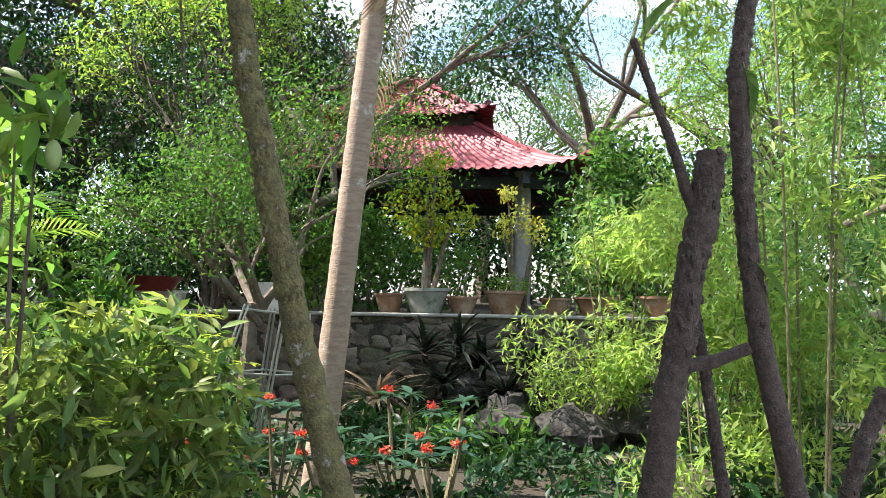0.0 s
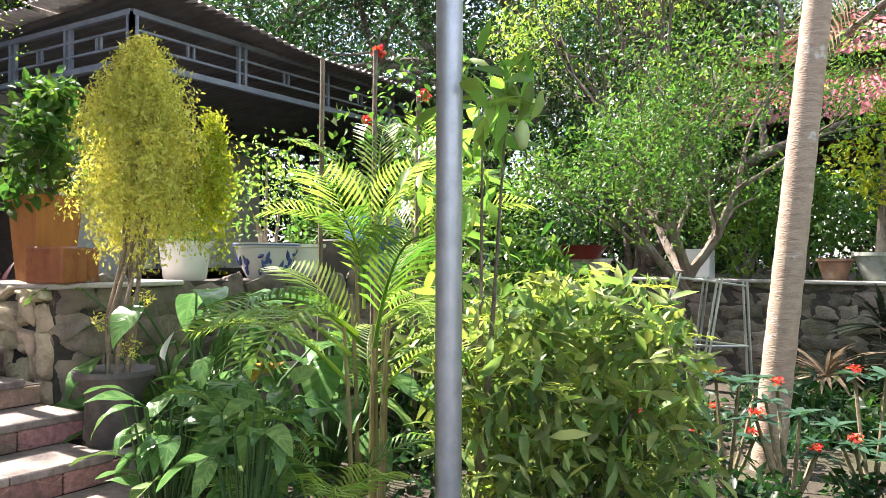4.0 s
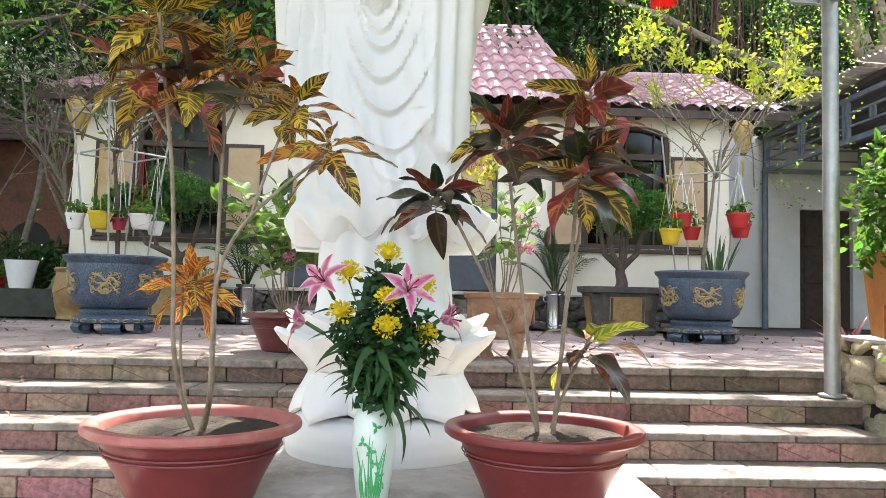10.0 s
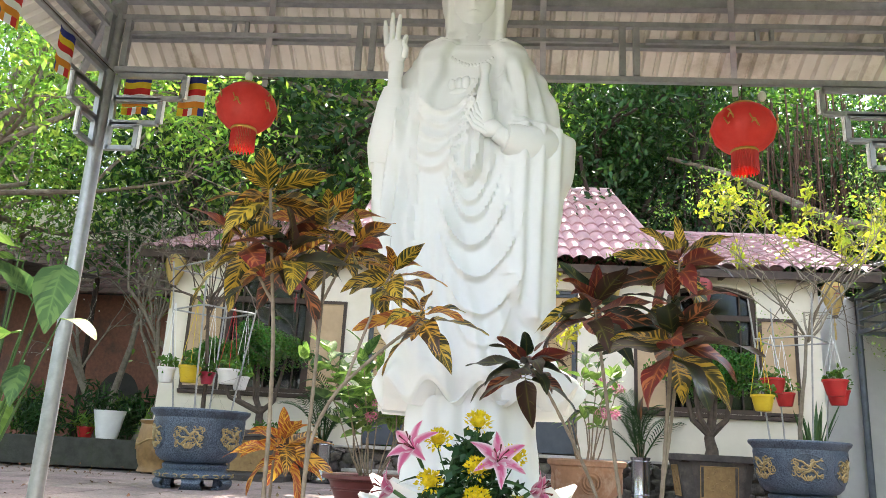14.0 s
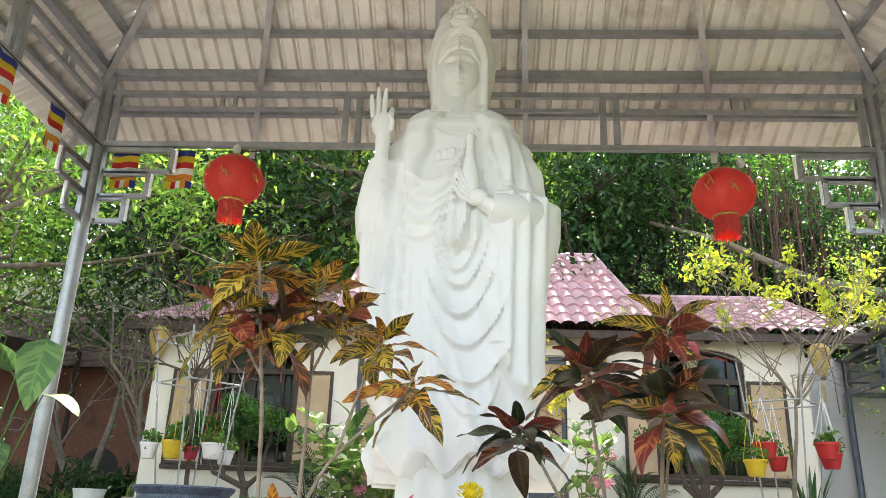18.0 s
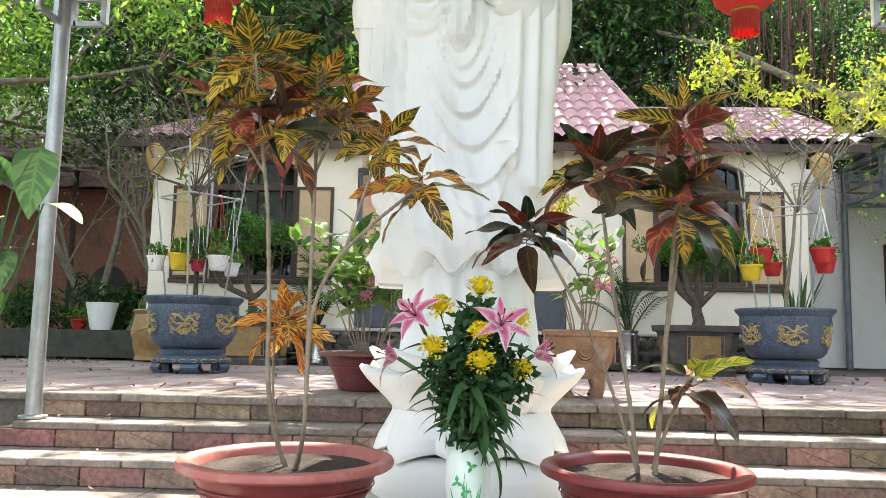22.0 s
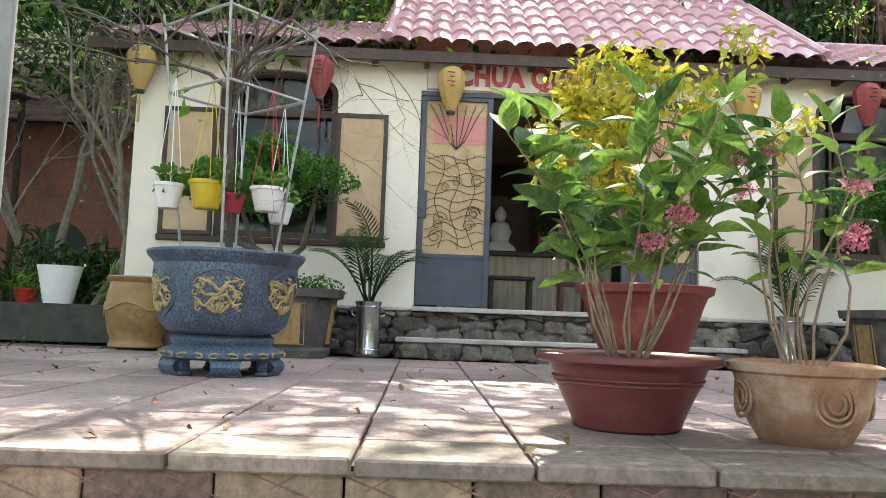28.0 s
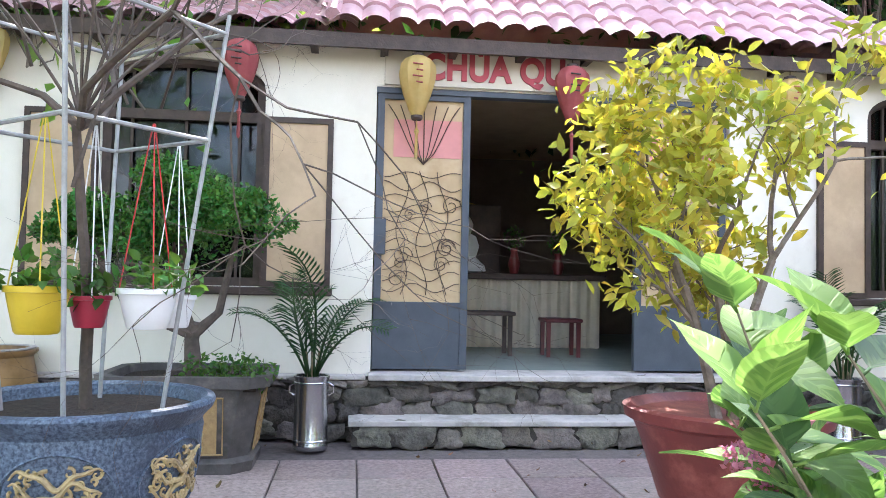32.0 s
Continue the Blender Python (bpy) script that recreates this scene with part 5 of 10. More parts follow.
part("slab", Geo().box(F + 0.103, -2.15, T + 0.155, F + 0.44, 1.48, T + 0.20, 0.008), M_CONC, doorstep, "pale mossy slab")


# ---- silk lanterns under the eave ----
def silk(c1, c2, nm):
    return mat(nm, c1, c2, 9, 0.7, bump=0.1, fine=60, see=0.45)


M_SILKY, M_SILKR = silk((0.66, 0.50, 0.20), (0.60, 0.42, 0.14), "yellow_silk"), silk((0.46, 0.12, 0.12), (0.40, 0.09, 0.09), "red_silk")


def silk_lantern(at, mt, label, s=1.0):
    la = thing("silk_lantern", at, label, "lantern", "silk lanterns under the eave")
    n = 40

    def rib(a, z):
        return 1.0 - 0.05 * abs(sin(5 * a)) ** 0.5 * (0.2 + bell(z, 0.28, 0.2))
    prof = [(0.045, 0.0), (0.07, 0.05), (0.115, 0.16), (0.15, 0.28), (0.16, 0.36), (0.15, 0.42), (0.11, 0.47), (0.06, 0.495)]
    part("shade", Geo().lathe([(r * s, z * s) for r, z in prof], n, (0, 0, 0), rib, cap=False), mt, la, sharp=30)
    part("lower_ring", Geo().lathe([(0.04 * s, -0.035 * s), (0.05 * s, -0.02), (0.047 * s, 0.002)], 14), M_FASCIA, la)
    part("cap", Geo().lathe([(0.06 * s, 0.495 * s), (0.05 * s, 0.52 * s), (0.02 * s, 0.53 * s)], 14), M_FASCIA, la)
    part("tassel", Geo().lathe([(0.006, -0.36 * s), (0.015, -0.34 * s), (0.012, -0.16 * s), (0.022, -0.13 * s), (0.008, -0.10 * s), (0.004, -0.03 * s)], 10), mt, la)
    up = EZ - 0.02 - at[2]
    part("cord", Geo().tube([(0, 0, 0.5 * s), (0, 0, max(up, 0.53 * s))], 0.004, 5), M_IRON, la)
    for k in range(4):
        g = Geo().tube([(0.155 * s * cos(0.2) , -0.05 + 0.03 * (k % 2), (0.40 - k * 0.05) * s), (0.165 * s, 0.03, (0.39 - k * 0.05) * s)], 0.006, 4)
        part("brush_mark", g, M_SILKR if mt == M_SILKY else M_FASCIA, la)
    return la


LX = F + 0.22
for y, z, c in ((-4.97, 3.76, "y"), (-3.07, 3.76, "r"), (-1.66, 3.67, "y"), (-0.37, 3.68, "r"), (1.55, 3.64, "y"), (2.88, 3.72, "r"), (4.72, 3.70, "y")):
    silk_lantern((LX, y, z), M_SILKY if c == "y" else M_SILKR, ("faded yellow" if c == "y" else "faded red") + " silk lantern hanging from the eave", 0.98 if c == "y" else 0.92)

# ---- inside the hall ----
M_CLOTH = mat("cream_cloth", (0.62, 0.56, 0.42), (0.55, 0.48, 0.35), 5, 0.9, bump=0.2, fine=30)
M_GILT = mat("gilded", (0.55, 0.38, 0.10), (0.45, 0.30, 0.08), 12, 0.35, 0.6, bump=0.1)
al = thing("altar_table", (-13.6, -0.45, DOOR[2] - 0.01), "altar table with a pleated cream cloth skirt", "altar")
part("top", Geo().box(-0.5, -1.3, 0.80, 0.5, 1.3, 0.87, 0.01), M_FASCIA, al)
g = Geo()
g.grid(160, 3, lambda u, v: (0.42 + 0.02 * sin(u * 130), -1.25 + 2.5 * u, 0.80 * v))
part("skirt", g, M_CLOTH, al)
part("body", Geo().box(-0.45, -1.2, 0.0, 0.38, 1.2, 0.80), M_FASCIA, al)
g = Geo().lathe([(0.16, 0), (0.26, 0.03), (0.24, 0.10), (0.13, 0.20), (0.17, 0.34), (0.13, 0.46), (0.06, 0.50), (0.085, 0.56), (0.09, 0.62), (0.05, 0.70), (0.0, 0.74)], 24)
whole("altar_statue", g, M_STATUE, "small white seated statue on the altar", "statue", m=pose(-13.8, -0.75, DOOR[2] + 0.86))
g = Geo().lathe([(0.0, -0.02), (0.42, -0.02), (0.45, 0.0), (0.42, 0.02), (0.0, 0.02)], 32)
whole("halo_disc", g, M_GILT, "round gilded halo board behind the altar statue", "halo", m=pose(-14.15, -0.75, DOOR[2] + 1.35, 0, 90, 0))
g = Geo().box(-0.06, -0.5, 0, 0.06, 0.5, 0.9, 0.01)
whole("altar_screen", g, M_FASCIA, "dark carved screen behind the altar", "screen", m=pose(-14.15, -0.75, DOOR[2] + 0.86))
for y, h in ((-1.25, 0.28), (-0.2, 0.32), (0.35, 0.26)):
    v = thing("altar_vase", (-13.45, y, DOOR[2] + 0.86), "small red vase with flowers on the altar", "vase", "altar vases")
    part("body", Geo().lathe([(0.05, 0), (0.075, h * 0.4), (0.04, h * 0.8), (0.055, h)], 16), M_RED, v)
    leaf_cloud("posy", in_clumps([(0, 0, h + 0.12)], [0.14], 120), M_LEAF_M, (0.04, 0.08), 0.5, parent=v)
st = thing("red_stool", (-12.2, 0.05, DOOR[2] - 0.01), "small dark red wooden stool on the hall floor", "stool")
part("seat", Geo().box(-0.17, -0.2, 0.36, 0.17, 0.2, 0.40, 0.01), M_MAROON, st)
for x in (-0.13, 0.13):
    for y in (-0.16, 0.16):
        part("leg", Geo().box(x - 0.02, y - 0.02, 0, x + 0.02, y + 0.02, 0.36), M_MAROON, st)
tb = thing("low_table", (-12.3, -0.75, DOOR[2] - 0.01), "dark low table before the altar", "table")
part("top", Geo().box(-0.2, -0.3, 0.42, 0.2, 0.3, 0.46, 0.008), M_FASCIA, tb)
for x in (-0.16, 0.16):
    for y in (-0.25, 0.25):
        part("leg", Geo().box(x - 0.02, y - 0.02, 0, x + 0.02, y + 0.02, 0.42), M_FASCIA, tb)

# ---- plant makers ----
def grow(g, p, d, length, rad, depth, rr, spread=0.6, droop=0.0, n=5, tips=None, split=(2, 3), shrink=0.68, wob=0.18):
    """A limb with its forks; the tips are gathered."""
    p, d = Vector(p), Vector(d).normalized()
    pts, rs = [p.copy()], [rad]
    for i in range(n):
        d = (d + Vector((rr.gauss(0, wob), rr.gauss(0, wob), rr.gauss(0, wob) - droop))).normalized()
        p = p + d * (length / n)
        pts.append(p.copy())
        rs.append(rad * (1 - 0.35 * (i + 1) / n))
    g.tube(pts, rs, 8 if rad > 0.03 else (6 if rad > 0.01 else 4))
    if tips is not None and depth <= 1:
        tips.append((p.copy(), d.copy()))
    if depth > 0:
        for k in range(rr.randint(*split)):
            e = Vector((rr.gauss(0, 1), rr.gauss(0, 1), rr.gauss(0.25, 0.8)))
            e = (d + e.normalized() * spread * rr.uniform(0.7, 1.5)).normalized()
            start = pts[-1] if k == 0 else pts[rr.randint(max(1, n // 2), n)]
            grow(g, start, e, length * shrink * rr.uniform(0.8, 1.2), rs[-1] * 0.78, depth - 1, rr, spread, droop, n, tips, split, shrink, wob)


def pattern_leaf(name, dark, vein, blush, stripes=11.0, see=0.3, edge=0.0, rough=0.35):
    """A leaf with pale midrib and slanting side veins, and a blush between them."""
    m = bpy.data.materials.new(name)
    m.use_nodes = True
    n, l = m.node_tree.nodes, m.node_tree.links
    b = n["Principled BSDF"]
    b.inputs["Roughness"].default_value = rough
    uv = n.new("ShaderNodeTexCoord")
    sep = n.new("ShaderNodeSeparateXYZ")
    l.new(uv.outputs["UV"], sep.inputs[0])

    def mth(op, a, bb=None, clamp=False):
        k = n.new("ShaderNodeMath")
        k.operation, k.use_clamp = op, clamp
        for i, q in enumerate((a, bb)):
            if q is None:
                continue
            if isinstance(q, (int, float)):
                k.inputs[i].default_value = q
            else:
                l.new(q, k.inputs[i])
        return k.outputs[0]
    nz = n.new("ShaderNodeTexNoise")
    nz.inputs["Scale"].default_value, nz.inputs["Detail"].default_value = 4.0, 3
    l.new(uv.outputs["UV"], nz.inputs["Vector"])
    oi = n.new("ShaderNodeObjectInfo")
    across = mth("ABSOLUTE", mth("SUBTRACT", sep.outputs["X"], 0.5))
    side = mth("SUBTRACT", sep.outputs["Y"], mth("MULTIPLY", across, 0.42))
    cv = n.new("ShaderNodeCombineXYZ")
    l.new(mth("MULTIPLY", sep.outputs["X"], 1.5), cv.inputs[0])
    l.new(mth("MULTIPLY", side, stripes * 1.75), cv.inputs[1])
    l.new(mth("MULTIPLY", oi.outputs["Random"], 37.0), cv.inputs[2])
    nv = n.new("ShaderNodeTexNoise")
    nv.inputs["Scale"].default_value, nv.inputs["Detail"].default_value = 1.0, 1.5
    l.new(cv.outputs[0], nv.inputs["Vector"])
    wave = mth("MULTIPLY", mth("SUBTRACT", nv.outputs["Fac"], 0.485 + edge), 10.0, True)
    mid = mth("POWER", mth("SUBTRACT", 1.0, mth("MULTIPLY", across, 2.0), True), 14.0)
    f = mth("MULTIPLY", wave, mth("ADD", 0.75, mth("MULTIPLY", nz.outputs["Fac"], 0.4)))
    f = mth("MAXIMUM", f, mid, True)
    mb = n.new("ShaderNodeMixRGB")
    mb.inputs[1].default_value, mb.inputs[2].default_value = (*dark, 1), (*blush, 1)
    bl = mth("MULTIPLY", mth("ADD", mth("ADD", nz.outputs["Fac"], mth("MULTIPLY", across, 0.6)), mth("SUBTRACT", oi.outputs["Random"], 0.88)), 1.6, True)
    l.new(bl, mb.inputs["Fac"])
    mv = n.new("ShaderNodeMixRGB")
    mv.inputs[2].default_value = (*vein, 1)
    l.new(f, mv.inputs["Fac"])
    l.new(mb.outputs["Color"], mv.inputs[1])
    l.new(mv.outputs["Color"], b.inputs["Base Color"])
    bp = n.new("ShaderNodeBump")
    bp.inputs["Strength"].default_value, bp.inputs["Distance"].default_value = 0.3, 0.004
    l.new(wave, bp.inputs["Height"])
    l.new(bp.outputs["Normal"], b.inputs["Normal"])
    tr = n.new("ShaderNodeBsdfTranslucent")
    l.new(mv.outputs["Color"], tr.inputs["Color"])
    ms = n.new("ShaderNodeMixShader")
    ms.inputs["Fac"].default_value = see
    l.new(b.outputs["BSDF"], ms.inputs[1])
    l.new(tr.outputs["BSDF"], ms.inputs[2])
    l.new(ms.outputs["Shader"], n["Material Output"].inputs["Surface"])
    return m


M_CRO_O = pattern_leaf("orange_croton_leaf", (0.050, 0.028, 0.014), (0.74, 0.40, 0.06), (0.36, 0.095, 0.035), 10, 0.22)
M_CRO_G = pattern_leaf("green_gold_croton_leaf", (0.020, 0.036, 0.012), (0.68, 0.46, 0.06), (0.10, 0.075, 0.022), 11, 0.22)
M_CRO_R = pattern_leaf("dark_red_croton_leaf", (0.024, 0.022, 0.015), (0.44, 0.15, 0.055), (0.17, 0.024, 0.022), 9, 0.12, edge=0.075)
M_CRO_K = pattern_leaf("dark_green_croton_leaf", (0.014, 0.032, 0.016), (0.13, 0.13, 0.03), (0.05, 0.024, 0.018), 9, 0.12, edge=0.12)
M_CRO_B = pattern_leaf("bright_orange_croton_leaf", (0.34, 0.070, 0.030), (0.86, 0.52, 0.08), (0.66, 0.15, 0.05), 13, 0.4, edge=0.0)
M_CRO_Y = pattern_leaf("yellow_croton_leaf", (0.16, 0.24, 0.03), (0.62, 0.56, 0.06), (0.40, 0.42, 0.05), 8, 0.4)
M_MED = pattern_leaf("broad_green_leaf", (0.085, 0.19, 0.035), (0.19, 0.32, 0.07), (0.14, 0.25, 0.045), 7, 0.32, rough=0.6)
M_MED_D = pattern_leaf("broad_dark_green_leaf", (0.028, 0.080, 0.025), (0.075, 0.15, 0.045), (0.045, 0.105, 0.03), 7, 0.25, rough=0.6)
M_BIGLEAF = pattern_leaf("large_glossy_leaf", (0.075, 0.195, 0.055), (0.15, 0.29, 0.09), (0.10, 0.235, 0.065), 6, 0.42, rough=0.22)
M_PINK = leafmat("pink_flower", (0.52, 0.12, 0.24), (0.66, 0.30, 0.42), vary=0.2, see=0.3, see_col=(1.2, 1.1, 1.1))
M_REDFL = leafmat("red_flower", (0.55, 0.05, 0.03), (0.62, 0.10, 0.06), vary=0.2, see=0.3, see_col=(1.2, 1.1, 1.1))
M_WHFL = leafmat("white_flower", (0.75, 0.75, 0.68), (0.8, 0.78, 0.72), vary=0.1, see=0.3, see_col=(1, 1, 1))

LEAF_CRO = [leaf_geo(ln, w, 10, 0.22, dr, 0.10, belly=0.55, stalk=0.025) for ln, w, dr in ((0.265, 0.100, 0.8), (0.245, 0.096, 1.2), (0.280, 0.098, 0.5))]
MESH_CRO = {}


def croton_head(plant, at, mats, count, size=1.0, up=55, rr=R):
    """A whorl of leaves at the end of a stem."""
    at = Vector(at)
    count = int(count * 1.15)
    for k in range(count):
        q = k / count
        mt = mats[rr.randrange(len(mats))]
        sh = rr.randrange(3)
        key = (mt.name, sh)
        if key not in MESH_CRO:
            MESH_CRO[key] = LEAF_CRO[sh].mesh("leaf", mt, 0)
            MESH_CRO[key].polygons.foreach_set("use_smooth", [True] * len(MESH_CRO[key].polygons))
        pitch = up - q ** 0.75 * (up + 24) + rr.uniform(-22, 22)
        part("leaf", MESH_CRO[key], mt, plant, m=toward(at - Vector((0, 0, q * 0.10 * size)), k * 137.5 + rr.uniform(-15, 15), pitch, rr.uniform(-45, 45), size * (0.66 + 0.44 * min(1, q * 2.2)) * rr.uniform(0.88, 1.12)))


M_CSTEM = mat("grey_croton_stem", (0.30, 0.235, 0.17), (0.17, 0.13, 0.09), 18, 0.85, bump=0.5, fine=50)


def stem(plant, pts, r0, r1):
    n = len(pts)
    # a smooth line through the points
    P = [Vector(p) for p in pts]
    out = []
    for i in range(n - 1):
        p0, p1, p2, p3 = P[max(i - 1, 0)], P[i], P[i + 1], P[min(i + 2, n - 1)]
        for k in range(12):
            t = k / 12
            out.append(0.5 * (2 * p1 + (p2 - p0) * t + (2 * p0 - 5 * p1 + 4 * p2 - p3) * t * t + (3 * p1 - p0 - 3 * p2 + p3) * t ** 3))
    out.append(P[-1])
    m = len(out)
    return part("stem", Geo().tube(out, [(r0 + (r1 - r0) * i / m) * (0.90 if i % 2 else 0.74) for i in range(m)], 8), M_CSTEM, plant)


# croton in the bowl of the shaded side, orange and gold
cr = thing("croton", (-2.365, -0.933, SL + 0.275), "tall croton with orange, gold and green mottled leaves", "plant", "crotons in red bowls")
stem(cr, [(0.05, 0.02, -0.03), (0.13, -0.02, 0.14), (0.208, -0.034, 0.342), (0.241, -0.033, 0.604), (0.25, -0.05, 0.95), (0.20, -0.10, 1.25), (0.145, -0.164, 1.637)], 0.0125, 0.008)
stem(cr, [(0.03, 0.04, -0.03), (0.08, 0.08, 0.15), (0.097, 0.085, 0.325), (0.08, 0.082, 0.668), (0.05, 0.08, 1.1), (0.015, 0.069, 1.534)], 0.0125, 0.008)
stem(cr, [(0.08, 0.04, -0.03), (0.20, 0.10, 0.12), (0.275, 0.125, 0.257), (0.315, 0.144, 0.572), (0.314, 0.214, 0.76), (0.31, 0.34, 0.90), (0.25, 0.46, 1.02), (0.215, 0.513, 1.08)], 0.0115, 0.006)
stem(cr, [(0.314, 0.25, 0.80), (0.20, 0.32, 1.10), (0.065, 0.370, 1.306)], 0.008, 0.006)
stem(cr, [(0.0, -0.02, 0.0), (-0.02, -0.07, 0.25), (0.0, -0.07, 0.56)], 0.007, 0.006)
stem(cr, [(0.22, -0.08, 1.12), (0.16, -0.20, 1.30), (0.145, -0.239, 1.413)], 0.008, 0.006)
stem(cr, [(0.22, -0.08, 1.12), (0.17, -0.10, 1.26), (0.145, -0.044, 1.358)], 0.008, 0.006)
stem(cr, [(0.06, 0.08, 1.15), (0.05, 0.15, 1.32), (0.02, 0.20, 1.43)], 0.008, 0.006)
rc = random.Random(21)
croton_head(cr, (0.145, -0.164, 1.637), [M_CRO_G, M_CRO_O, M_CRO_G], 14, 0.92, 60, rc)
croton_head(cr, (0.015, 0.069, 1.534), [M_CRO_G, M_CRO_O, M_CRO_R], 14, 1.0, 55, rc)
croton_head(cr, (0.145, -0.239, 1.413), [M_CRO_K, M_CRO_R, M_CRO_G], 12, 0.95, 45, rc)
croton_head(cr, (0.145, -0.044, 1.358), [M_CRO_O, M_CRO_R, M_CRO_G, M_CRO_K], 14, 1.0, 40, rc)
croton_head(cr, (0.02, 0.20, 1.44), [M_CRO_O, M_CRO_G, M_CRO_R], 10, 0.9, 40, rc)
croton_head(cr, (0.065, 0.370, 1.306), [M_CRO_G, M_CRO_O, M_CRO_G], 13, 0.78, 60, rc)
croton_head(cr, (0.215, 0.523, 1.12), [M_CRO_O, M_CRO_G], 10, 0.86, 42, rc)
croton_head(cr, (0.005, -0.035, 0.60), [M_CRO_B, M_CRO_B, M_CRO_O, M_CRO_B], 15, 0.76, 70, rc)

# croton in the other bowl, dark red
cr = thing("croton", (-2.36, 0.455, SL + 0.275), "croton with dark red, green and yellow leaves", "plant", "crotons in red bowls")
stem(cr, [(0.02, 0.03, -0.03), (0.03, 0.05, 0.2), (0.06, 0.08, 0.6), (0.15, 0.10, 1.06)], 0.0135, 0.009)
stem(cr, [(-0.02, -0.02, -0.03), (-0.02, -0.05, 0.25), (-0.03, -0.11, 0.7), (-0.04, -0.175, 1.22)], 0.0125, 0.008)
stem(cr, [(0, -0.03, 0.02), (-0.02, -0.17, 0.45), (-0.05, -0.35, 0.82), (-0.057, -0.45, 0.96)], 0.010, 0.007)
stem(cr, [(0.0, 0.03, 0.02), (0.01, 0.10, 0.22), (0.0, 0.18, 0.38)], 0.010, 0.007)
stem(cr, [(0.04, 0.06, 0.4), (-0.08, 0.16, 0.9), (-0.14, 0.205, 1.44)], 0.009, 0.006)
croton_head(cr, (-0.04, -0.175, 1.235), [M_CRO_R, M_CRO_R, M_CRO_G, M_CRO_K], 20, 0.95, 58, rc)
croton_head(cr, (0.16, 0.10, 1.075), [M_CRO_K, M_CRO_R, M_CRO_K, M_CRO_G], 20, 1.05, 55, rc)
croton_head(cr, (-0.14, 0.205, 1.455), [M_CRO_R, M_CRO_G, M_CRO_K], 15, 0.95, 70, rc)
croton_head(cr, (-0.08, 0.16, 1.25), [M_CRO_R, M_CRO_K, M_CRO_G], 9, 0.9, 30, rc)
croton_head(cr, (-0.057, -0.455, 0.97), [M_CRO_K, M_CRO_K, M_CRO_R], 18, 0.82, 48, rc)
croton_head(cr, (0.0, 0.18, 0.385), [M_CRO_Y, M_CRO_Y, M_CRO_O, M_CRO_K, M_CRO_R], 11, 0.95, 48, rc)

# ---- vase with lilies and yellow asters ----
M_VASE = mat("white_green_vase", (0.66, 0.74, 0.66), (0.72, 0.78, 0.71), 5, 0.3, bump=0.03)
M_VGREEN = mat("vase_green_paint", (0.06, 0.36, 0.12), (0.08, 0.42, 0.16), 9, 0.4, bump=0)
va = thing("flower_vase", (-2.37, -0.225, SL), "white vase with green painted grasses", "vase")
VP = [(0.055, 0.0), (0.062, 0.01), (0.075, 0.10), (0.088, 0.22), (0.086, 0.30), (0.070, 0.36), (0.066, 0.385), (0.060, 0.385), (0.058, 0.30)]
part("body", Geo().lathe(VP, 36, cap=False).lathe([(0.0, 0.0), (0.055, 0.0)], 36, cap=False), M_VASE, va)


def on_vase(a, z, o=0.002):
    r = curve_at([(0.0, 0.056), (0.10, 0.075), (0.22, 0.088), (0.30, 0.086), (0.36, 0.070)], z)[0] + o
    return Vector((r * cos(a), r * sin(a), z))


rv = random.Random(3)
for k in range(12):
    a0, h, cu = -0.75 + 0.11 * k, rv.uniform(0.10, 0.26), rv.uniform(-0.3, 0.5)
    part("painted_blade", Geo().tube([on_vase(a0 + cu * q * q, 0.015 + h * q) for q in [i / 7 for i in range(8)]], [0.004, 0.004, 0.004, 0.0035, 0.003, 0.003, 0.002, 0.001], 5), M_VGREEN, va)
for a0, z in ((-0.45, 0.24), (0.15, 0.30), (0.05, 0.16), (-0.1, 0.21), (0.35, 0.11)):
    g = Geo()
    for j in range(3):
        t = j * 2.1 + a0
        g.tube([on_vase(a0, z), on_vase(a0 + 0.13 * cos(t), z + 0.012 * sin(t)), on_vase(a0 + 0.3 * cos(t), z + 0.026 * sin(t))], [0.002, 0.008, 0.001], 5)
    part("painted_leaf", g, M_VGREEN, va)
part("painted_spiral", Geo().tube([on_vase(0.35 + 0.30 * (1 - i / 30) * cos(i * 0.55), 0.06 + 0.04 * (1 - i / 30) * sin(i * 0.55)) for i in range(27)], 0.003, 5), M_VGREEN, va)

bq = thing("flower_bouquet", (-2.38, -0.215, SL + 0.36), "bouquet of pink lilies and yellow asters with dark leaves", "bouquet")
M_LILY = pattern_leaf("pink_lily_petal", (0.62, 0.12, 0.25), (0.66, 0.10, 0.24), (0.70, 0.30, 0.40), 2, 0.35, rough=0.5)
nd = M_LILY.node_tree.nodes
# white margin on the petals
sepn = [q for q in nd if q.type == "SEPXYZ"][0]
edge = nd.new("ShaderNodeMath")
edge.operation = "SUBTRACT"
edge.inputs[1].default_value = 0.5
M_LILY.node_tree.links.new(sepn.outputs["X"], edge.inputs[0])
ab = nd.new("ShaderNodeMath")
ab.operation = "ABSOLUTE"
M_LILY.node_tree.links.new(edge.outputs[0], ab.inputs[0])
rp = nd.new("ShaderNodeValToRGB")
rp.color_ramp.elements[0].position, rp.color_ramp.elements[1].position = 0.18, 0.46
M_LILY.node_tree.links.new(ab.outputs[0], rp.inputs["Fac"])
mx = nd.new("ShaderNodeMixRGB")
mx.inputs[2].default_value = (0.82, 0.72, 0.74, 1)
lk = nd["Principled BSDF"].inputs["Base Color"].links[0]
srcn = lk.from_socket
M_LILY.node_tree.links.new(srcn, mx.inputs[1])
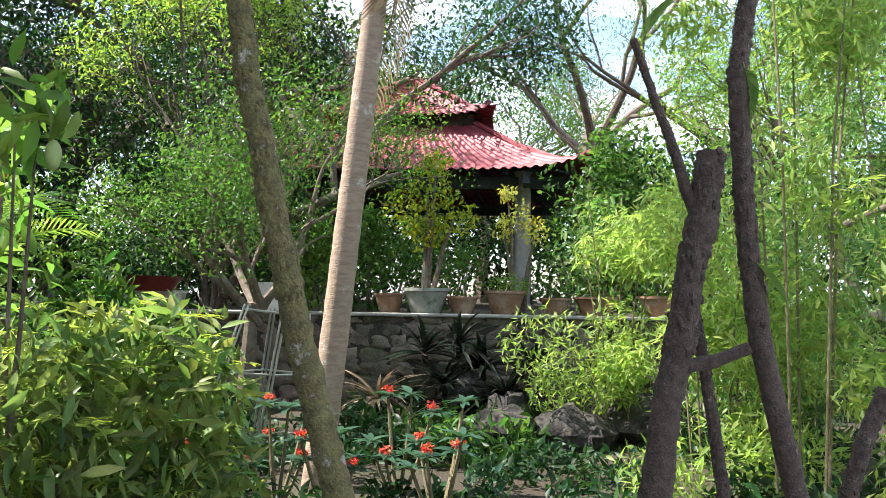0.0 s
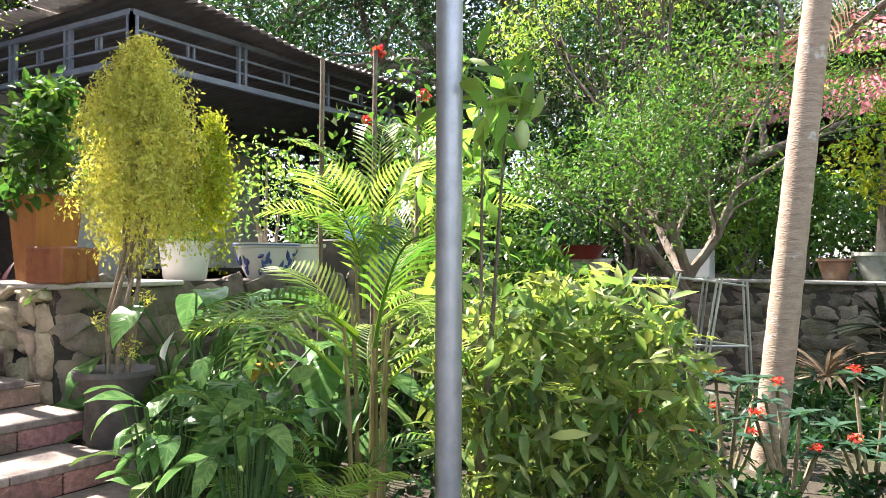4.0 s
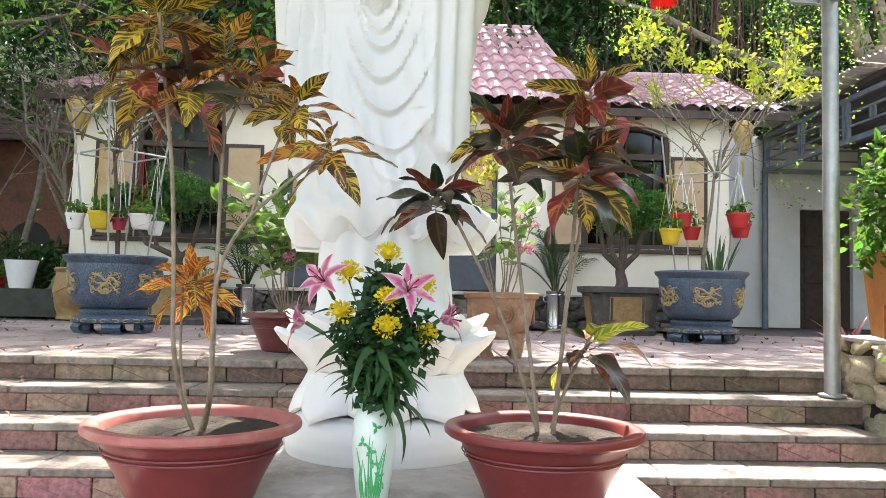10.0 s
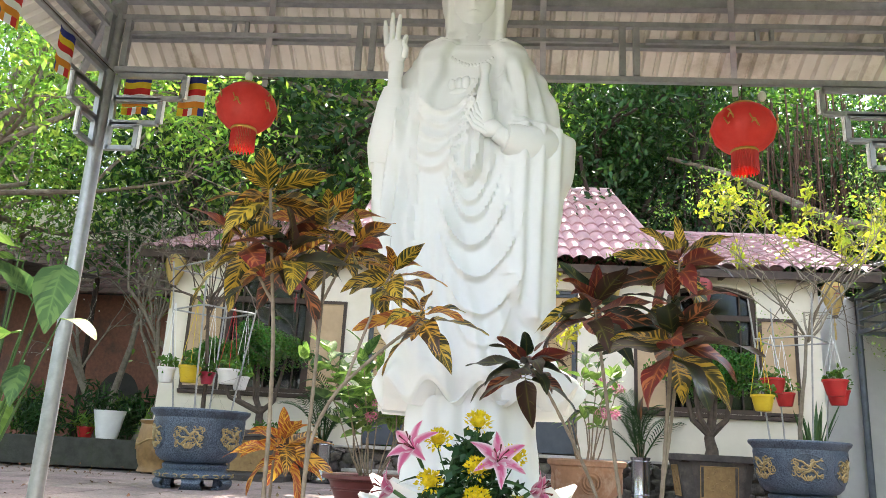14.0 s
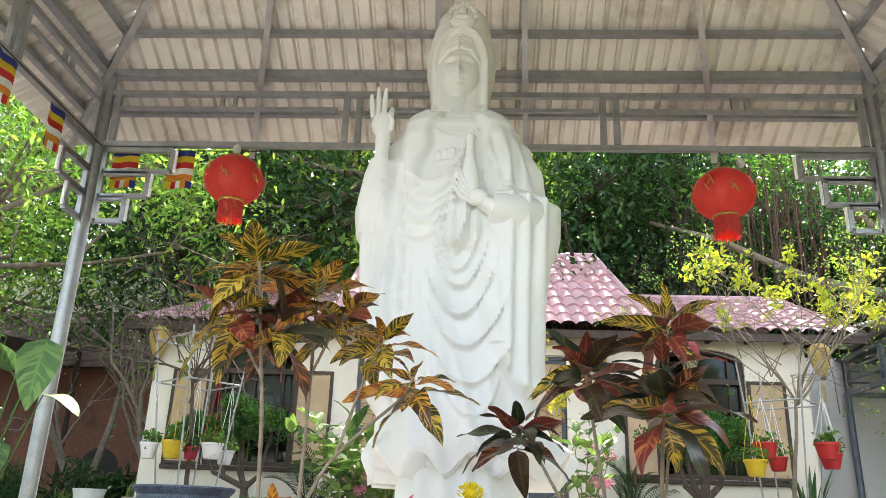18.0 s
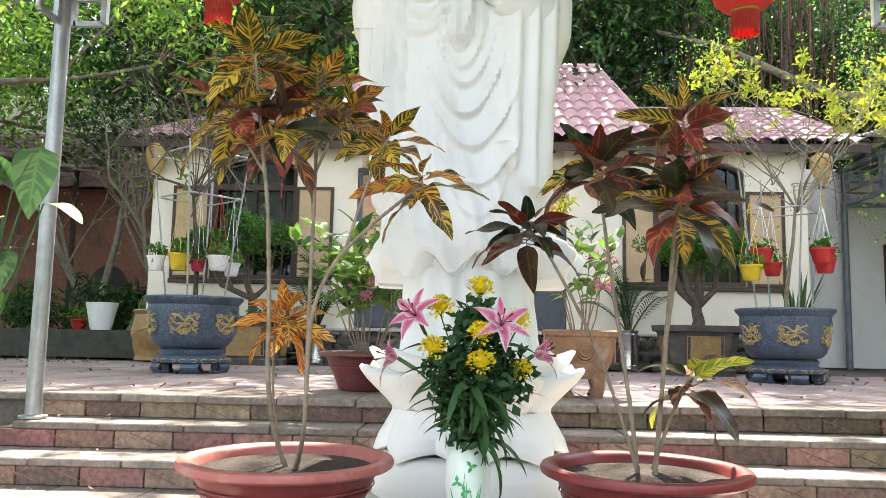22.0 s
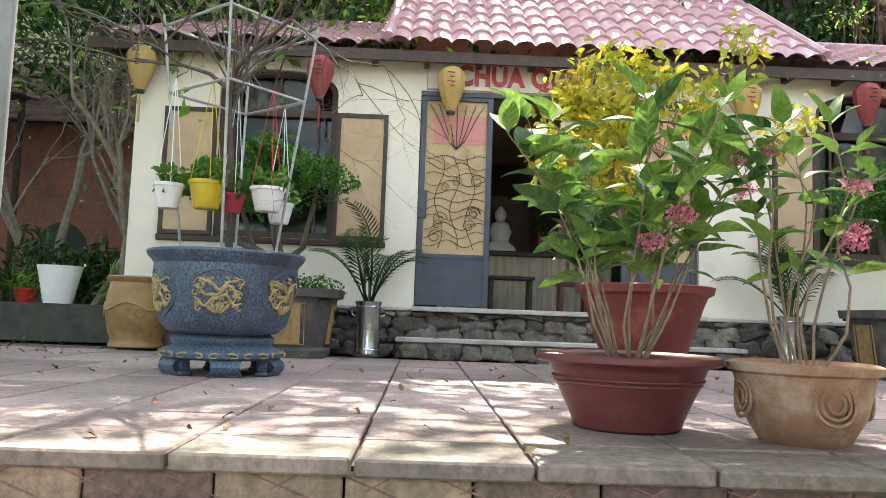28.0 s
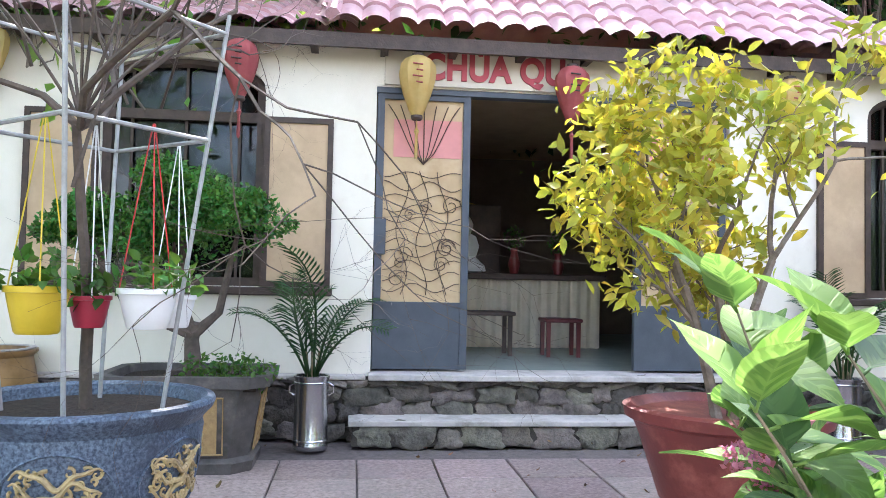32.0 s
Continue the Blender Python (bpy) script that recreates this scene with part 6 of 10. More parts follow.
M_LILY.node_tree.links.new(rp.outputs["Color"], mx.inputs["Fac"])
M_LILY.node_tree.links.new(mx.outputs["Color"], nd["Principled BSDF"].inputs["Base Color"])
PETAL = leaf_geo(0.130, 0.052, 10, -0.25, -1.35, 0.09, belly=0.6).mesh("petal", M_LILY, 180)
M_ANTHER = mat("dark_anther", (0.14, 0.03, 0.02), (0.10, 0.02, 0.02), 9, 0.8, bump=0)
M_BSTEM = mat("green_stem", (0.05, 0.12, 0.03), (0.04, 0.09, 0.025), 9, 0.6, bump=0.1)
M_BLEAF = leafmat("bouquet_leaf", (0.018, 0.060, 0.022), (0.035, 0.095, 0.03), 0.3, 0.2)
for at, yaw, pit, open_ in (((0.06, -0.215, 0.50), -35, 30, 1.0), ((0.09, 0.11, 0.47), 12, 28, 1.0), ((0.05, -0.29, 0.34), -85, 10, 0.8), ((0.04, 0.24, 0.36), 80, 15, 0.45)):
    m = toward(at, yaw, pit)
    li = part("lily", Geo().tube([m @ Vector((-0.08, 0, -0.03)), m @ Vector((0, 0, 0))], 0.008, 6), M_BSTEM, bq, "pink and white lily in bloom")
    for k in range(6):
        part("petal", PETAL, M_LILY, li, m=m @ pose(0, 0, 0, 60 * k, 0, 0) @ pose(0, 0, 0, 0, -8 - 30 * open_, 0) @ Matrix.Scale(1.0 + 0.08 * (k % 2), 4))
    for k in range(5):
        q = m @ pose(0, 0, 0, 72 * k, 0, 0)
        part("stamen", Geo().tube([q @ Vector((0.0, 0, 0)), q @ Vector((0.06, 0, 0.015)), q @ Vector((0.085, 0, 0.03))], [0.0015, 0.0015, 0.004], 5), M_ANTHER, li)
    part("flower_stalk", Geo().tube([(0, 0, 0), (at[0] * 0.3, at[1] * 0.4, at[2] * 0.6), tuple(m @ Vector((-0.08, 0, -0.03)))], 0.004, 5), M_BSTEM, bq)
M_ASTER = leafmat("yellow_petal", (0.72, 0.56, 0.02), (0.78, 0.62, 0.03), 0.1, 0.25, see_col=(1.1, 1.05, 0.8))
for y, z, x in ((0.03, 0.615, 0.06), (-0.125, 0.54, 0.05), (0.035, 0.44, 0.12), (0.035, 0.33, 0.14), (0.175, 0.49, 0.06), (0.19, 0.305, 0.07), (-0.15, 0.38, 0.07)):
    r0 = 0.044 if z > 0.31 else 0.034
    q = []
    for k in range(90):
        a, rr0 = k * 2.4, r0 * (k / 90) ** 0.5
        h0 = 0.030 - 0.030 * (k / 90)
        q.append((x - rr0 * cos(a) * 0.6 + h0 * 0.8, y + rr0 * sin(a), z + rr0 * cos(a) * 0.8 + h0 * 0.6))
    fl = part("aster", Geo().lathe([(0.006, -0.03), (0.012, -0.022), (r0 * 0.45, -0.008), (0.0, 0.0)], 12, (x, y, z)), M_BSTEM, bq, "yellow aster")
    part("flower_disc", Geo().blob((x + 0.008, y, z + 0.006), (r0 * 0.55, r0 * 0.72, r0 * 0.55), 3, 0.05, 14, 9), M_ASTER, fl)
    leaf_cloud("petal_head", q, M_ASTER, (0.016, 0.026), 0.6, 0.3, fl, out=np.array(q) * 0 + (np.array(q) - np.array([x - 0.010, y, z - 0.008])) * 45)
    part("flower_stalk", Geo().tube([(0, 0, -0.02), (x * 0.4, y * 0.4, z * 0.55), (x, y, z - 0.03)], 0.003, 5), M_BSTEM, bq)
q = in_clumps([(0.03, 0.01, 0.18), (0.02, -0.08, 0.28), (0.02, 0.12, 0.28), (0.02, 0.02, 0.40), (0.04, 0.0, 0.10), (0.0, 0.02, 0.50)], [0.14, 0.12, 0.12, 0.12, 0.12, 0.08], 1500, 0.1)
leaf_cloud("foliage", q, M_BLEAF, (0.035, 0.065), 0.6, 0.35, bq, "dark aster leaves")
LILYLEAF = leaf_geo(0.17, 0.024, 7, 0.3, 1.1, belly=0.5).mesh("long_leaf", M_BLEAF, 180)
for k in range(60):
    z = rv.uniform(0.03, 0.36)
    part("long_leaf", LILYLEAF, M_BLEAF, bq, m=toward((0.02, 0.0, z), rv.uniform(-120, 120) if k % 4 else rv.uniform(0, 360), rv.uniform(-35, 35), rv.uniform(-30, 30), rv.uniform(0.8, 1.5)) @ Matrix.Translation((0.05, 0, 0)))

# ---- plants in the great urns ----
M_WHITEMETAL = mat("white_painted_rod", (0.40, 0.40, 0.39), (0.28, 0.28, 0.27), 12, 0.45, 0.2, bump=0.05)
M_ROSE = mat("rose_red_plastic", (0.52, 0.045, 0.085), (0.44, 0.035, 0.07), 6, 0.4, bump=0.05)
M_CORD = {"y": M_YEL, "w": M_WHITE, "r": M_REDP}


def hanging_pot(at, mt, label, top, r=0.115, h=0.15, ribs=0, leaves=M_LEAF_M, cord="w", n=70):
    p = thing("hanging_pot", at, label, "plant pot", "hanging pots")
    shape = (lambda a, z: 1 + 0.025 * sin(ribs * a)) if ribs else None
    part("pot", Geo().lathe([(0.0, 0.0), (r * 0.62, 0.0), (r * 0.68, 0.01), (r * 0.86, h * 0.6), (r * 0.94, h * 0.86), (r * 1.02, h * 0.87), (r * 1.02, h), (r * 0.92, h), (r * 0.88, h * 0.85), (0.0, h * 0.83)], 60 if ribs else 28, (0, 0, 0), shape, cap=False), mt, p)
    for k in range(3):
        a = 2.1 * k + 0.4
        part("cord", Geo().tube([(r * cos(a), r * sin(a), h * 0.95), (0.004 * cos(a), 0.004 * sin(a), top - at[2])], 0.0035, 4), M_CORD[cord], p)
    q = in_clumps([(0, 0, h + 0.04), (0.05, 0.06, h + 0.06), (-0.05, -0.05, h + 0.05)], [0.09, 0.07, 0.07], n)
    leaf_cloud("leaves", q, leaves, (0.045, 0.085), 0.6, 0.5, p, "small green plant")
    return p


def rod_frame(at, label, r0, z0, r1, z1, rings, n=4, ph=0.1):
    f = thing("rod_trellis", at, label, "trellis")

    def ring(k, z):
        a, r = 2 * pi * k / n + ph, r0 + (r1 - r0) * (z - z0) / (z1 - z0)
        return (r * cos(a), r * sin(a), z)
    for k in range(n):
        part("rod", Geo().tube([ring(k, z0), ring(k, z1)], 0.0095, 8), M_WHITEMETAL, f)
    for z in rings:
        for k in range(n):
            part("cross_rod", Geo().tube([ring(k, z), ring(k + 1, z)], 0.0095, 6), M_WHITEMETAL, f)
    return f


rod_frame((-7.45, -3.20, T + 0.72), "white rod trellis standing in the urn", 0.30, 0.0, 0.52, 1.68, (1.14, 1.60))
for at, mt, lab, kw in (((-7.24, -3.31, 2.11), M_YEL, "yellow plastic hanging pot", dict(cord="y", r=0.118, h=0.18)),
                        ((-7.475, -3.20, 2.12), M_ROSE, "rose red plastic hanging pot", dict(r=0.085, h=0.13)),
                        ((-7.38, -2.945, 2.125), M_WHITE, "white ribbed plastic hanging pot", dict(ribs=30, cord="r", r=0.118, h=0.16)),
                        ((-7.20, -3.54, 2.10), M_WHITE, "white plastic hanging pot with trailing vine", dict(r=0.095, h=0.16)),
                        ((-7.85, -2.95, 2.10), M_WHITE, "small white plastic hanging pot", dict(r=0.10, h=0.15))):
    hanging_pot(at, mt, lab, 2.95, **kw)


def bare_tree(at, label, seed, height, rad, leaves=0, mat_leaf=None, spread=0.55, depth=5, tilt=(0, 0), bark=None, first=0.45, sprays=0):
    rr = random.Random(seed)
    t = thing("potted_tree", at, label, "tree")
    tips = []
    g = Geo()
    grow(g, (0, 0, -0.02), (tilt[0], tilt[1], 1), height * first, rad, 0, rr, spread, n=6, wob=0.07)
    top = Vector(g.v[-1])
    for k in range(4):
        a = 1.57 * k + rr.uniform(-0.4, 0.4)
        grow(g, top - Vector((0, 0, 0.03)), (cos(a) * 0.9, sin(a) * 0.9, 0.8), height * 0.26, rad * 0.6, depth, rr, spread, n=4, tips=tips, split=(2, 3), shrink=0.74, wob=0.16)
    # long arching shoots of the spreading crown
    ends = []
    for k in range(26):
        a, z = k * 2.4, rr.uniform(-0.55, 0.75)
        s = (1 - (z / 1.2) ** 2) ** 0.5 * rr.uniform(0.75, 1.05)
        e = Vector((0.75 * s * cos(a), 1.2 * s * sin(a), height * 0.67 + z))
        b0 = Vector(tips[rr.randrange(len(tips))][0]) if k % 3 else top.copy()
        b0 = top.lerp(b0, rr.uniform(0.2, 0.7))
        m0 = b0.lerp(e, 0.55) + Vector((rr.gauss(0, 0.07), rr.gauss(0, 0.07), 0.12))
        g.tube([b0, b0.lerp(m0, 0.5) + Vector((rr.gauss(0, 0.03), rr.gauss(0, 0.03), 0)), m0, m0.lerp(e, 0.6) + Vector((0, rr.gauss(0, 0.03), 0.03)), e], [0.008, 0.006, 0.005, 0.004, 0.003], 5)
        for j in range(4):
            p0 = m0.lerp(e, rr.random())
            w = p0 + Vector((rr.gauss(0, 0.12), rr.gauss(0, 0.16), rr.uniform(0.02, 0.2)))
            g.tube([p0, p0.lerp(w, 0.5) + Vector((0, rr.gauss(0, 0.02), 0.01)), w], [0.004, 0.003, 0.002], 4)
            ends.append(tuple(w))
        ends.append(tuple(e))
    part("bough", g, bark or M_BARK, t)
    if sprays:
        hi = np.array([e for e in ends if e[2] > height * 0.67 - 0.1])
        leaf_cloud("leaf_spray", in_clumps(hi, np.full(len(hi), 0.085), sprays, 0.0), M_SPRAY, (0.055, 0.10), 0.48, 0.4, t, "yellow-green young leaves")
    if leaves:
        c = [p for p, d in tips]
        q = in_clumps(np.array([tuple(p) for p in c]), np.full(len(c), 0.07), leaves, 0.0)
        leaf_cloud("leaves", q, mat_leaf, (0.026, 0.052), 0.5, 0.4, t)
    return t


M_SPRAY = leafmat("young_yellow_leaf", (0.30, 0.37, 0.05), (0.46, 0.49, 0.08), 0.3, 0.4, see_col=(1.5, 1.45, 0.7))
M_BARK_U = mat("urn_tree_bark", (0.12, 0.09, 0.07), (0.065, 0.05, 0.04), 16, 0.9, bump=0.5, fine=40)
bare_tree((-7.48, -3.20, T + 0.74), "bare thin-branched bougainvillea growing in the urn", 4, 3.3, 0.027, 0, M_LEAF_M, 0.72, 6, (0.03, -0.06), M_BARK_U, 0.36)
bare_tree((-7.90, 3.19, T + 0.74), "pale bare-branched bougainvillea with yellow-green tips", 9, 3.3, 0.026, 2000, M_LEAF_L, 0.78, 6, (0.0, 0.02), mat("pale_bark", (0.27, 0.235, 0.18), (0.16, 0.135, 0.10), 16, 0.9, bump=0.4), 0.36, 1150)
rod_frame((-7.90, 3.17, T + 0.72), "white rod trellis standing in the urn", 0.30, 0.0, 0.48, 1.6, (1.15,))
for at, mt, lab, kw in (((-7.70, 2.87, 2.32), M_REDP, "red plastic hanging pot with spider plant", dict(r=0.13, h=0.16)),
                        ((-7.55, 2.70, 2.12), M_YEL, "yellow plastic hanging pot", dict(r=0.12, h=0.17, cord="y")),
                        ((-8.10, 3.13, 2.22), M_REDP, "red plastic hanging pot with spider plant", dict(r=0.11, h=0.15)),
                        ((-7.65, 3.49, 2.32), M_REDP, "red plastic hanging pot with green plant", dict(r=0.13, h=0.17)),
                        ((-7.85, 3.60, 2.24), M_REDP, "red plastic hanging pot behind another", dict(r=0.12, h=0.16))):
    hanging_pot(at, mt, lab, 2.95, **kw)


# ---- square pots with bonsai ----
def square_pot(at, label, sx, sy, h, turn=0):
    p = thing("relief_pot", at, label, "planter", "pots with tan relief panels", turn=turn)
    M_PB = M_POT_DARK
    g = Geo()

    def ring(kx, ky, z, c=0.12):
        x, y, e = sx * kx, sy * ky, c
        return [(x - e, -y, z), (x, -y + e, z), (x, y - e, z), (x - e, y, z), (-x + e, y, z), (-x, y - e, z), (-x, -y + e, z), (-x + e, -y, z)]
    rows = [ring(0.80, 0.80, 0.0), ring(0.82, 0.82, 0.07), ring(0.76, 0.76, 0.10), ring(0.90, 0.90, h * 0.86), ring(1.0, 1.0, h * 0.88), ring(1.02, 1.02, h), ring(0.9, 0.9, h), ring(0.88, 0.88, h * 0.9)]
    vs = [q for r in rows for q in r]
    fs = [(j * 8 + i, j * 8 + (i + 1) % 8, (j + 1) * 8 + (i + 1) % 8, (j + 1) * 8 + i) for j in range(7) for i in range(8)]
    g.add(vs, fs + [tuple(range(56, 64)), tuple(range(7, -1, -1))])
    part("body", g, M_PB, p, sharp=30)
    z0, z1 = h * 0.20, h * 0.78
    for s, dx, dy, w in ((1, 1, 0, sy), (-1, 1, 0, sy), (1, 0, 1, sx), (-1, 0, 1, sx)):
        k0, k1 = 0.785, 0.875
        for nm, inset, o, mt in (("panel", 0.30, 0.004, M_TAN), ("panel_rim", 0.26, 0.0, M_TAN)):
            g = Geo()
            w0 = (w - inset) * 0.92
            if nm == "panel":
                ax, ay = (sx * k0, sx * k1) if dx else (sy * k0, sy * k1)
                def P(t, z, out, ax=ax, ay=ay):
                    d = ax + (ay - ax) * (z - z0) / (z1 - z0) + out
                    return (s * d, t, z) if dx else (t, s * d, z)
                g.add([P(-w0, z0, o + 0.004), P(w0, z0, o + 0.004), P(w0, z1, o + 0.004), P(-w0, z1, o + 0.004)], [(0, 1, 2, 3) if s * (1 if dx else -1) > 0 else (3, 2, 1, 0)])
                rr = random.Random(8)
                for j in range(16):
                    t, z = rr.uniform(-w0 * 0.7, w0 * 0.7), rr.uniform(z0 + 0.05, z1 - 0.05)
                    a = rr.uniform(0, 6.3)
                    g.tube([P(t, z, 0.006), P(t + 0.03 * cos(a), z + 0.03 * sin(a), 0.010), P(t + 0.05 * cos(a + 0.7), z + 0.05 * sin(a + 0.7), 0.006)], [0.004, 0.009, 0.003], 5)
            else:
                g.tube([P(-w0, z0, 0.008), P(w0, z0, 0.008), P(w0, z1, 0.008), P(-w0, z1, 0.008), P(-w0, z0, 0.008)], 0.008, 5)
            part(nm, g, mt, p, "tan relief panel" if nm == "panel" else "", sharp=60)
    part("soil", Geo().box(-sx * 0.86, -sy * 0.86, h * 0.84, sx * 0.86, sy * 0.86, h * 0.92), M_SOIL, p)
    return p


M_POT_DARK = mat("dark_grey_pot", (0.10, 0.09, 0.085), (0.06, 0.055, 0.05), 9, 0.7, bump=0.3, fine=60, stain=(0.20, 0.17, 0.14), stain_scale=3)
M_TAN = mat("tan_relief", (0.38, 0.25, 0.11), (0.28, 0.18, 0.08), 15, 0.7, bump=0.4, fine=60)
square_pot((-9.70, -3.22, T), "dark grey square pot with tan relief panels", 0.42, 0.55, 0.64)
square_pot((-9.30, 2.62, T), "dark grey square pot with tan relief panels", 0.42, 0.50, 0.62)


def bonsai(at, label, seed, clumps, trunk_r, leaves=M_LEAF_D, n=11000, size=(0.03, 0.055)):
    rr = random.Random(seed)
    t = thing("bonsai_tree", at, label, "tree", "clipped bonsai trees")
    g = Geo()
    g.tube([(0, 0, -0.04), (0.02, 0.02, 0.12), (-0.02, 0.0, 0.26), (0, 0.02, 0.38)], [trunk_r * 1.4, trunk_r, trunk_r * 0.85, trunk_r * 0.8], 10)
    for c, r in clumps:
        g.tube([(0, 0.01, 0.30), (c[0] * 0.4, c[1] * 0.6, 0.42 + 0.1 * rr.random()), (c[0] * 0.8, c[1] * 0.9, c[2] - r * 0.4), c], [trunk_r * 0.7, trunk_r * 0.5, trunk_r * 0.35, 0.01], 7)
    part("trunk", g, M_BARK_U, t)
    pads = []
    for c, r in clumps:
        for k in range(9):
            a, e = rr.uniform(0, 6.3), rr.uniform(-0.2, 1.2)
            pads.append(((c[0] + r * 0.8 * cos(a) * cos(e), c[1] + r * 0.9 * sin(a) * cos(e), c[2] + r * 0.6 * sin(e)), r * rr.uniform(0.28, 0.46)))
    clumps = [(c, r * 0.8) for c, r in clumps] + pads
    q = in_clumps([c for c, r in clumps], [(r * 1.15, r * 1.2, r * 0.78) for c, r in clumps], n, 0.6)
    leaf_cloud("crown", q, leaves, size, 0.6, 0.45, t, "dense clipped green crown")
    return t


M_LEAF_B = leafmat("bonsai_leaf", (0.035, 0.115, 0.022), (0.075, 0.19, 0.035), 0.4, 0.28)
bonsai((-9.70, -3.24, T + 0.58), "clipped bonsai with a dense rounded green crown", 3, [((0, -0.48, 1.0), 0.38), ((0.05, -0.08, 1.18), 0.40), ((0, 0.30, 1.04), 0.34), ((-0.05, -0.15, 0.94), 0.40), ((0.1, -0.70, 1.0), 0.28)], 0.06, M_LEAF_B, 14000)
bonsai((-9.30, 2.62, T + 0.56), "clipped bonsai with twisting trunk and green crown", 5, [((0, -0.34, 1.08), 0.36), ((0.05, 0.02, 1.20), 0.36), ((0, 0.36, 1.08), 0.32), ((0, 0.10, 0.92), 0.34), ((0.1, -0.2, 0.9), 0.3)], 0.075, M_LEAF_B)
# low herbs in the first square pot
h = thing("herb_clump", (-9.55, -2.95, T + 0.58), "low green herbs in the square pot", "plant")
leaf_cloud("leaves", in_clumps([(0, 0, 0.08), (0.1, 0.15, 0.05), (0.05, -0.15, 0.06)], [(0.18, 0.2, 0.12)] * 3, 500), M_LEAF_M, (0.03, 0.06), 0.6, 0.5, h)

# ---- steel cans with small palms ----
M_CHROME = mat("brushed_stainless", (0.55, 0.55, 0.56), (0.46, 0.46, 0.47), 20, 0.22, 0.95, bump=0.03, fine=100, stretch=(1, 1, 0.1))


def palm_frond(length, leaflets, width, droop, rise=0.6, ll=0.3, vee=0.35, mt=None):
    """An arching rib with leaflets on both sides, along +x."""
    g, n = Geo(), 12
    pts = []
    for i in range(n + 1):
        t = i / n
        pts.append(Vector((length * t * (1 - 0.12 * t), 0, length * (rise * t - droop * t * t))))
    g.tube(pts, [0.012 * length * (1 - 0.8 * i / n) + 0.001 for i in range(n + 1)], 5)
    for k in range(leaflets):
        t = 0.18 + 0.80 * k / (leaflets - 1)
        i = min(int(t * n), n - 1)
        p = pts[i].lerp(pts[i + 1], t * n - i)
        d = (pts[i + 1] - pts[i]).normalized()
        sz = ll * length * (0.55 + 0.65 * sin(pi * min(1, (t - 0.1) * 1.05)))
        for s in (-1, 1):
            side = Vector((0, s, 0))
            u = (side * 0.85 + d * 0.75 + Vector((0, 0, vee))).normalized()
            w = d * width * 0.5
            m1 = p + u * sz * 0.5 + Vector((0, 0, -0.02 * sz))
            tip = p + (u * 0.92 + Vector((0, 0, -0.28))) * sz
            b = len(g.v)
            g.v += [tuple(p - w * 0.4), tuple(p + w * 0.4), tuple(m1 + w), tuple(m1 - w), tuple(tip)]
            g.f += [(b, b + 1, b + 2, b + 3), (b + 3, b + 2, b + 4)]
    return g


FROND_S = palm_frond(0.85, 20, 0.017, 0.75, 1.15, 0.22, 0.3).mesh("frond", M_LEAF_D, 0)
FROND_L = palm_frond(1.35, 18, 0.034, 0.62, 0.62, 0.30, 0.30)
# one palm leaf in a lit and a shaded colour; fronds take either at random
M_ARECA = leafmat("areca_leaf_lit", (0.15, 0.25, 0.05), (0.27, 0.35, 0.09), 0.25, 0.4)
M_ARECA_SHADE = leafmat("areca_leaf_shade", (0.06, 0.14, 0.025), (0.10, 0.19, 0.035), 0.25, 0.35)
FROND_L1, FROND_L2 = FROND_L.mesh("frond", M_ARECA, 0), FROND_L.mesh("frond", M_ARECA_SHADE, 0)


def steel_can(at, seed):
    c = thing("steel_can_planter", at, "tall stainless steel can used as planter", "planter", "steel cans by the wall")
    part("can", Geo().lathe([(0.125, 0.0), (0.132, 0.01), (0.132, 0.04), (0.128, 0.05), (0.128, 0.52), (0.135, 0.535), (0.138, 0.55), (0.13, 0.555), (0.12, 0.55), (0.12, 0.48), (0, 0.48)], 32, cap=False), M_CHROME, c)
    for z in (0.07, 0.50):
        part("hoop", Geo().lathe([(0.128, z - 0.008), (0.133, z), (0.128, z + 0.008)], 32, cap=False), M_CHROME, c)
    for s in (-1, 1):
        part("handle", Geo().tube([(0.04 * s * 0, s * 0.13, 0.40), (0, s * 0.165, 0.42), (0, s * 0.165, 0.47), (0, s * 0.13, 0.49)], 0.008, 6), M_CHROME, c)
    p = thing("parlour_palm", (at[0], at[1], at[2] + 0.48), "small dark green feather palm in the steel can", "plant", "palms in steel cans")
    rr = random.Random(seed)
    for k in range(11):
        part("frond", FROND_S, M_LEAF_D, p, m=toward((0.02 * cos(k), 0.02 * sin(k), 0.0), k * 137, rr.uniform(5, 60), rr.uniform(-20, 20), rr.uniform(0.9, 1.35)))
    for k in range(6):
        a = k * 1.1
        part("cane", Geo().tube([(0.03 * cos(a), 0.03 * sin(a), -0.02), (0.06 * cos(a), 0.06 * sin(a), 0.25)], 0.008, 6), M_STEM, p)


steel_can((-10.15, -2.43, T), 1)
steel_can((-10.20, 1.93, T), 2)

# ---- ochre jar, white pot, low wall and old house at the side ----
j = thing("ochre_jar", (-10.3, -4.80, T), "ochre glazed jar with a moulded rope band", "jar")
part("body", Geo().lathe([(0.24, 0.0), (0.27, 0.015), (0.26, 0.05), (0.25, 0.08), (0.285, 0.18), (0.315, 0.36), (0.31, 0.50), (0.285, 0.62), (0.28, 0.66), (0.31, 0.69), (0.315, 0.71), (0.27, 0.715), (0.25, 0.64), (0.0, 0.62)], 40, cap=False), M_OCHRE, j)
part("rope_band", Geo().tube([(0.315 * cos(a), 0.315 * sin(a), 0.42 + 0.04 * cos(4 * a)) for a in [2 * pi * i / 48 for i in range(49)]], 0.014, 6), M_TAN, j)
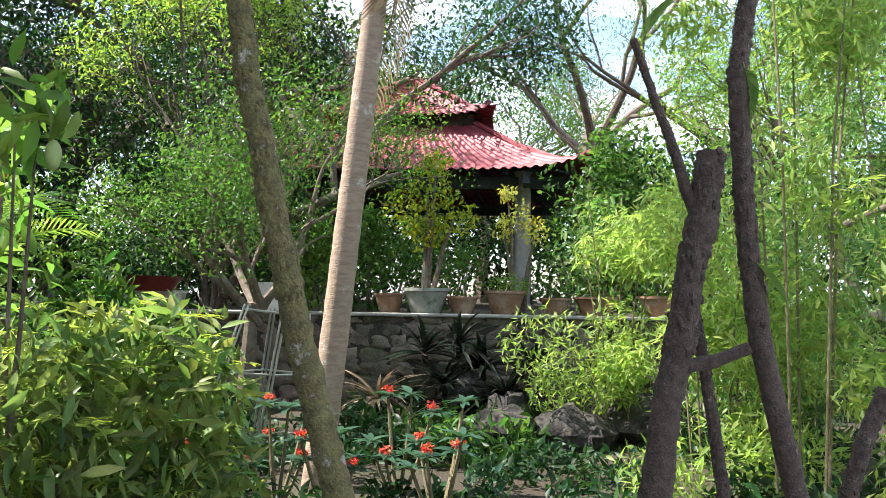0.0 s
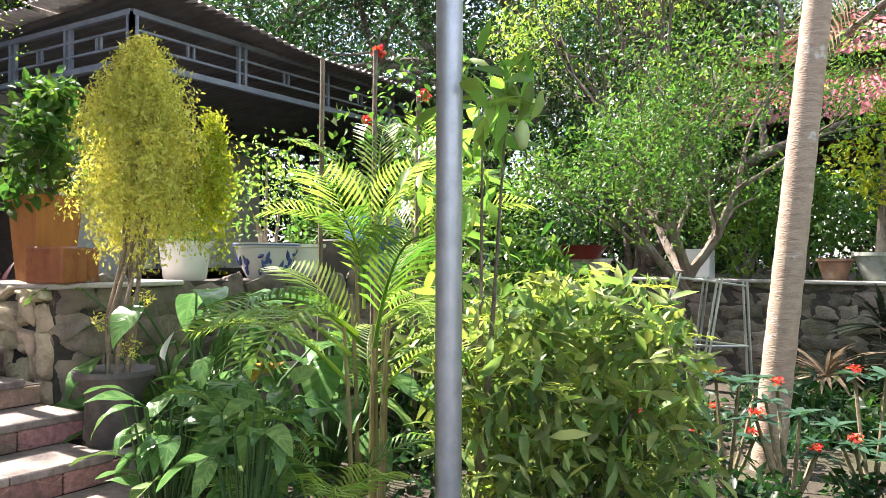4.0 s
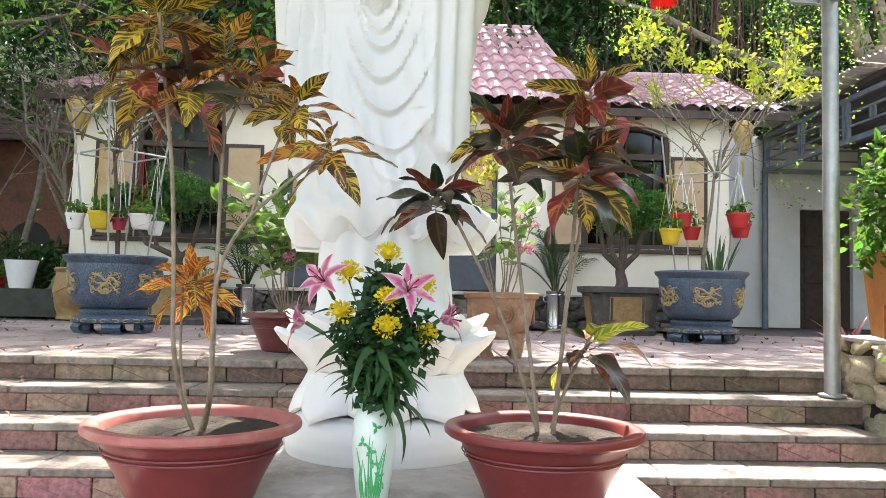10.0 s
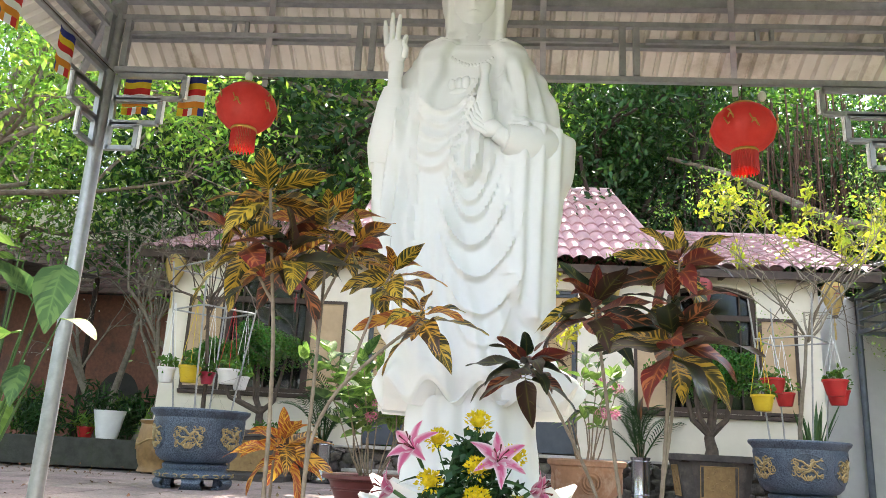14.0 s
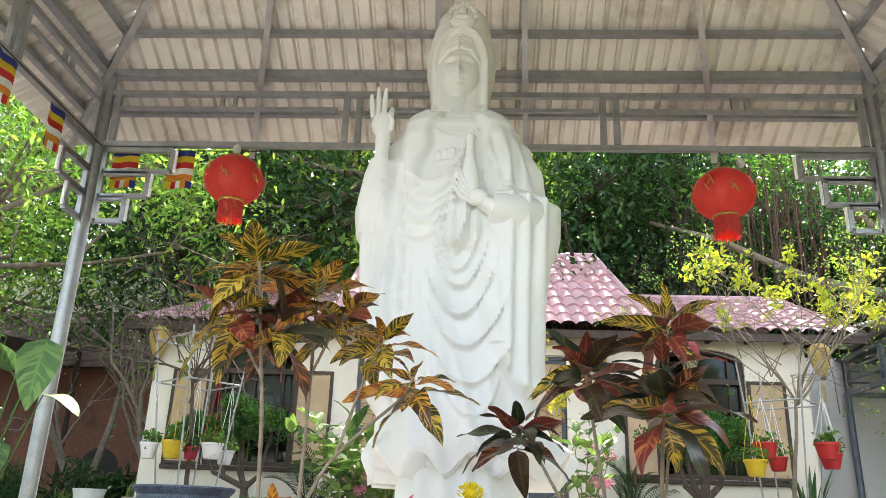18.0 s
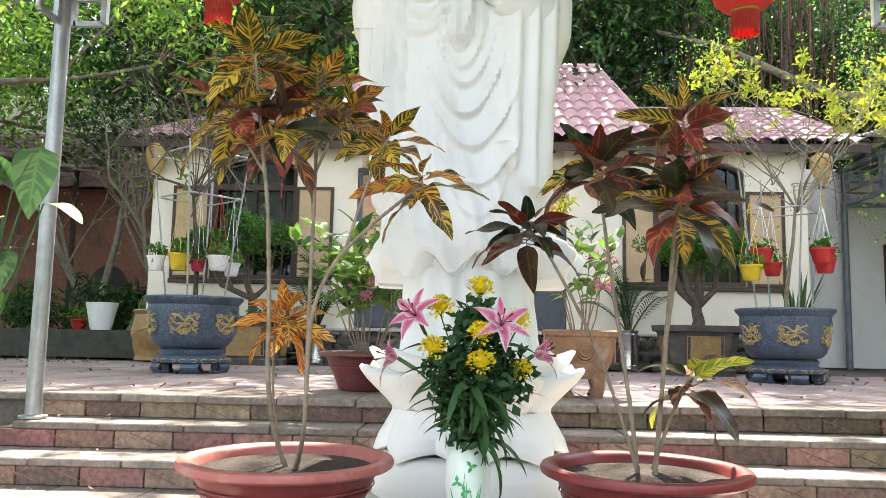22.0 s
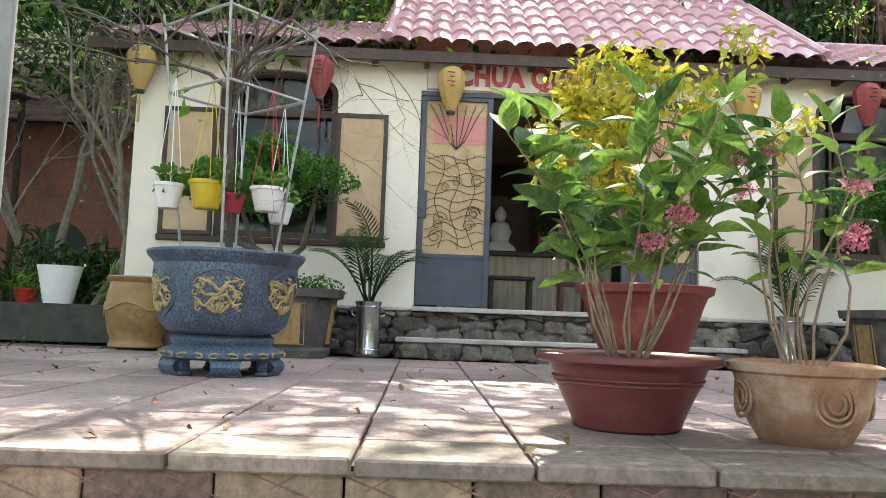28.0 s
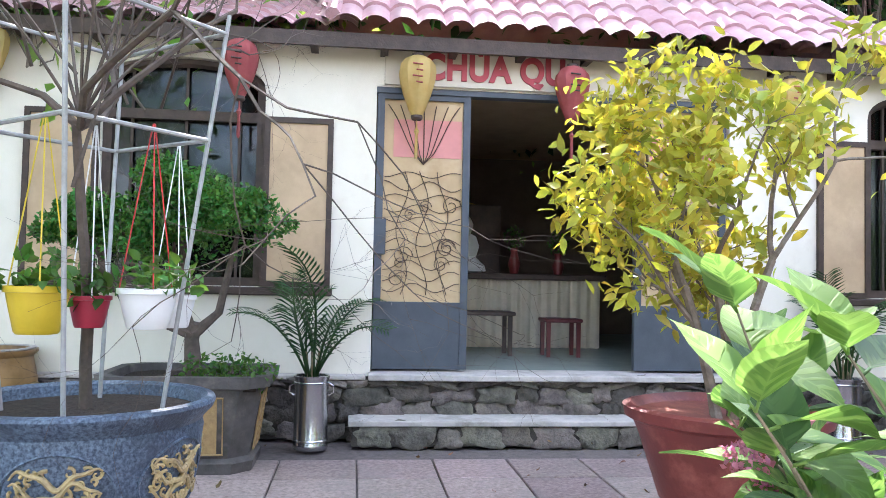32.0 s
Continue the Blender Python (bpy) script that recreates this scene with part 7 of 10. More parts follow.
part("lid_rim", Geo().lathe([(0.30, 0.715), (0.30, 0.725), (0.255, 0.725), (0.255, 0.715)], 40, cap=False), M_CONC, j)
for k in range(4):
    a = pi / 2 * k + 0.4
    part("ring_handle", Geo().tube([(0.318 * cos(a + 0.12 * cos(t)), 0.318 * sin(a + 0.12 * cos(t)), 0.36 + 0.045 * sin(t)) for t in [2 * pi * i / 14 for i in range(15)]], 0.009, 5), M_OCHRE, j)
M_MOSS = mat("mossy_concrete", (0.065, 0.065, 0.055), (0.032, 0.034, 0.026), 5, 0.9, bump=0.5, fine=30, stain=(0.04, 0.055, 0.02), stain_scale=2)
g = Geo().box(-11.15, -9.5, T, -10.9, -5.3, T + 0.42, 0.01)
whole("bed_kerb", g, M_MOSS, "dark mossy concrete kerb of a planting bed", "kerb", kind="structure")
whole("bed_soil", Geo().box(-14.2, -9.5, T, -11.15, -5.2, T + 0.36), M_SOIL, "dark soil of the planting bed", "soil", kind="structure")
w = thing("ribbed_pot", (-11.02, -5.95, T + 0.42), "white plastic pot with horizontal ribs on the kerb", "plant pot")
part("pot", Geo().lathe([(0.15, 0.0)] + [(0.155 + 0.0125 * (k // 2) + (0.012 if k % 2 else 0), 0.03 + 0.031 * k) for k in range(12)] + [(0.235, 0.40), (0.24, 0.42), (0.22, 0.42), (0.20, 0.36), (0.0, 0.35)], 36, cap=False), M_WHITE, w)
M_BRICK = mat("red_brick", (0.32, 0.14, 0.10), (0.22, 0.10, 0.075), 14, 0.9, bump=0.4, fine=40, vary=0.3, stain=(0.10, 0.08, 0.07), stain_scale=2)
M_OLDTILE = mat("weathered_roof_tile", (0.20, 0.11, 0.10), (0.12, 0.08, 0.075), 9, 0.9, bump=0.5, fine=40, vary=0.35, island=True, stain=(0.28, 0.24, 0.21), stain_scale=3)
ho = thing("brick_house", (-15.0, -9.0, T), "old red brick house with a weathered clay tile roof", "house")
part("wall", Geo().box(-3, -4.5, 0, 0, 3.6, 3.5), M_BRICK, ho)
g = Geo()
for r in range(13):
    for c in range(44):
        x0 = 0.55 - 0.24 * r
        y0 = -4.9 + 0.2 * c + (0.1 if r % 2 else 0)
        z0 = 3.3 + 0.145 * r
        dz = R.uniform(-0.012, 0.012)
        g.add([(x0, y0, z0 + 0.02 + dz), (x0, y0 + 0.19, z0 + 0.02 + dz), (x0 - 0.27, y0 + 0.19, z0 + 0.165 + dz), (x0 - 0.27, y0, z0 + 0.165 + dz), (x0, y0, z0 - 0.01 + dz), (x0, y0 + 0.19, z0 - 0.01 + dz)], [(0, 1, 2, 3), (4, 5, 1, 0)])
tr = part("roof_tiles", g, M_OLDTILE, ho, "rows of weathered clay tiles", sharp=0)
tagged(tr, kind="stuff")
part("roof_deck", Geo().add([(0.5, -4.9, 3.26), (0.5, 4.0, 3.26), (-2.7, 4.0, 5.16), (-2.7, -4.9, 5.16)], [(0, 1, 2, 3)]), M_FASCIA, ho, sharp=0)
part("upper_wall", Geo().box(-3.2, -4.5, 4.6, -2.72, 3.8, 6.2), M_WALL, ho)
# flat dark sheets on the solid wall paint the shade of arched openings
for y in (-1.9, 1.2):
    pts = [(0.012, y + 0.45 * cos(pi * i / 12), 1.2 + 0.55 * sin(pi * i / 12)) for i in range(13)] + [(0.012, y - 0.45, 0.5), (0.012, y + 0.45, 0.5)]
    part("arched_opening", Geo().add(pts, [tuple(range(15))]), M_SHADE, ho, "flat dark sheet painted as the shade of an arched opening", sharp=0)
# an open shed lean-to at the side
s = thing("lean_to", (-12.6, -10.2, T), "dark lean-to with corrugated sheet roof", "shelter")
part("roof_sheet", corrugated(-1.6, 1.5, -2.0, 2.3, lambda x, y: 3.55 - 0.12 * (x + 1.6) + 0.0 * y, 22, "y"), M_SHADESHEET, s, sharp=60)
for x in (-1.4, 1.3):
    for y in (-1.8, 2.1):
        part("post", Geo().tube([(x, y, 0), (x, y, 3.55 - 0.12 * (x + 1.6))], 0.05, 8), M_BARK_D, s)


# ---- frangipani and shrubs in the bed ----
M_FRANG = mat("pale_grey_bark", (0.26, 0.225, 0.185), (0.15, 0.13, 0.105), 12, 0.9, bump=0.5, fine=40, stain=(0.16, 0.15, 0.12), stain_scale=5)
def frangipani(at, seed, h, label, lean=(0, 0), leaves=0, white=0):
    rr = random.Random(seed)
    t = thing("frangipani_tree", at, label, "tree", "bare frangipani trees")
    g, tips = Geo(), []
    for k in range(2):
        a = 2.1 * k + rr.uniform(0, 1)
        grow(g, (0.12 * cos(a), 0.12 * sin(a), -0.05), (0.35 * cos(a) + lean[0], 0.35 * sin(a) + lean[1], 1), h * 0.42, 0.075, 4, rr, 0.55, n=5, tips=tips, split=(2, 3), shrink=0.66, wob=0.10)
    part("bough", g, M_FRANG, t)
    c = np.array([tuple(p) for p, d in tips])
    if leaves:
        leaf_cloud("leaves", in_clumps(c, np.full(len(c), 0.16), leaves, 0.1), M_LEAF_L, (0.10, 0.2), 0.35, 0.5, t)
    if white:
        leaf_cloud("blossoms", in_clumps(c, np.full(len(c), 0.10), white, 0.1), M_WHFL, (0.03, 0.05), 0.8, 0.5, t, "small white blossoms")
    return t


frangipani((-11.9, -6.0, T + 0.36), 2, 4.6, "leaning grey frangipani with bare branches", (0.05, 0.45), 24, 50)
frangipani((-12.6, -6.9, T + 0.36), 6, 5.2, "grey frangipani with white blossoms", (0.0, -0.35), 40, 110)
frangipani((-11.8, -5.5, T + 0.36), 8, 3.8, "slender dark frangipani beside the temple wall", (0.0, 0.02), 60, 30)


def clump(name, at, label, category, clumps, n, mt, size, width=0.4, up=0.45, kindly="", group="", hang=0.0, canes=6, cane_h=0.5, cane_r=0.012, cane_mat=None):
    """A shrub of small leaves on a few canes."""
    t = thing(name, at, label, category, group)
    rr = random.Random(int(abs(at[0] * 37 + at[1] * 91)))
    g = Geo()
    for k in range(canes):
        c = clumps[rr.randrange(len(clumps))][0]
        if name != "undergrowth":
            g = Geo()
        g.tube([(c[0] * 0.15 + rr.uniform(-0.05, 0.05), c[1] * 0.15 + rr.uniform(-0.05, 0.05), -0.04), (c[0] * 0.6, c[1] * 0.6, c[2] * 0.6), c], [cane_r * 1.3, cane_r, cane_r * 0.4], 6)
        if name != "undergrowth":
            part("cane", g, cane_mat or M_BARK, t)
    if name == "undergrowth":
        tagged(part("cane_tangle", g, M_BARK, t), kind="stuff")
    q = in_clumps([c for c, r in clumps], [r if hasattr(r, "__len__") else (r, r, r) for c, r in clumps], n, 0.15)
    leaf_cloud("leaves", q, mt, size, width, up, t, hang=hang)
    return t


rb = random.Random(31)
for k in range(9):
    x, y = rb.uniform(-13.4, -11.5), rb.uniform(-8.8, -5.5)
    clump("bed_shrub", (x, y, T + 0.34), "dark green spiky shrub in the planting bed", "shrub", [((rb.uniform(-0.2, 0.2), rb.uniform(-0.2, 0.2), rb.uniform(0.2, 0.7)), rb.uniform(0.2, 0.36)) for _ in range(4)], 420, M_LEAF_D if k % 3 else M_LEAF_M, (0.10, 0.22), 0.22, 0.3, group="shrubs of the side bed")
for x, y, z in ((-11.5, -5.45, T + 0.42), (-11.6, -6.6, T + 0.42)):
    b = thing("red_pot", (x, y, z), "small red plastic pot with spider plant", "plant pot", "small red pots")
    part("pot", Geo().lathe([(0.09, 0), (0.13, 0.14), (0.145, 0.15), (0.14, 0.17), (0.12, 0.16), (0, 0.14)], 24, cap=False), M_REDP, b)
    leaf_cloud("leaves", in_clumps([(0, 0, 0.25)], [(0.22, 0.22, 0.14)], 130), M_LEAF_L, (0.12, 0.24), 0.14, 0.3, b)

# ---- broad-leaved plants at the terrace edge ----
MEDS = [leaf_geo(0.205, 0.092, 7, 0.22, 0.5, 0.04, belly=0.62, stalk=0.02), leaf_geo(0.18, 0.086, 7, 0.3, 0.7, 0.03, belly=0.6, stalk=0.02)]
MED_MESH = [g.mesh("leaf", m, 180) for g in MEDS for m in (M_MED, M_MED_D)]


def broadleaf(at, label, seed, stems, height, reach, per=9, blooms=5, scale=1.0, dark=0.35, group="", up=0.35):
    """Canes with pairs of broad leaves and hanging pink bloom clusters."""
    rr = random.Random(seed)
    t = thing("broadleaf_shrub", at, label, "plant", group)
    for k in range(stems):
        a = 2 * pi * k / stems + rr.uniform(-0.4, 0.4)
        bend = Vector((rr.gauss(0, 0.03), rr.gauss(0, 0.03), 0))
        h = height * rr.uniform(0.7, 1.0)
        q = reach * rr.uniform(0.5, 1.0)
        base = Vector((0.05 * cos(a), 0.05 * sin(a), -0.03))
        pts = [base.lerp(Vector((q * cos(a), q * sin(a), h)), u) + Vector((0, 0, 0.12 * h * sin(pi * u))) + bend * sin(2.4 * pi * u) for u in [i / 6 for i in range(7)]]
        st = part("cane", Geo().tube(pts, [0.0065 - 0.0007 * i for i in range(7)], 6), M_CSTEM, t)
        for j in range(per):
            u = 0.38 + 0.62 * (j // 2 * 2) / per
            i = min(int(u * 6), 5)
            p = pts[i].lerp(pts[i + 1], u * 6 - i)
            yaw = math.degrees(a) + (j // 2) * 90 + (180 if j % 2 else 0) + rr.uniform(-20, 20)
            me = MED_MESH[rr.randrange(2) * 2 + (1 if rr.random() < dark else 0)]
            part("leaf", me, None, t, m=toward(p, yaw, rr.uniform(0, 68), rr.uniform(-25, 25), scale * rr.uniform(0.75, 1.15)))
        for j in range(3):
            me = MED_MESH[rr.randrange(2) * 2]
            part("leaf", me, None, t, m=toward(pts[-1], rr.uniform(0, 360), rr.uniform(35, 75), 0, scale * rr.uniform(0.7, 1.0)))
        if k < blooms:
            i = rr.randrange(3, 6)
            p = pts[i] + Vector((0.06 * cos(a), 0.06 * sin(a), 0.02))
            c = in_clumps([tuple(p)], [(0.045, 0.055, 0.04)], 130, 0.2)
            leaf_cloud("bloom", c, M_PINK, (0.012, 0.022), 0.7, 0.2, t, "cluster of small pink blooms")
    return t


broadleaf((-5.40, -1.05, T + 0.26), "broad-leaved shrub with pink bloom clusters", 12, 14, 1.02, 0.62, 13, 10, 1.08, 0.25, "broad-leaved shrubs on the terrace")
# carved terracotta pots
def carved_pot(at, r, h, label, legs):
    p = thing("terracotta_pot", at, label, "planter", "terracotta pots")
    z = 0.14 if legs else 0.0
    part("body", Geo().lathe([(r * 0.55, z), (r * 0.62, z + 0.02), (r * 0.80, z + h * 0.35), (r * 0.90, z + h * 0.75), (r * 0.93, z + h * 0.85), (r, z + h * 0.88), (r * 1.02, z + h * 0.97), (r * 0.94, z + h), (r * 0.86, z + h * 0.9), (0.0, z + h * 0.88)], 44, cap=False), M_TERRA, p)
    if legs:
        for k in range(4):
            a = pi / 2 * k + 0.75
            part("leg", Geo().tube([(r * 0.5 * cos(a), r * 0.5 * sin(a), 0.0), (r * 0.6 * cos(a), r * 0.6 * sin(a), 0.06), (r * 0.55 * cos(a), r * 0.55 * sin(a), 0.18)], [0.05, 0.04, 0.065], 8), M_TERRA, p)
    for k in range(4):
        a = pi / 2 * k
        g = Geo()
        for i in range(3):
            rr = 0.075 - 0.022 * i
            g.tube([((r * 0.885) * cos(a + rr / r * 1.1 * cos(t)), (r * 0.885) * sin(a + rr / r * 1.1 * cos(t)), z + h * 0.55 + rr * sin(t)) for t in [2 * pi * j / 16 for j in range(17)]], 0.007, 5)
        part("medallion", g, M_TERRA, p, "round carved medallion")
    return p


carved_pot((-5.25, 0.60, T), 0.29, 0.36, "weathered terracotta pot on four carved legs", True)
carved_pot((-5.15, -0.45, T), 0.27, 0.30, "low terracotta pot with carved medallions", False)
broadleaf((-5.25, 0.60, T + 0.44), "light green broad-leaved shrub with pink blooms", 15, 9, 0.85, 0.34, 8, 4, 0.8, 0.2, "broad-leaved shrubs on the terrace")
broadleaf((-5.15, -0.45, T + 0.26), "broad-leaved shrub with slender canes", 17, 8, 1.1, 0.34, 8, 3, 0.75, 0.3, "broad-leaved shrubs on the terrace")

# large red pot on legs with the yellow-leaved tree
rp_ = thing("red_square_pot", (-7.85, -0.28, T), "large brick red pot standing on legs", "planter")
g = Geo()
prof = [(0.30, 0.22), (0.32, 0.24), (0.42, 0.55), (0.45, 0.62), (0.49, 0.64), (0.50, 0.69), (0.46, 0.70), (0.42, 0.66), (0.0, 0.64)]
g.lathe(prof, 40, cap=False)
part("body", g, mat("brick_red_glaze", (0.19, 0.04, 0.035), (0.14, 0.03, 0.028), 5, 0.45, bump=0.1, fine=40, stain=(0.36, 0.12, 0.09), stain_scale=3), rp_)
for k in range(4):
    a = pi / 2 * k + pi / 4
    part("leg", Geo().box(-0.07, -0.09, 0, 0.05, 0.09, 0.26, 0.012, pose(0.24 * cos(a), 0.24 * sin(a), 0, 0, 0, math.degrees(a))), M_MAROON, rp_)
M_LEAF_YT = leafmat("golden_green_leaf", (0.26, 0.29, 0.05), (0.56, 0.49, 0.075), 0.35, 0.4, see_col=(1.5, 1.45, 0.7))
yt = thing("yellow_leaved_tree", (-7.85, -0.28, T + 0.62), "small tree with yellow-green leaves in the red pot", "tree")
g, tips = Geo(), []
rr = random.Random(44)
for k in range(4):
    a = 1.57 * k + 0.5
    grow(g, (0.05 * cos(a), 0.05 * sin(a), -0.03), (0.16 * cos(a), 0.16 * sin(a), 1), 0.86, 0.03, 4, rr, 0.72, n=5, tips=tips, split=(2, 3), shrink=0.60, wob=0.10)
part("bough", g, M_BARK, yt)
c = np.array([tuple(p) for p, d in tips])
leaf_cloud("leaves", in_clumps(c, np.full(len(c), 0.16), 3300, 0.0), M_LEAF_YT, (0.06, 0.12), 0.42, 0.4, yt)

# snake plant, cordyline
sp = thing("snake_plant_pot", (-9.6, 4.0, T), "ochre pot of upright snake plant leaves", "plant")
part("pot", Geo().lathe([(0.15, 0), (0.2, 0.1), (0.22, 0.5), (0.2, 0.62), (0.22, 0.65), (0.19, 0.65), (0, 0.6)], 28, cap=False), M_OCHRE, sp)
BL = leaf_geo(0.75, 0.06, 8, 0.5, 0.12, 0.02, belly=0.5).mesh("blade", M_MED_D, 180)
for k in range(12):
    part("blade", BL, None, sp, m=toward((0.06 * cos(k * 2.4), 0.06 * sin(k * 2.4), 0.6), k * 137, R.uniform(68, 86), R.uniform(-40, 40), R.uniform(0.7, 1.1)))
M_CORD_R = pattern_leaf("maroon_blade", (0.10, 0.02, 0.03), (0.22, 0.04, 0.06), (0.15, 0.03, 0.035), 2, 0.25)
co = thing("cordyline", (-4.62, 3.3, 1.28), "maroon strap-leaved cordyline by the stone pillar", "plant")
BLR = leaf_geo(0.42, 0.045, 7, 0.4, 0.7, 0.02, belly=0.5).mesh("blade", M_CORD_R, 180)
for k in range(22):
    part("blade", BLR, None, co, m=toward((-0.15, -0.25 + 0.02 * (k % 3), -0.2), k * 137, R.uniform(15, 80), 0, R.uniform(0.7, 1.1)))
# plant beside the post whose leaves reach over the steps
bp_ = thing("wayside_plant", (-4.0, -3.36, 0.6), "tall broad-leaved plant beside the steel post", "plant")
rr = random.Random(77)
BIGM = leaf_geo(0.34, 0.19, 8, 0.2, 0.6, 0.03, belly=0.6, stalk=0.04)
BM1, BM2 = BIGM.mesh("leaf", M_MED, 180), BIGM.mesh("leaf", M_MED_D, 180)
for x, y, z, yaw, pit, sc in ((0.40, 0.62, 1.98, 12, -66, 1.3), (0.42, 0.44, 1.52, -60, -20, 1.25), (0.24, 0.26, 1.98, -55, 5, 1.0), (0.30, 0.42, 1.36, 10, -55, 0.8), (0.30, 0.60, 1.62, 70, -8, 0.9), (0.10, 0.28, 1.75, -30, 45, 1.1),
                              (0.20, 0.20, 1.35, -20, -50, 1.0), (0.0, 0.12, 1.15, 30, -45, 1.0), (0.12, 0.06, 1.60, -60, -30, 1.0), (0.25, 0.15, 0.95, 10, -45, 0.9), (-0.1, 0.0, 2.15, -80, 20, 1.0), (0.05, -0.12, 1.9, -40, -25, 1.1)):
    part("cane", Geo().tube([(0.1 * x, 0.0, -0.05), (x * 0.5, y * 0.4, z * 0.5), (x, y, z)], [0.014, 0.010, 0.005], 6), M_BSTEM, bp_)
    part("leaf", BM1 if rr.random() < 0.5 else BM2, None, bp_, m=toward((x, y, z), yaw, pit, rr.uniform(-20, 20), sc))

# ---- bed right of the steps ----
pl = thing("wooden_planter", (-4.30, 3.17, 1.298), "tapered square planter of orange varnished wood", "planter")
g = Geo()
a, b, h = 0.125, 0.168, 0.575
g.add([(-a, -a, 0), (a, -a, 0), (a, a, 0), (-a, a, 0), (-b, -b, h), (b, -b, h), (b, b, h), (-b, b, h), (-b + 0.02, -b + 0.02, h), (b - 0.02, -b + 0.02, h), (b - 0.02, b - 0.02, h), (-b + 0.02, b - 0.02, h), (-b + 0.03, -b + 0.03, h - 0.06), (b - 0.03, -b + 0.03, h - 0.06), (b - 0.03, b - 0.03, h - 0.06), (-b + 0.03, b - 0.03, h - 0.06)],
      [(0, 3, 2, 1), (0, 1, 5, 4), (1, 2, 6, 5), (2, 3, 7, 6), (3, 0, 4, 7)] + [(4 + i, 4 + (i + 1) % 4, 8 + (i + 1) % 4, 8 + i) for i in range(4)] + [(8 + i, 8 + (i + 1) % 4, 12 + (i + 1) % 4, 12 + i) for i in range(4)] + [(12, 13, 14, 15)])
part("body", g, M_WOOD, pl, sharp=30)
clump("planter_shrub", (-4.30, 3.17, 1.82), "dense green shrub in the wooden planter", "shrub", [((0, -0.1, 0.15), 0.26), ((0.05, 0.15, 0.35), 0.28), ((0, 0, 0.6), 0.26), ((0.1, -0.15, 0.42), 0.22), ((-0.1, 0.1, 0.75), 0.2)], 900, M_LEAF_M, (0.07, 0.13), 0.5)
M_WOOD_R = mat("red_heartwood", (0.27, 0.085, 0.035), (0.17, 0.05, 0.022), 3, 0.42, bump=0.2, fine=30, stretch=(6, 6, 1), stain=(0.36, 0.15, 0.06), stain_scale=2)
bk = thing("wooden_block", (-3.93, 3.07, 1.298), "squat block of red varnished wood with a crack", "block", turn=18)
part("block", Geo().box(-0.14, -0.17, 0, 0.14, 0.06, 0.23, 0.012), M_WOOD_R, bk)
part("split_piece", Geo().box(-0.14, 0.065, 0, 0.14, 0.17, 0.225, 0.012), M_WOOD_R, bk)

# golden weeping shrub in a grey pot
gp = thing("grey_pot", (-3.18, 2.92, 0.40), "round grey stone pot", "planter")
part("pot", Geo().lathe([(0.13, 0), (0.16, 0.05), (0.15, 0.28), (0.20, 0.36), (0.225, 0.40), (0.22, 0.43), (0.18, 0.42), (0, 0.40)], 32, cap=False), M_POT_DARK, gp)
part("stand", Geo().lathe([(0.2, -0.40), (0.2, -0.02), (0.16, 0.0)], 24), M_CONC, gp)
gt = thing("golden_weeping_tree", (-3.16, 2.93, 0.80), "small weeping tree with bright golden foliage", "tree")
rr = random.Random(51)
for k in range(7):
    a = k * 0.9
    part("stem", Geo().tube([(0.06 * cos(a), 0.06 * sin(a), -0.04), (0.03 + 0.08 * cos(a + 0.3), 0.08 * sin(a + 0.3), 0.32), (0.10 + 0.05 * cos(a + 0.9), 0.02 + 0.05 * sin(a + 0.9), 0.70), (0.16 + 0.11 * cos(a), 0.03 + 0.11 * sin(a), 1.15), (0.16 + 0.05 * cos(a), 0.02 + 0.05 * sin(a), 1.62)], [0.014, 0.012, 0.011, 0.009, 0.004], 6), M_CSTEM, gt)
part("stem", Geo().tube([(0.10, 0.04, 0.55), (0.22, 0.16, 0.95), (0.34, 0.31, 1.28), (0.38, 0.35, 1.42)], [0.011, 0.010, 0.008, 0.004], 6), M_CSTEM, gt)


def weeping(n, centre, table, seed):
    """Points along drooping sprays round an upright axis; the table holds height and reach."""
    q = random.Random(seed)
    pts, lo, hi = [], table[0][0], table[-1][0]
    for k in range(n):
        z = lo + (hi - lo) * (k + 0.5) / n
        a, fall = k * 2.39996 + q.uniform(-0.3, 0.3), q.uniform(0.12, 0.36)
        reach = curve_at(table, z)[0] * q.uniform(0.55, 1.15) * (0.86 + 0.30 * sin(3 * a + 13 * z))
        m = 125
        for i in range(m):
            t = (i + q.random()) / m
            r = reach * min(1.0, 0.25 + 1.25 * t)
            zz = z + 0.06 * sin(pi * min(1, t * 1.6)) - fall * max(0.0, t - 0.35) / 0.65
            w = 0.012 + 0.026 * t
            pts.append((centre[0] + r * cos(a) + q.gauss(0, w), centre[1] + r * sin(a) + q.gauss(0, w), zz + q.gauss(0, 0.02)))
    return pts


leaf_cloud("foliage", weeping(240, (0.16, 0.02), [(0.90, 0.20), (1.0, 0.28), (1.15, 0.34), (1.32, 0.34), (1.48, 0.32), (1.64, 0.28), (1.76, 0.21), (1.84, 0.10)], 5), M_GOLDLEAF, (0.020, 0.040), 0.38, 0.25, gt, "fine golden drooping foliage", hang=0.9)
leaf_cloud("foliage", weeping(34, (0.38, 0.35), [(0.90, 0.07), (1.12, 0.14), (1.32, 0.14), (1.46, 0.06)], 6), M_LEAF_Y, (0.020, 0.040), 0.38, 0.25, gt, "fine golden drooping foliage", hang=0.9)
leaf_cloud("foliage", weeping(14, (0.20, 0.26), [(0.95, 0.07), (1.1, 0.11), (1.3, 0.08)], 7), M_GOLDLEAF, (0.020, 0.038), 0.38, 0.25, gt, "fine golden drooping foliage", hang=0.9)
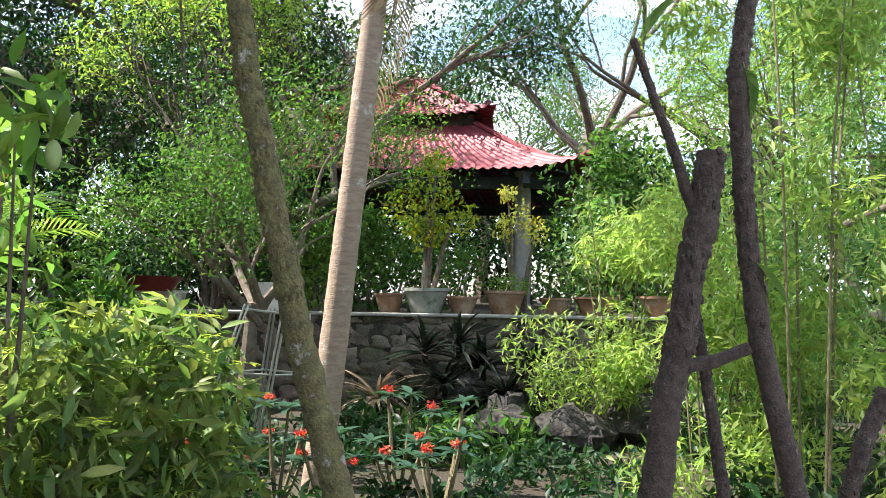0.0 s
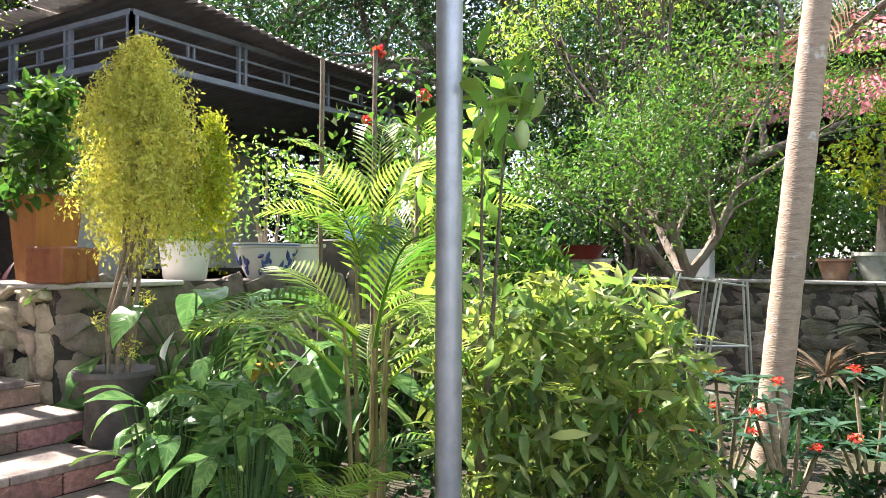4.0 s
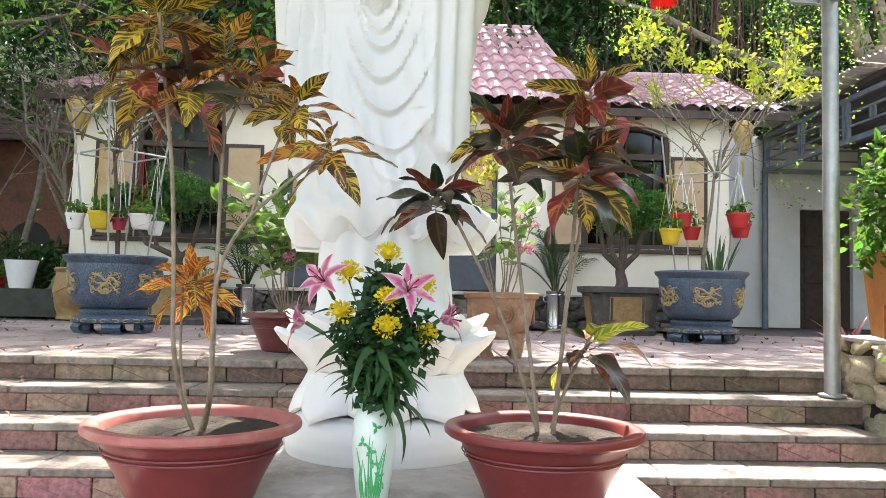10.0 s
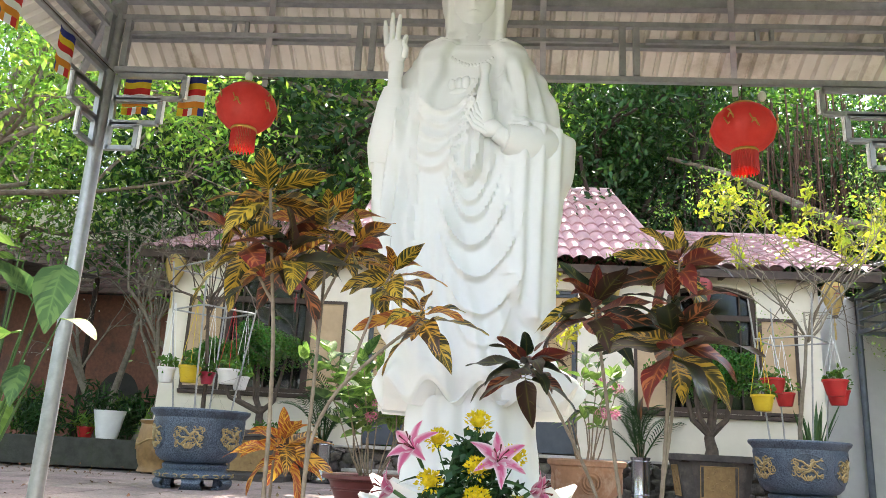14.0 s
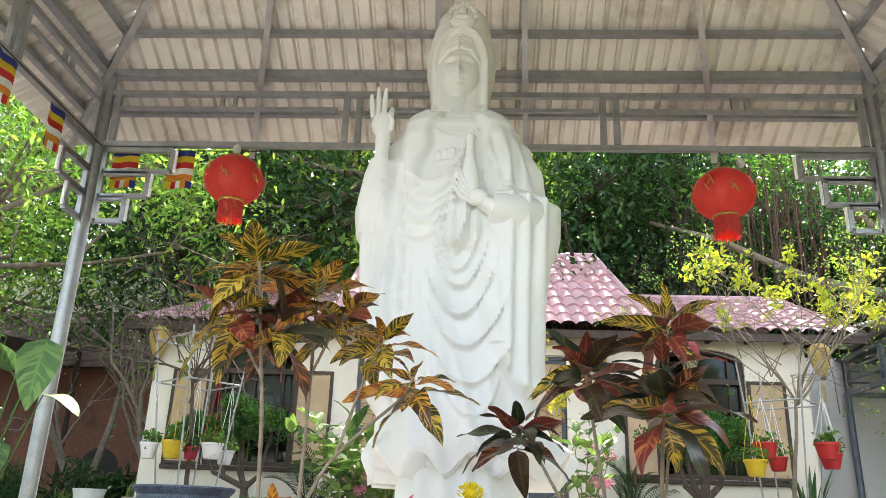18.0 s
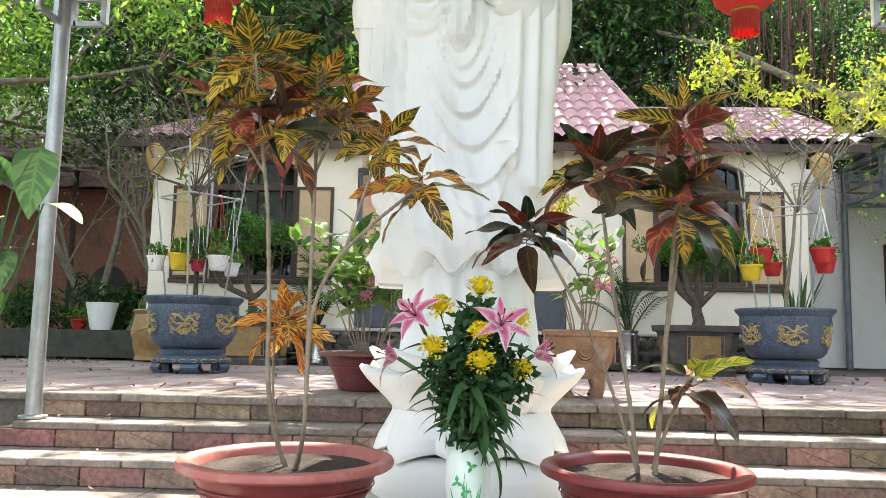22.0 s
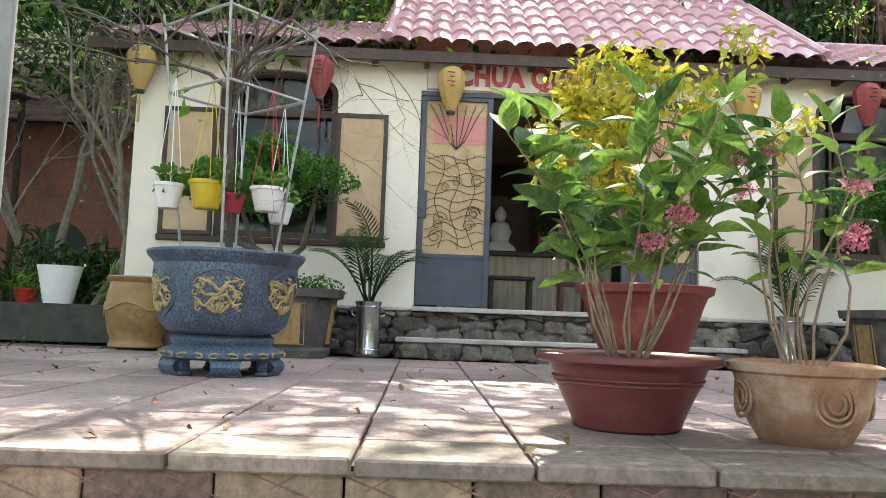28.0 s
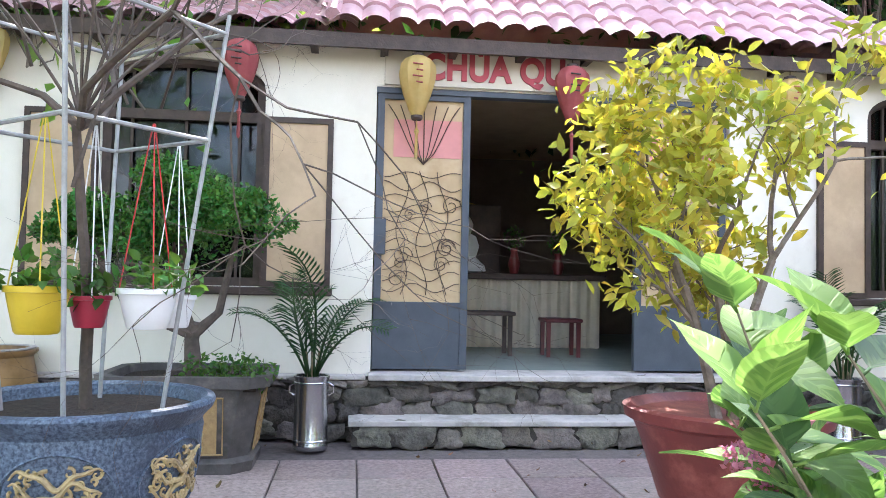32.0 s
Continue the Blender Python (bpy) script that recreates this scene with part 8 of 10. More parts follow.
for c in ((0.05, 0.12, 0.42), (-0.05, -0.05, 0.3), (0.1, 0.0, 0.15)):
    leaf_cloud("low_sprig", in_clumps([c], [0.065], 90), M_GOLDLEAF, (0.02, 0.04), 0.35, 0.3, gt)

# large glossy leaves in the bed
BIG = leaf_geo(0.42, 0.26, 8, 0.15, 0.8, 0.05, belly=0.75, stalk=0.05)
BIG_M = [BIG.mesh("leaf", M_BIGLEAF, 180), BIG.mesh("leaf", M_MED, 180)]
M_YELLEAF = pattern_leaf("withered_leaf", (0.45, 0.25, 0.03), (0.55, 0.34, 0.05), (0.5, 0.22, 0.03), 6, 0.3)
BIG_Y = BIG.mesh("leaf", M_YELLEAF, 180)


def bigleaf(at, label, seed, n, spread, h, scale=1.0, meshes=None):
    rr = random.Random(seed)
    t = thing("philodendron", at, label, "plant", "large-leaved plants")
    for k in range(n):
        a, r = k * 2.4 + rr.uniform(-0.3, 0.3), spread * (k / n) ** 0.5
        p = Vector((r * cos(a), r * sin(a), h * rr.uniform(0.35, 1.0)))
        part("stalk", Geo().tube([(0.03 * cos(a), 0.03 * sin(a), 0), (p.x * 0.6, p.y * 0.6, p.z * 0.8), tuple(p)], [0.012, 0.010, 0.007], 5), M_BSTEM, t)
        me = BIG_Y if (k == 7) else (meshes or BIG_M)[0 if rr.random() < 0.7 else 1]
        part("leaf", me, None, t, m=toward(p, math.degrees(a) + rr.uniform(-35, 35), rr.uniform(-45, 15), rr.uniform(-25, 25), scale * rr.uniform(0.65, 1.1)))
    return t


bigleaf((-3.25, 3.55, 0.0), "large glossy dark green leaves against the stone wall", 5, 34, 0.7, 1.3)
bigleaf((-2.75, 4.3, 0.0), "large glossy leaves climbing the stone wall", 8, 28, 0.75, 0.95)
bigleaf((-2.62, 3.30, 0.0), "large glossy leaves reaching over the low plants", 12, 20, 0.5, 1.0, 0.75)
PEACE = leaf_geo(0.30, 0.115, 8, 0.25, 0.9, 0.06, belly=0.55, stalk=0.05)
PM = [PEACE.mesh("leaf", M_BIGLEAF, 180), PEACE.mesh("leaf", M_MED, 180)]
for k, (x, y) in enumerate(((-2.35, 2.62), (-2.0, 2.95), (-2.55, 3.15), (-1.75, 2.55))):
    rr = random.Random(90 + k)
    t = thing("peace_lily", (x, y, 0.0), "clump of glossy arching dark green leaves", "plant", "peace lilies in the bed")
    for j in range(44):
        a, h = j * 2.4, rr.uniform(0.15, 0.80)
        q = Vector((0.22 * cos(a) * rr.random(), 0.22 * sin(a) * rr.random(), h))
        part("stalk", Geo().tube([(0, 0, 0), tuple(q)], 0.006, 4), M_BSTEM, t)
        part("leaf", PM[0 if rr.random() < 0.65 else 1], None, t, m=toward(q, math.degrees(a) + rr.uniform(-20, 20), rr.uniform(-30, 40), rr.uniform(-35, 35), rr.uniform(0.55, 0.95)))
    if k < 2:
        part("spathe", leaf_geo(0.16, 0.09, 6, 0.4, 0.3, belly=0.6).mesh("spathe", M_WHFL, 180), None, t, "cream spathe", m=toward((0.05, -0.05, 0.98), 30, 80, 0, 0.9))


def areca(at, label, seed, n, h, scale, group="areca palms", lift=(5, 70)):
    rr = random.Random(seed)
    t = thing("areca_palm", at, label, "palm", group)
    for k in range(max(3, n // 4)):
        a = k * 2.0
        part("cane", Geo().tube([(0.08 * cos(a), 0.08 * sin(a), -0.05), (0.10 * cos(a), 0.10 * sin(a), h * 0.6), (0.13 * cos(a), 0.13 * sin(a), h)], [0.016, 0.013, 0.009], 8), mat_cane, t)
    for k in range(n):
        a = k * 137.5
        z = h * (0.55 + 0.5 * rr.random())
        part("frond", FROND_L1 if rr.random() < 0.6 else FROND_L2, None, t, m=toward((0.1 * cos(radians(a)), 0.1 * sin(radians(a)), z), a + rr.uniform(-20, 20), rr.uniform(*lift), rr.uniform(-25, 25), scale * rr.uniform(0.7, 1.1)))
    return t


mat_cane = mat("palm_cane", (0.30, 0.26, 0.10), (0.20, 0.15, 0.08), 10, 0.6, bump=0.2, fine=30, stain=(0.26, 0.17, 0.10), stain_scale=6)
areca((-1.80, 3.48, 0.0), "areca palm with sunlit yellow-green fronds", 3, 8, 1.1, 0.74, lift=(-10, 48))
areca((-2.55, 4.5, 0.0), "tall areca palm with arching fronds", 4, 12, 1.75, 0.8)
areca((-2.05, 3.85, 0.0), "areca palm with fine arching fronds", 7, 7, 1.25, 0.74, lift=(0, 60))
areca((-1.55, 2.75, 0.0), "young areca palm low in the bed", 9, 6, 0.35, 0.5, lift=(-5, 45))
areca((-3.3, 6.3, 0.6), "areca palm against the stone wall", 13, 12, 1.3, 0.9)

# pots on the bed wall
M_CHINA = mat("blue_white_china", (0.62, 0.63, 0.62), (0.56, 0.58, 0.58), 4, 0.25, bump=0.02)
M_COBALT = mat("cobalt_paint", (0.035, 0.06, 0.22), (0.06, 0.10, 0.30), 12, 0.3, bump=0.02)


def china_pot(at, r, h, label, seed):
    rr = random.Random(seed)
    p = thing("china_pot", at, label, "planter", "blue and white pots")
    part("pot", Geo().lathe([(r * 0.55, 0), (r * 0.6, 0.02), (r * 0.82, h * 0.45), (r * 0.92, h * 0.85), (r, h * 0.90), (r, h), (r * 0.92, h), (r * 0.86, h * 0.9), (0, h * 0.88)], 40, cap=False), M_CHINA, p)

    def on(a, z):
        k = curve_at([(0, 0.60), (0.45, 0.83), (0.85, 0.925)], z / h)[0] * r + 0.003
        return (k * cos(a), k * sin(a), z)
    for k in range(7):
        a0 = k * 0.9
        for j in range(6):
            g = Geo()
            a, z = a0 + rr.uniform(-0.3, 0.3), rr.uniform(0.2, 0.7) * h
            g.tube([on(a + 0.14 * q * cos(j), min(max(z + 0.06 * q * sin(j * 2), 0.1 * h), 0.8 * h)) for q in (0, 0.5, 1, 1.5)], [0.008, 0.018, 0.014, 0.003], 5)
            part("painted_motif", g, M_COBALT, p)
    g = Geo().lathe([(r * 1.003, h * 0.92), (r * 1.004, h * 0.96)], 40, cap=False)
    part("rim_band", g, M_COBALT, p)
    return p


china_pot((-4.05, 4.98, 1.285), 0.28, 0.30, "blue and white china pot on the stone wall", 2)
clump("rose_bush", (-4.05, 4.98, 1.55), "sparse rose bush with pale leaves", "shrub", [((0, -0.2, 0.35), 0.3), ((0.05, 0.2, 0.5), 0.3), ((0, 0, 0.75), 0.28)], 420, M_LEAF_L, (0.04, 0.07), 0.5)
for x, y in ((-4.08, 4.15), (-4.12, 5.5)):
    p = thing("white_tub", (x, y, 1.285), "white plastic tub with a small plant", "plant pot", "white tubs")
    part("tub", Geo().lathe([(0.14, 0), (0.16, 0.02), (0.19, 0.26), (0.215, 0.27), (0.215, 0.30), (0.18, 0.30), (0, 0.27)], 32, cap=False), M_WHITE, p)
    leaf_cloud("leaves", in_clumps([(0, 0, 0.42), (0.05, 0.1, 0.6)], [0.18, 0.16], 260), M_LEAF_M, (0.05, 0.10), 0.5, 0.5, p)
p = thing("blue_barrel", (-4.15, 6.6, 1.285), "blue plastic drum lying among the plants", "drum")
part("drum", Geo().lathe([(0.26, 0), (0.29, 0.03), (0.29, 0.25), (0.30, 0.27), (0.29, 0.29), (0.29, 0.55), (0.26, 0.6), (0, 0.6)], 32, cap=False), mat("blue_plastic", (0.05, 0.10, 0.32), (0.04, 0.08, 0.26), 6, 0.45, bump=0.05), p)
p = thing("dark_planter", (-4.15, 6.05, 1.285), "dark grey square planter on the wall", "planter")
part("box", Geo().box(-0.2, -0.2, 0, 0.2, 0.2, 0.35, 0.012), M_POT_DARK, p)
# rose canes tied to stakes
rs = thing("climbing_rose", (-2.75, 4.75, 0.0), "tall rose canes on stakes with red blooms", "shrub")
for k, (x, y, h) in enumerate(((0, 0, 3.0), (0.15, 0.35, 2.7), (-0.25, -0.3, 2.9), (0.3, 0.7, 2.6))):
    part("stake", Geo().tube([(x, y, -0.05), (x + 0.03, y, h)], 0.018, 6), M_BARK, rs)
q = in_clumps([(0, 0, 2.4), (0.1, 0.3, 2.7), (0.15, 0.5, 2.2), (-0.2, -0.3, 2.2), (0.3, 0.7, 2.5), (0.1, 0.2, 1.8)], [(0.3, 0.35, 0.35)] * 6, 380, 0.1)
leaf_cloud("leaves", q, M_LEAF_M, (0.05, 0.09), 0.5, 0.5, rs)
for x, y, z in ((0.03, 0.05, 3.0), (0.2, 0.4, 2.72), (0.3, 0.72, 2.3), (-0.1, 0.1, 2.5)):
    leaf_cloud("rose_bloom", in_clumps([(x, y, z)], [0.035], 60), M_REDFL, (0.03, 0.05), 0.9, 0.2, rs, "small red rose")

# leafy bushes beside the front post and behind it
M_LANCE = leafmat("lance_leaf", (0.09, 0.18, 0.06), (0.19, 0.29, 0.09), 0.45, 0.36)


def leafy_bush(at, label, seed, clumps, n, size=(0.12, 0.20), mt=None, tufts=0, width=0.3):
    t = clump("leafy_bush", at, label, "shrub", clumps, n, mt or M_LANCE, size, width, 0.5, group="leafy garden bushes", hang=0.25, canes=14, cane_r=0.010)
    if tufts:
        rr = random.Random(seed)
        for k in range(tufts):
            c, r = clumps[rr.randrange(len(clumps))]
            p = np.array(c) + (np.array([rr.uniform(-1, 1) for _ in range(3)])) * r * 0.9
            d = np.array([[cos(a) * 1.2, sin(a) * 1.2, 0.2] for a in [2 * pi * i / 9 for i in range(9)]])
            leaf_cloud("leaf_tuft", np.repeat(p[None], 9, 0), M_LEAF_YG, (0.06, 0.11), 0.2, 0.8, t, "star-shaped tuft of pale leaves", out=d * 4)
    return t


M_LEAF_YG = leafmat("pale_tuft_leaf", (0.26, 0.32, 0.05), (0.36, 0.40, 0.07), 0.2, 0.4)
M_BUSH = leafmat("olive_lance_leaf", (0.085, 0.150, 0.050), (0.27, 0.32, 0.10), 0.45, 0.34)
leafy_bush((-0.92, 4.0, -0.06), "broad sunlit bush of lance-shaped leaves", 1, [((-0.15, -0.4, 1.0), 0.36), ((0.0, -0.1, 1.14), 0.36), ((0.3, 0.2, 1.12), 0.36), ((0.45, 0.0, 0.85), 0.36), ((-0.1, -0.4, 0.62), 0.42), ((-0.2, 0, 0.5), 0.36), ((0.45, 0.1, 0.5), 0.36), ((0.1, -0.2, 0.3), 0.4)], 2300, (0.10, 0.21), M_BUSH, 110, 0.27)
leafy_bush((-1.95, 5.1, 0.0), "green bush below the stone wall", 2, [((0, 0, 0.5), 0.5), ((0.3, 0.4, 0.9), 0.45), ((-0.5, 0.2, 0.8), 0.5), ((0.6, 0, 0.5), 0.4)], 1700, (0.10, 0.18), M_BUSH)
leafy_bush((-2.5, 6.3, 0.0), "green bush below the stone wall", 3, [((0, 0, 0.5), 0.5), ((0.3, 0.4, 0.9), 0.5), ((-0.5, 0.2, 0.9), 0.5), ((0.6, 0.5, 1.0), 0.4), ((0, 0.6, 1.3), 0.4)], 2000, (0.12, 0.22), M_LEAF_M)
# tall shrub with a hanging fruit over the bed
lt = leafy_bush((-1.35, 3.9, 0.0), "tall leafy shrub with a pale hanging fruit", 4, [((0.66, -0.95, 2.14), 0.16), ((0.35, -0.6, 2.2), 0.22), ((0.0, -0.3, 1.9), 0.25), ((-0.2, 0.1, 1.5), 0.3)], 150, (0.14, 0.22), M_LEAF_L, 0, 0.3)
part("fruit", Geo().blob((0.75, -1.0, 1.95), (0.030, 0.030, 0.058), 2, 0.03, 14, 10), mat("pale_green_fruit", (0.30, 0.40, 0.14), (0.36, 0.46, 0.18), 4, 0.5, bump=0.05), lt, "pale green hanging fruit")

# ladder frame, palm trunk
M_ALU = mat("aluminium", (0.60, 0.60, 0.60), (0.5, 0.5, 0.5), 8, 0.35, 0.8, bump=0.05)
la = thing("step_frame", (-0.90, 7.2, 0.0), "grey metal frame of tapering paired rods", "frame")
LEGS = (((-0.65, -0.20, -0.03), (-0.24, -0.05, 1.34)), ((-0.08, -0.15, -0.03), (0.10, 0.0, 1.30)), ((0.30, 0.35, -0.03), (0.25, 0.30, 1.26)), ((-0.30, 0.50, -0.03), (-0.10, 0.35, 1.30)))
for a, b in LEGS:
    for o in (-0.018, 0.018):
        part("rod", Geo().tube([(a[0] + o, a[1], a[2]), (b[0] + o, b[1], b[2])], 0.011, 8), M_ALU, la)
for t in (0.10, 0.55, 0.97):
    for k in range(4):
        p, q = [Vector(e[0]).lerp(Vector(e[1]), t) for e in (LEGS[k], LEGS[(k + 1) % 4])]
        part("cross_rod", Geo().tube([p, q], 0.010, 6), M_ALU, la)
M_PALM = mat("ringed_palm_bark", (0.40, 0.31, 0.23), (0.27, 0.20, 0.15), 9, 0.85, bump=0.6, fine=30, stain=(0.50, 0.48, 0.42), stain_scale=7, stain_lo=0.58, stain_hi=0.66, dist=0.01, stretch=(1, 1, 4))
pt = thing("coconut_palm", (-0.21, 5.95, 0.0), "leaning ringed palm trunk with dry fronds above", "palm")
P0, n = [], 46
for i in range(n):
    z = -0.1 + i * 0.135
    P0.append((0.105 * z, -0.03 * z, z))
part("trunk", Geo().tube(P0, [0.112 - 0.0009 * i + (0.004 if i % 2 else 0.0) for i in range(n)], 18), M_PALM, pt)
M_DRY = leafmat("dry_frond", (0.30, 0.24, 0.15), (0.22, 0.17, 0.10), 0.3, 0.25, see_col=(1, 1, 1))
DRY = palm_frond(1.6, 34, 0.03, 1.0, 0.2, 0.28, -0.2)
DRYM, TOPM = DRY.mesh("dry_frond", M_DRY, 0), palm_frond(3.0, 44, 0.05, 0.7, 0.6, 0.26, 0.3).mesh("frond", M_LEAF_M, 0)
top = Vector(P0[-1])
for k in range(7):
    part("dry_frond", DRYM, None, pt, m=toward(top - Vector((0, 0, 0.3)), k * 51, -55 + 6 * (k % 3), 0, 1.0))
part("dry_frond", DRYM, None, pt, "dry brown frond hanging down", m=toward((0.55, -0.2, 4.35), -60, -70, 0, 0.8))
for k in range(12):
    part("frond", TOPM, None, pt, m=toward(top, k * 137, 20 + 10 * (k % 4), 0, 1.0))

# spiny flowering plants below the palm
M_ROCK = mat("dark_garden_rock", (0.060, 0.054, 0.050), (0.028, 0.025, 0.024), 7, 0.85, bump=0.8, fine=25, stain=(0.14, 0.13, 0.10), stain_scale=5, dist=0.03)
M_LEAF_T = leafmat("thorn_plant_leaf", (0.022, 0.064, 0.034), (0.042, 0.10, 0.046), 0.3, 0.25)
THORN_LEAF = leaf_geo(0.13, 0.046, 6, 0.2, 0.5, belly=0.62, stalk=0.01).mesh("leaf", M_LEAF_T, 180)
for k, (x, y) in enumerate(((0.05, 5.15), (-0.35, 5.35), (0.45, 5.5), (-0.75, 5.1), (0.75, 5.0))):
    rr = random.Random(200 + k)
    t = thing("crown_of_thorns", (x, y, 0.0), "spiny plant with leaf rosettes and small red flowers", "plant", "crown of thorns plants")
    for j in range(6):
        a, h, r = j * 1.05, rr.uniform(0.3, 0.75), rr.uniform(0.1, 0.3)
        tip = Vector((r * cos(a), r * sin(a), h))
        part("stem", Geo().tube([(0, 0, -0.03), (tip.x * 0.6, tip.y * 0.6, h * 0.5), tuple(tip)], [0.016, 0.013, 0.010], 6), M_STEM, t)
        for i in range(11):
            part("leaf", THORN_LEAF, None, t, m=toward(tip, i * 32.7 + rr.uniform(-10, 10), rr.uniform(0, 30), rr.uniform(-20, 20), rr.uniform(0.75, 1.2)))
        if j % 2 == 0:
            leaf_cloud("flower_head", in_clumps([tuple(tip + Vector((0, 0, 0.05)))], [(0.045, 0.045, 0.02)], 40), M_REDFL, (0.018, 0.03), 0.9, 0.7, t, "small red flowers")

# ---- foot of the retaining wall: rocks and dark straps ----
rr = random.Random(61)
for k in range(30):
    x, y = rr.uniform(0.7, 3.6), rr.uniform(7.4, 9.5)
    s = rr.uniform(0.16, 0.38) * (0.8 + 0.12 * (9.6 - y))
    whole("boulder", Geo().blob((0, 0, 0), (s * rr.uniform(0.9, 1.4), s, s * rr.uniform(0.7, 1.0)), k + 40, 0.22, 16, 11), M_ROCK, "rough dark boulder at the foot of the wall", "rock", "boulders below the wall", m=pose(x, y, s * 0.5 + 0.4 * max(0, (y - 8.6)), 0, 0, rr.uniform(0, 360)))
STRAP = leaf_geo(0.62, 0.052, 7, 0.35, 0.9, 0.0, belly=0.5)
M_STRAP = mat("dark_strap_leaf", (0.014, 0.022, 0.016), (0.03, 0.045, 0.026), 6, 0.35, bump=0, see=0.15)
STRAPM, DRYSTRAP = STRAP.mesh("strap_leaf", M_STRAP, 180), STRAP.mesh("strap_leaf", M_DRY, 180)
for k, (x, y, z) in enumerate(((0.75, 9.35, 0.85), (0.35, 9.35, 0.75), (1.05, 9.3, 0.6), (0.6, 9.2, 0.4), (1.6, 9.3, 0.55), (1.3, 9.0, 0.3), (0.2, 8.9, 0.2), (-0.1, 8.6, 0.3), (0.15, 8.3, 0.0))):
    t = thing("strap_leaf_plant", (x, y, z), "dark strap-leaved plant growing on the wall" if k < 7 else "withered strap-leaved plant by the wall", "plant", "strap-leaved plants")
    part("crown", Geo().tube([(0, 0.2, -0.15), (0, 0.02, 0.0)], 0.04, 6), M_BARK_D, t)
    for j in range(34):
        part("strap_leaf", STRAPM if k < 7 else DRYSTRAP, None, t, m=toward((0, 0, 0), -90 + rr.uniform(-105, 105), rr.uniform(5, 75), rr.uniform(-20, 20), rr.uniform(0.7, 1.15)))
leafy_bush((1.3, 7.2, 0.0), "green leafy plants below the wall", 8, [((0, 0, 0.15), 0.3), ((-0.5, -0.3, 0.15), 0.3), ((-0.9, 0.2, 0.12), 0.3)], 500, (0.10, 0.2), M_LEAF_M)
leafy_bush((0.3, 6.9, 0.0), "green leafy plants below the wall", 9, [((0, 0, 0.15), 0.3), ((-0.4, 0.3, 0.2), 0.3), ((0.4, 0.4, 0.12), 0.3)], 500, (0.10, 0.18), M_LEAF_D)

# low green cover on the ground below the wall
gc = thing("ground_cover", (0, 0, 0.0), "low dark green plants covering the ground", "plants", kind="stuff")
cl = [((rr.uniform(-3.4, 4.5), rr.uniform(4.6, 9.4), rr.uniform(0.02, 0.22)), rr.uniform(0.15, 0.3)) for _ in range(150)]
leaf_cloud("leaves", in_clumps([c for c, r in cl], [(r, r, r * 0.6) for c, r in cl], 13000, 0.0), M_LEAF_D, (0.06, 0.14), 0.4, 0.3, gc)
cl = [((rr.uniform(-3.4, 3.5), rr.uniform(2.9, 9.0), rr.uniform(0.02, 0.15)), rr.uniform(0.12, 0.22)) for _ in range(90)]
leaf_cloud("leaves", in_clumps([c for c, r in cl], [(r, r, r * 0.6) for c, r in cl], 4500, 0.0), M_LEAF_T, (0.05, 0.12), 0.4, 0.3, gc)

# bamboo-like bright thicket
M_BAMBOO = leafmat("bamboo_leaf", (0.18, 0.26, 0.075), (0.29, 0.37, 0.12), 0.3, 0.5)
for k, (x, y) in enumerate(((2.9, 6.6), (3.6, 7.6), (3.1, 5.3), (4.4, 6.4), (2.4, 8.1), (4.6, 8.6), (3.9, 4.6))):
    rr = random.Random(300 + k)
    cl = []
    for j in range(15):
        z = rr.uniform(0.2, 2.3 if k in (0, 1, 4) else 4.6)
        cl.append(((rr.gauss(0, 0.35), rr.gauss(0, 0.35), z), rr.uniform(0.25, 0.45)))
    t = thing("bamboo_clump", (x, y, 0.0), "bright green thicket of slender bamboo", "bamboo", "bamboo thicket")
    top = 2.6 if k in (0, 1, 4) else 4.8
    for j in range(5):
        a = j * 1.3
        part("culm", Geo().tube([(0.15 * cos(a), 0.15 * sin(a), -0.05), (0.25 * cos(a), 0.25 * sin(a), top * 0.5), (0.5 * cos(a), 0.5 * sin(a), top)], [0.010, 0.008, 0.004], 6), M_STEM, t)
    leaf_cloud("leaves", in_clumps([c for c, r in cl], [(r, r, r * 0.9) for c, r in cl], 5200, 0.1), M_LANCE if k % 2 else M_BAMBOO, (0.07, 0.14), 0.24, 0.5, t, hang=0.4)

# ---- pots along the wall ----
M_GREYPOT = mat("grey_white_pot", (0.40, 0.41, 0.38), (0.28, 0.30, 0.26), 6, 0.7, bump=0.3, stain=(0.12, 0.15, 0.09), stain_scale=5)


def wall_pot(x, r, h, mt, label, y=9.95):
    p = thing("wall_top_pot", (x, y, 1.22), label, "planter", "pots along the wall")
    part("pot", Geo().lathe([(r * 0.6, 0), (r * 0.64, 0.02), (r * 0.82, h * 0.6), (r * 0.9, h * 0.85), (r, h * 0.88), (r, h), (r * 0.9, h), (r * 0.85, h * 0.9), (0, h * 0.86)], 28, cap=False), mt, p)


for x, r, h, mt, lab in ((0.32, 0.31, 0.32, M_GREYPOT, "weathered grey bonsai pot on the wall"), (0.78, 0.21, 0.22, M_TERRA, "brown pot on the wall"), (1.32, 0.27, 0.30, M_TERRA, "terracotta pot of herbs on the wall"), (1.95, 0.20, 0.22, M_TERRA, "small brown pot on the wall"), (2.45, 0.28, 0.24, M_TERRA, "red-brown shallow pot on the wall"), (-0.15, 0.2, 0.25, M_TERRA, "brown pot on the wall"), (-2.95, 0.18, 0.24, M_WHITE, "white pot on the wall"), (3.2, 0.24, 0.26, M_TERRA, "brown pot on the wall")):
    wall_pot(x, r, h, mt, lab)
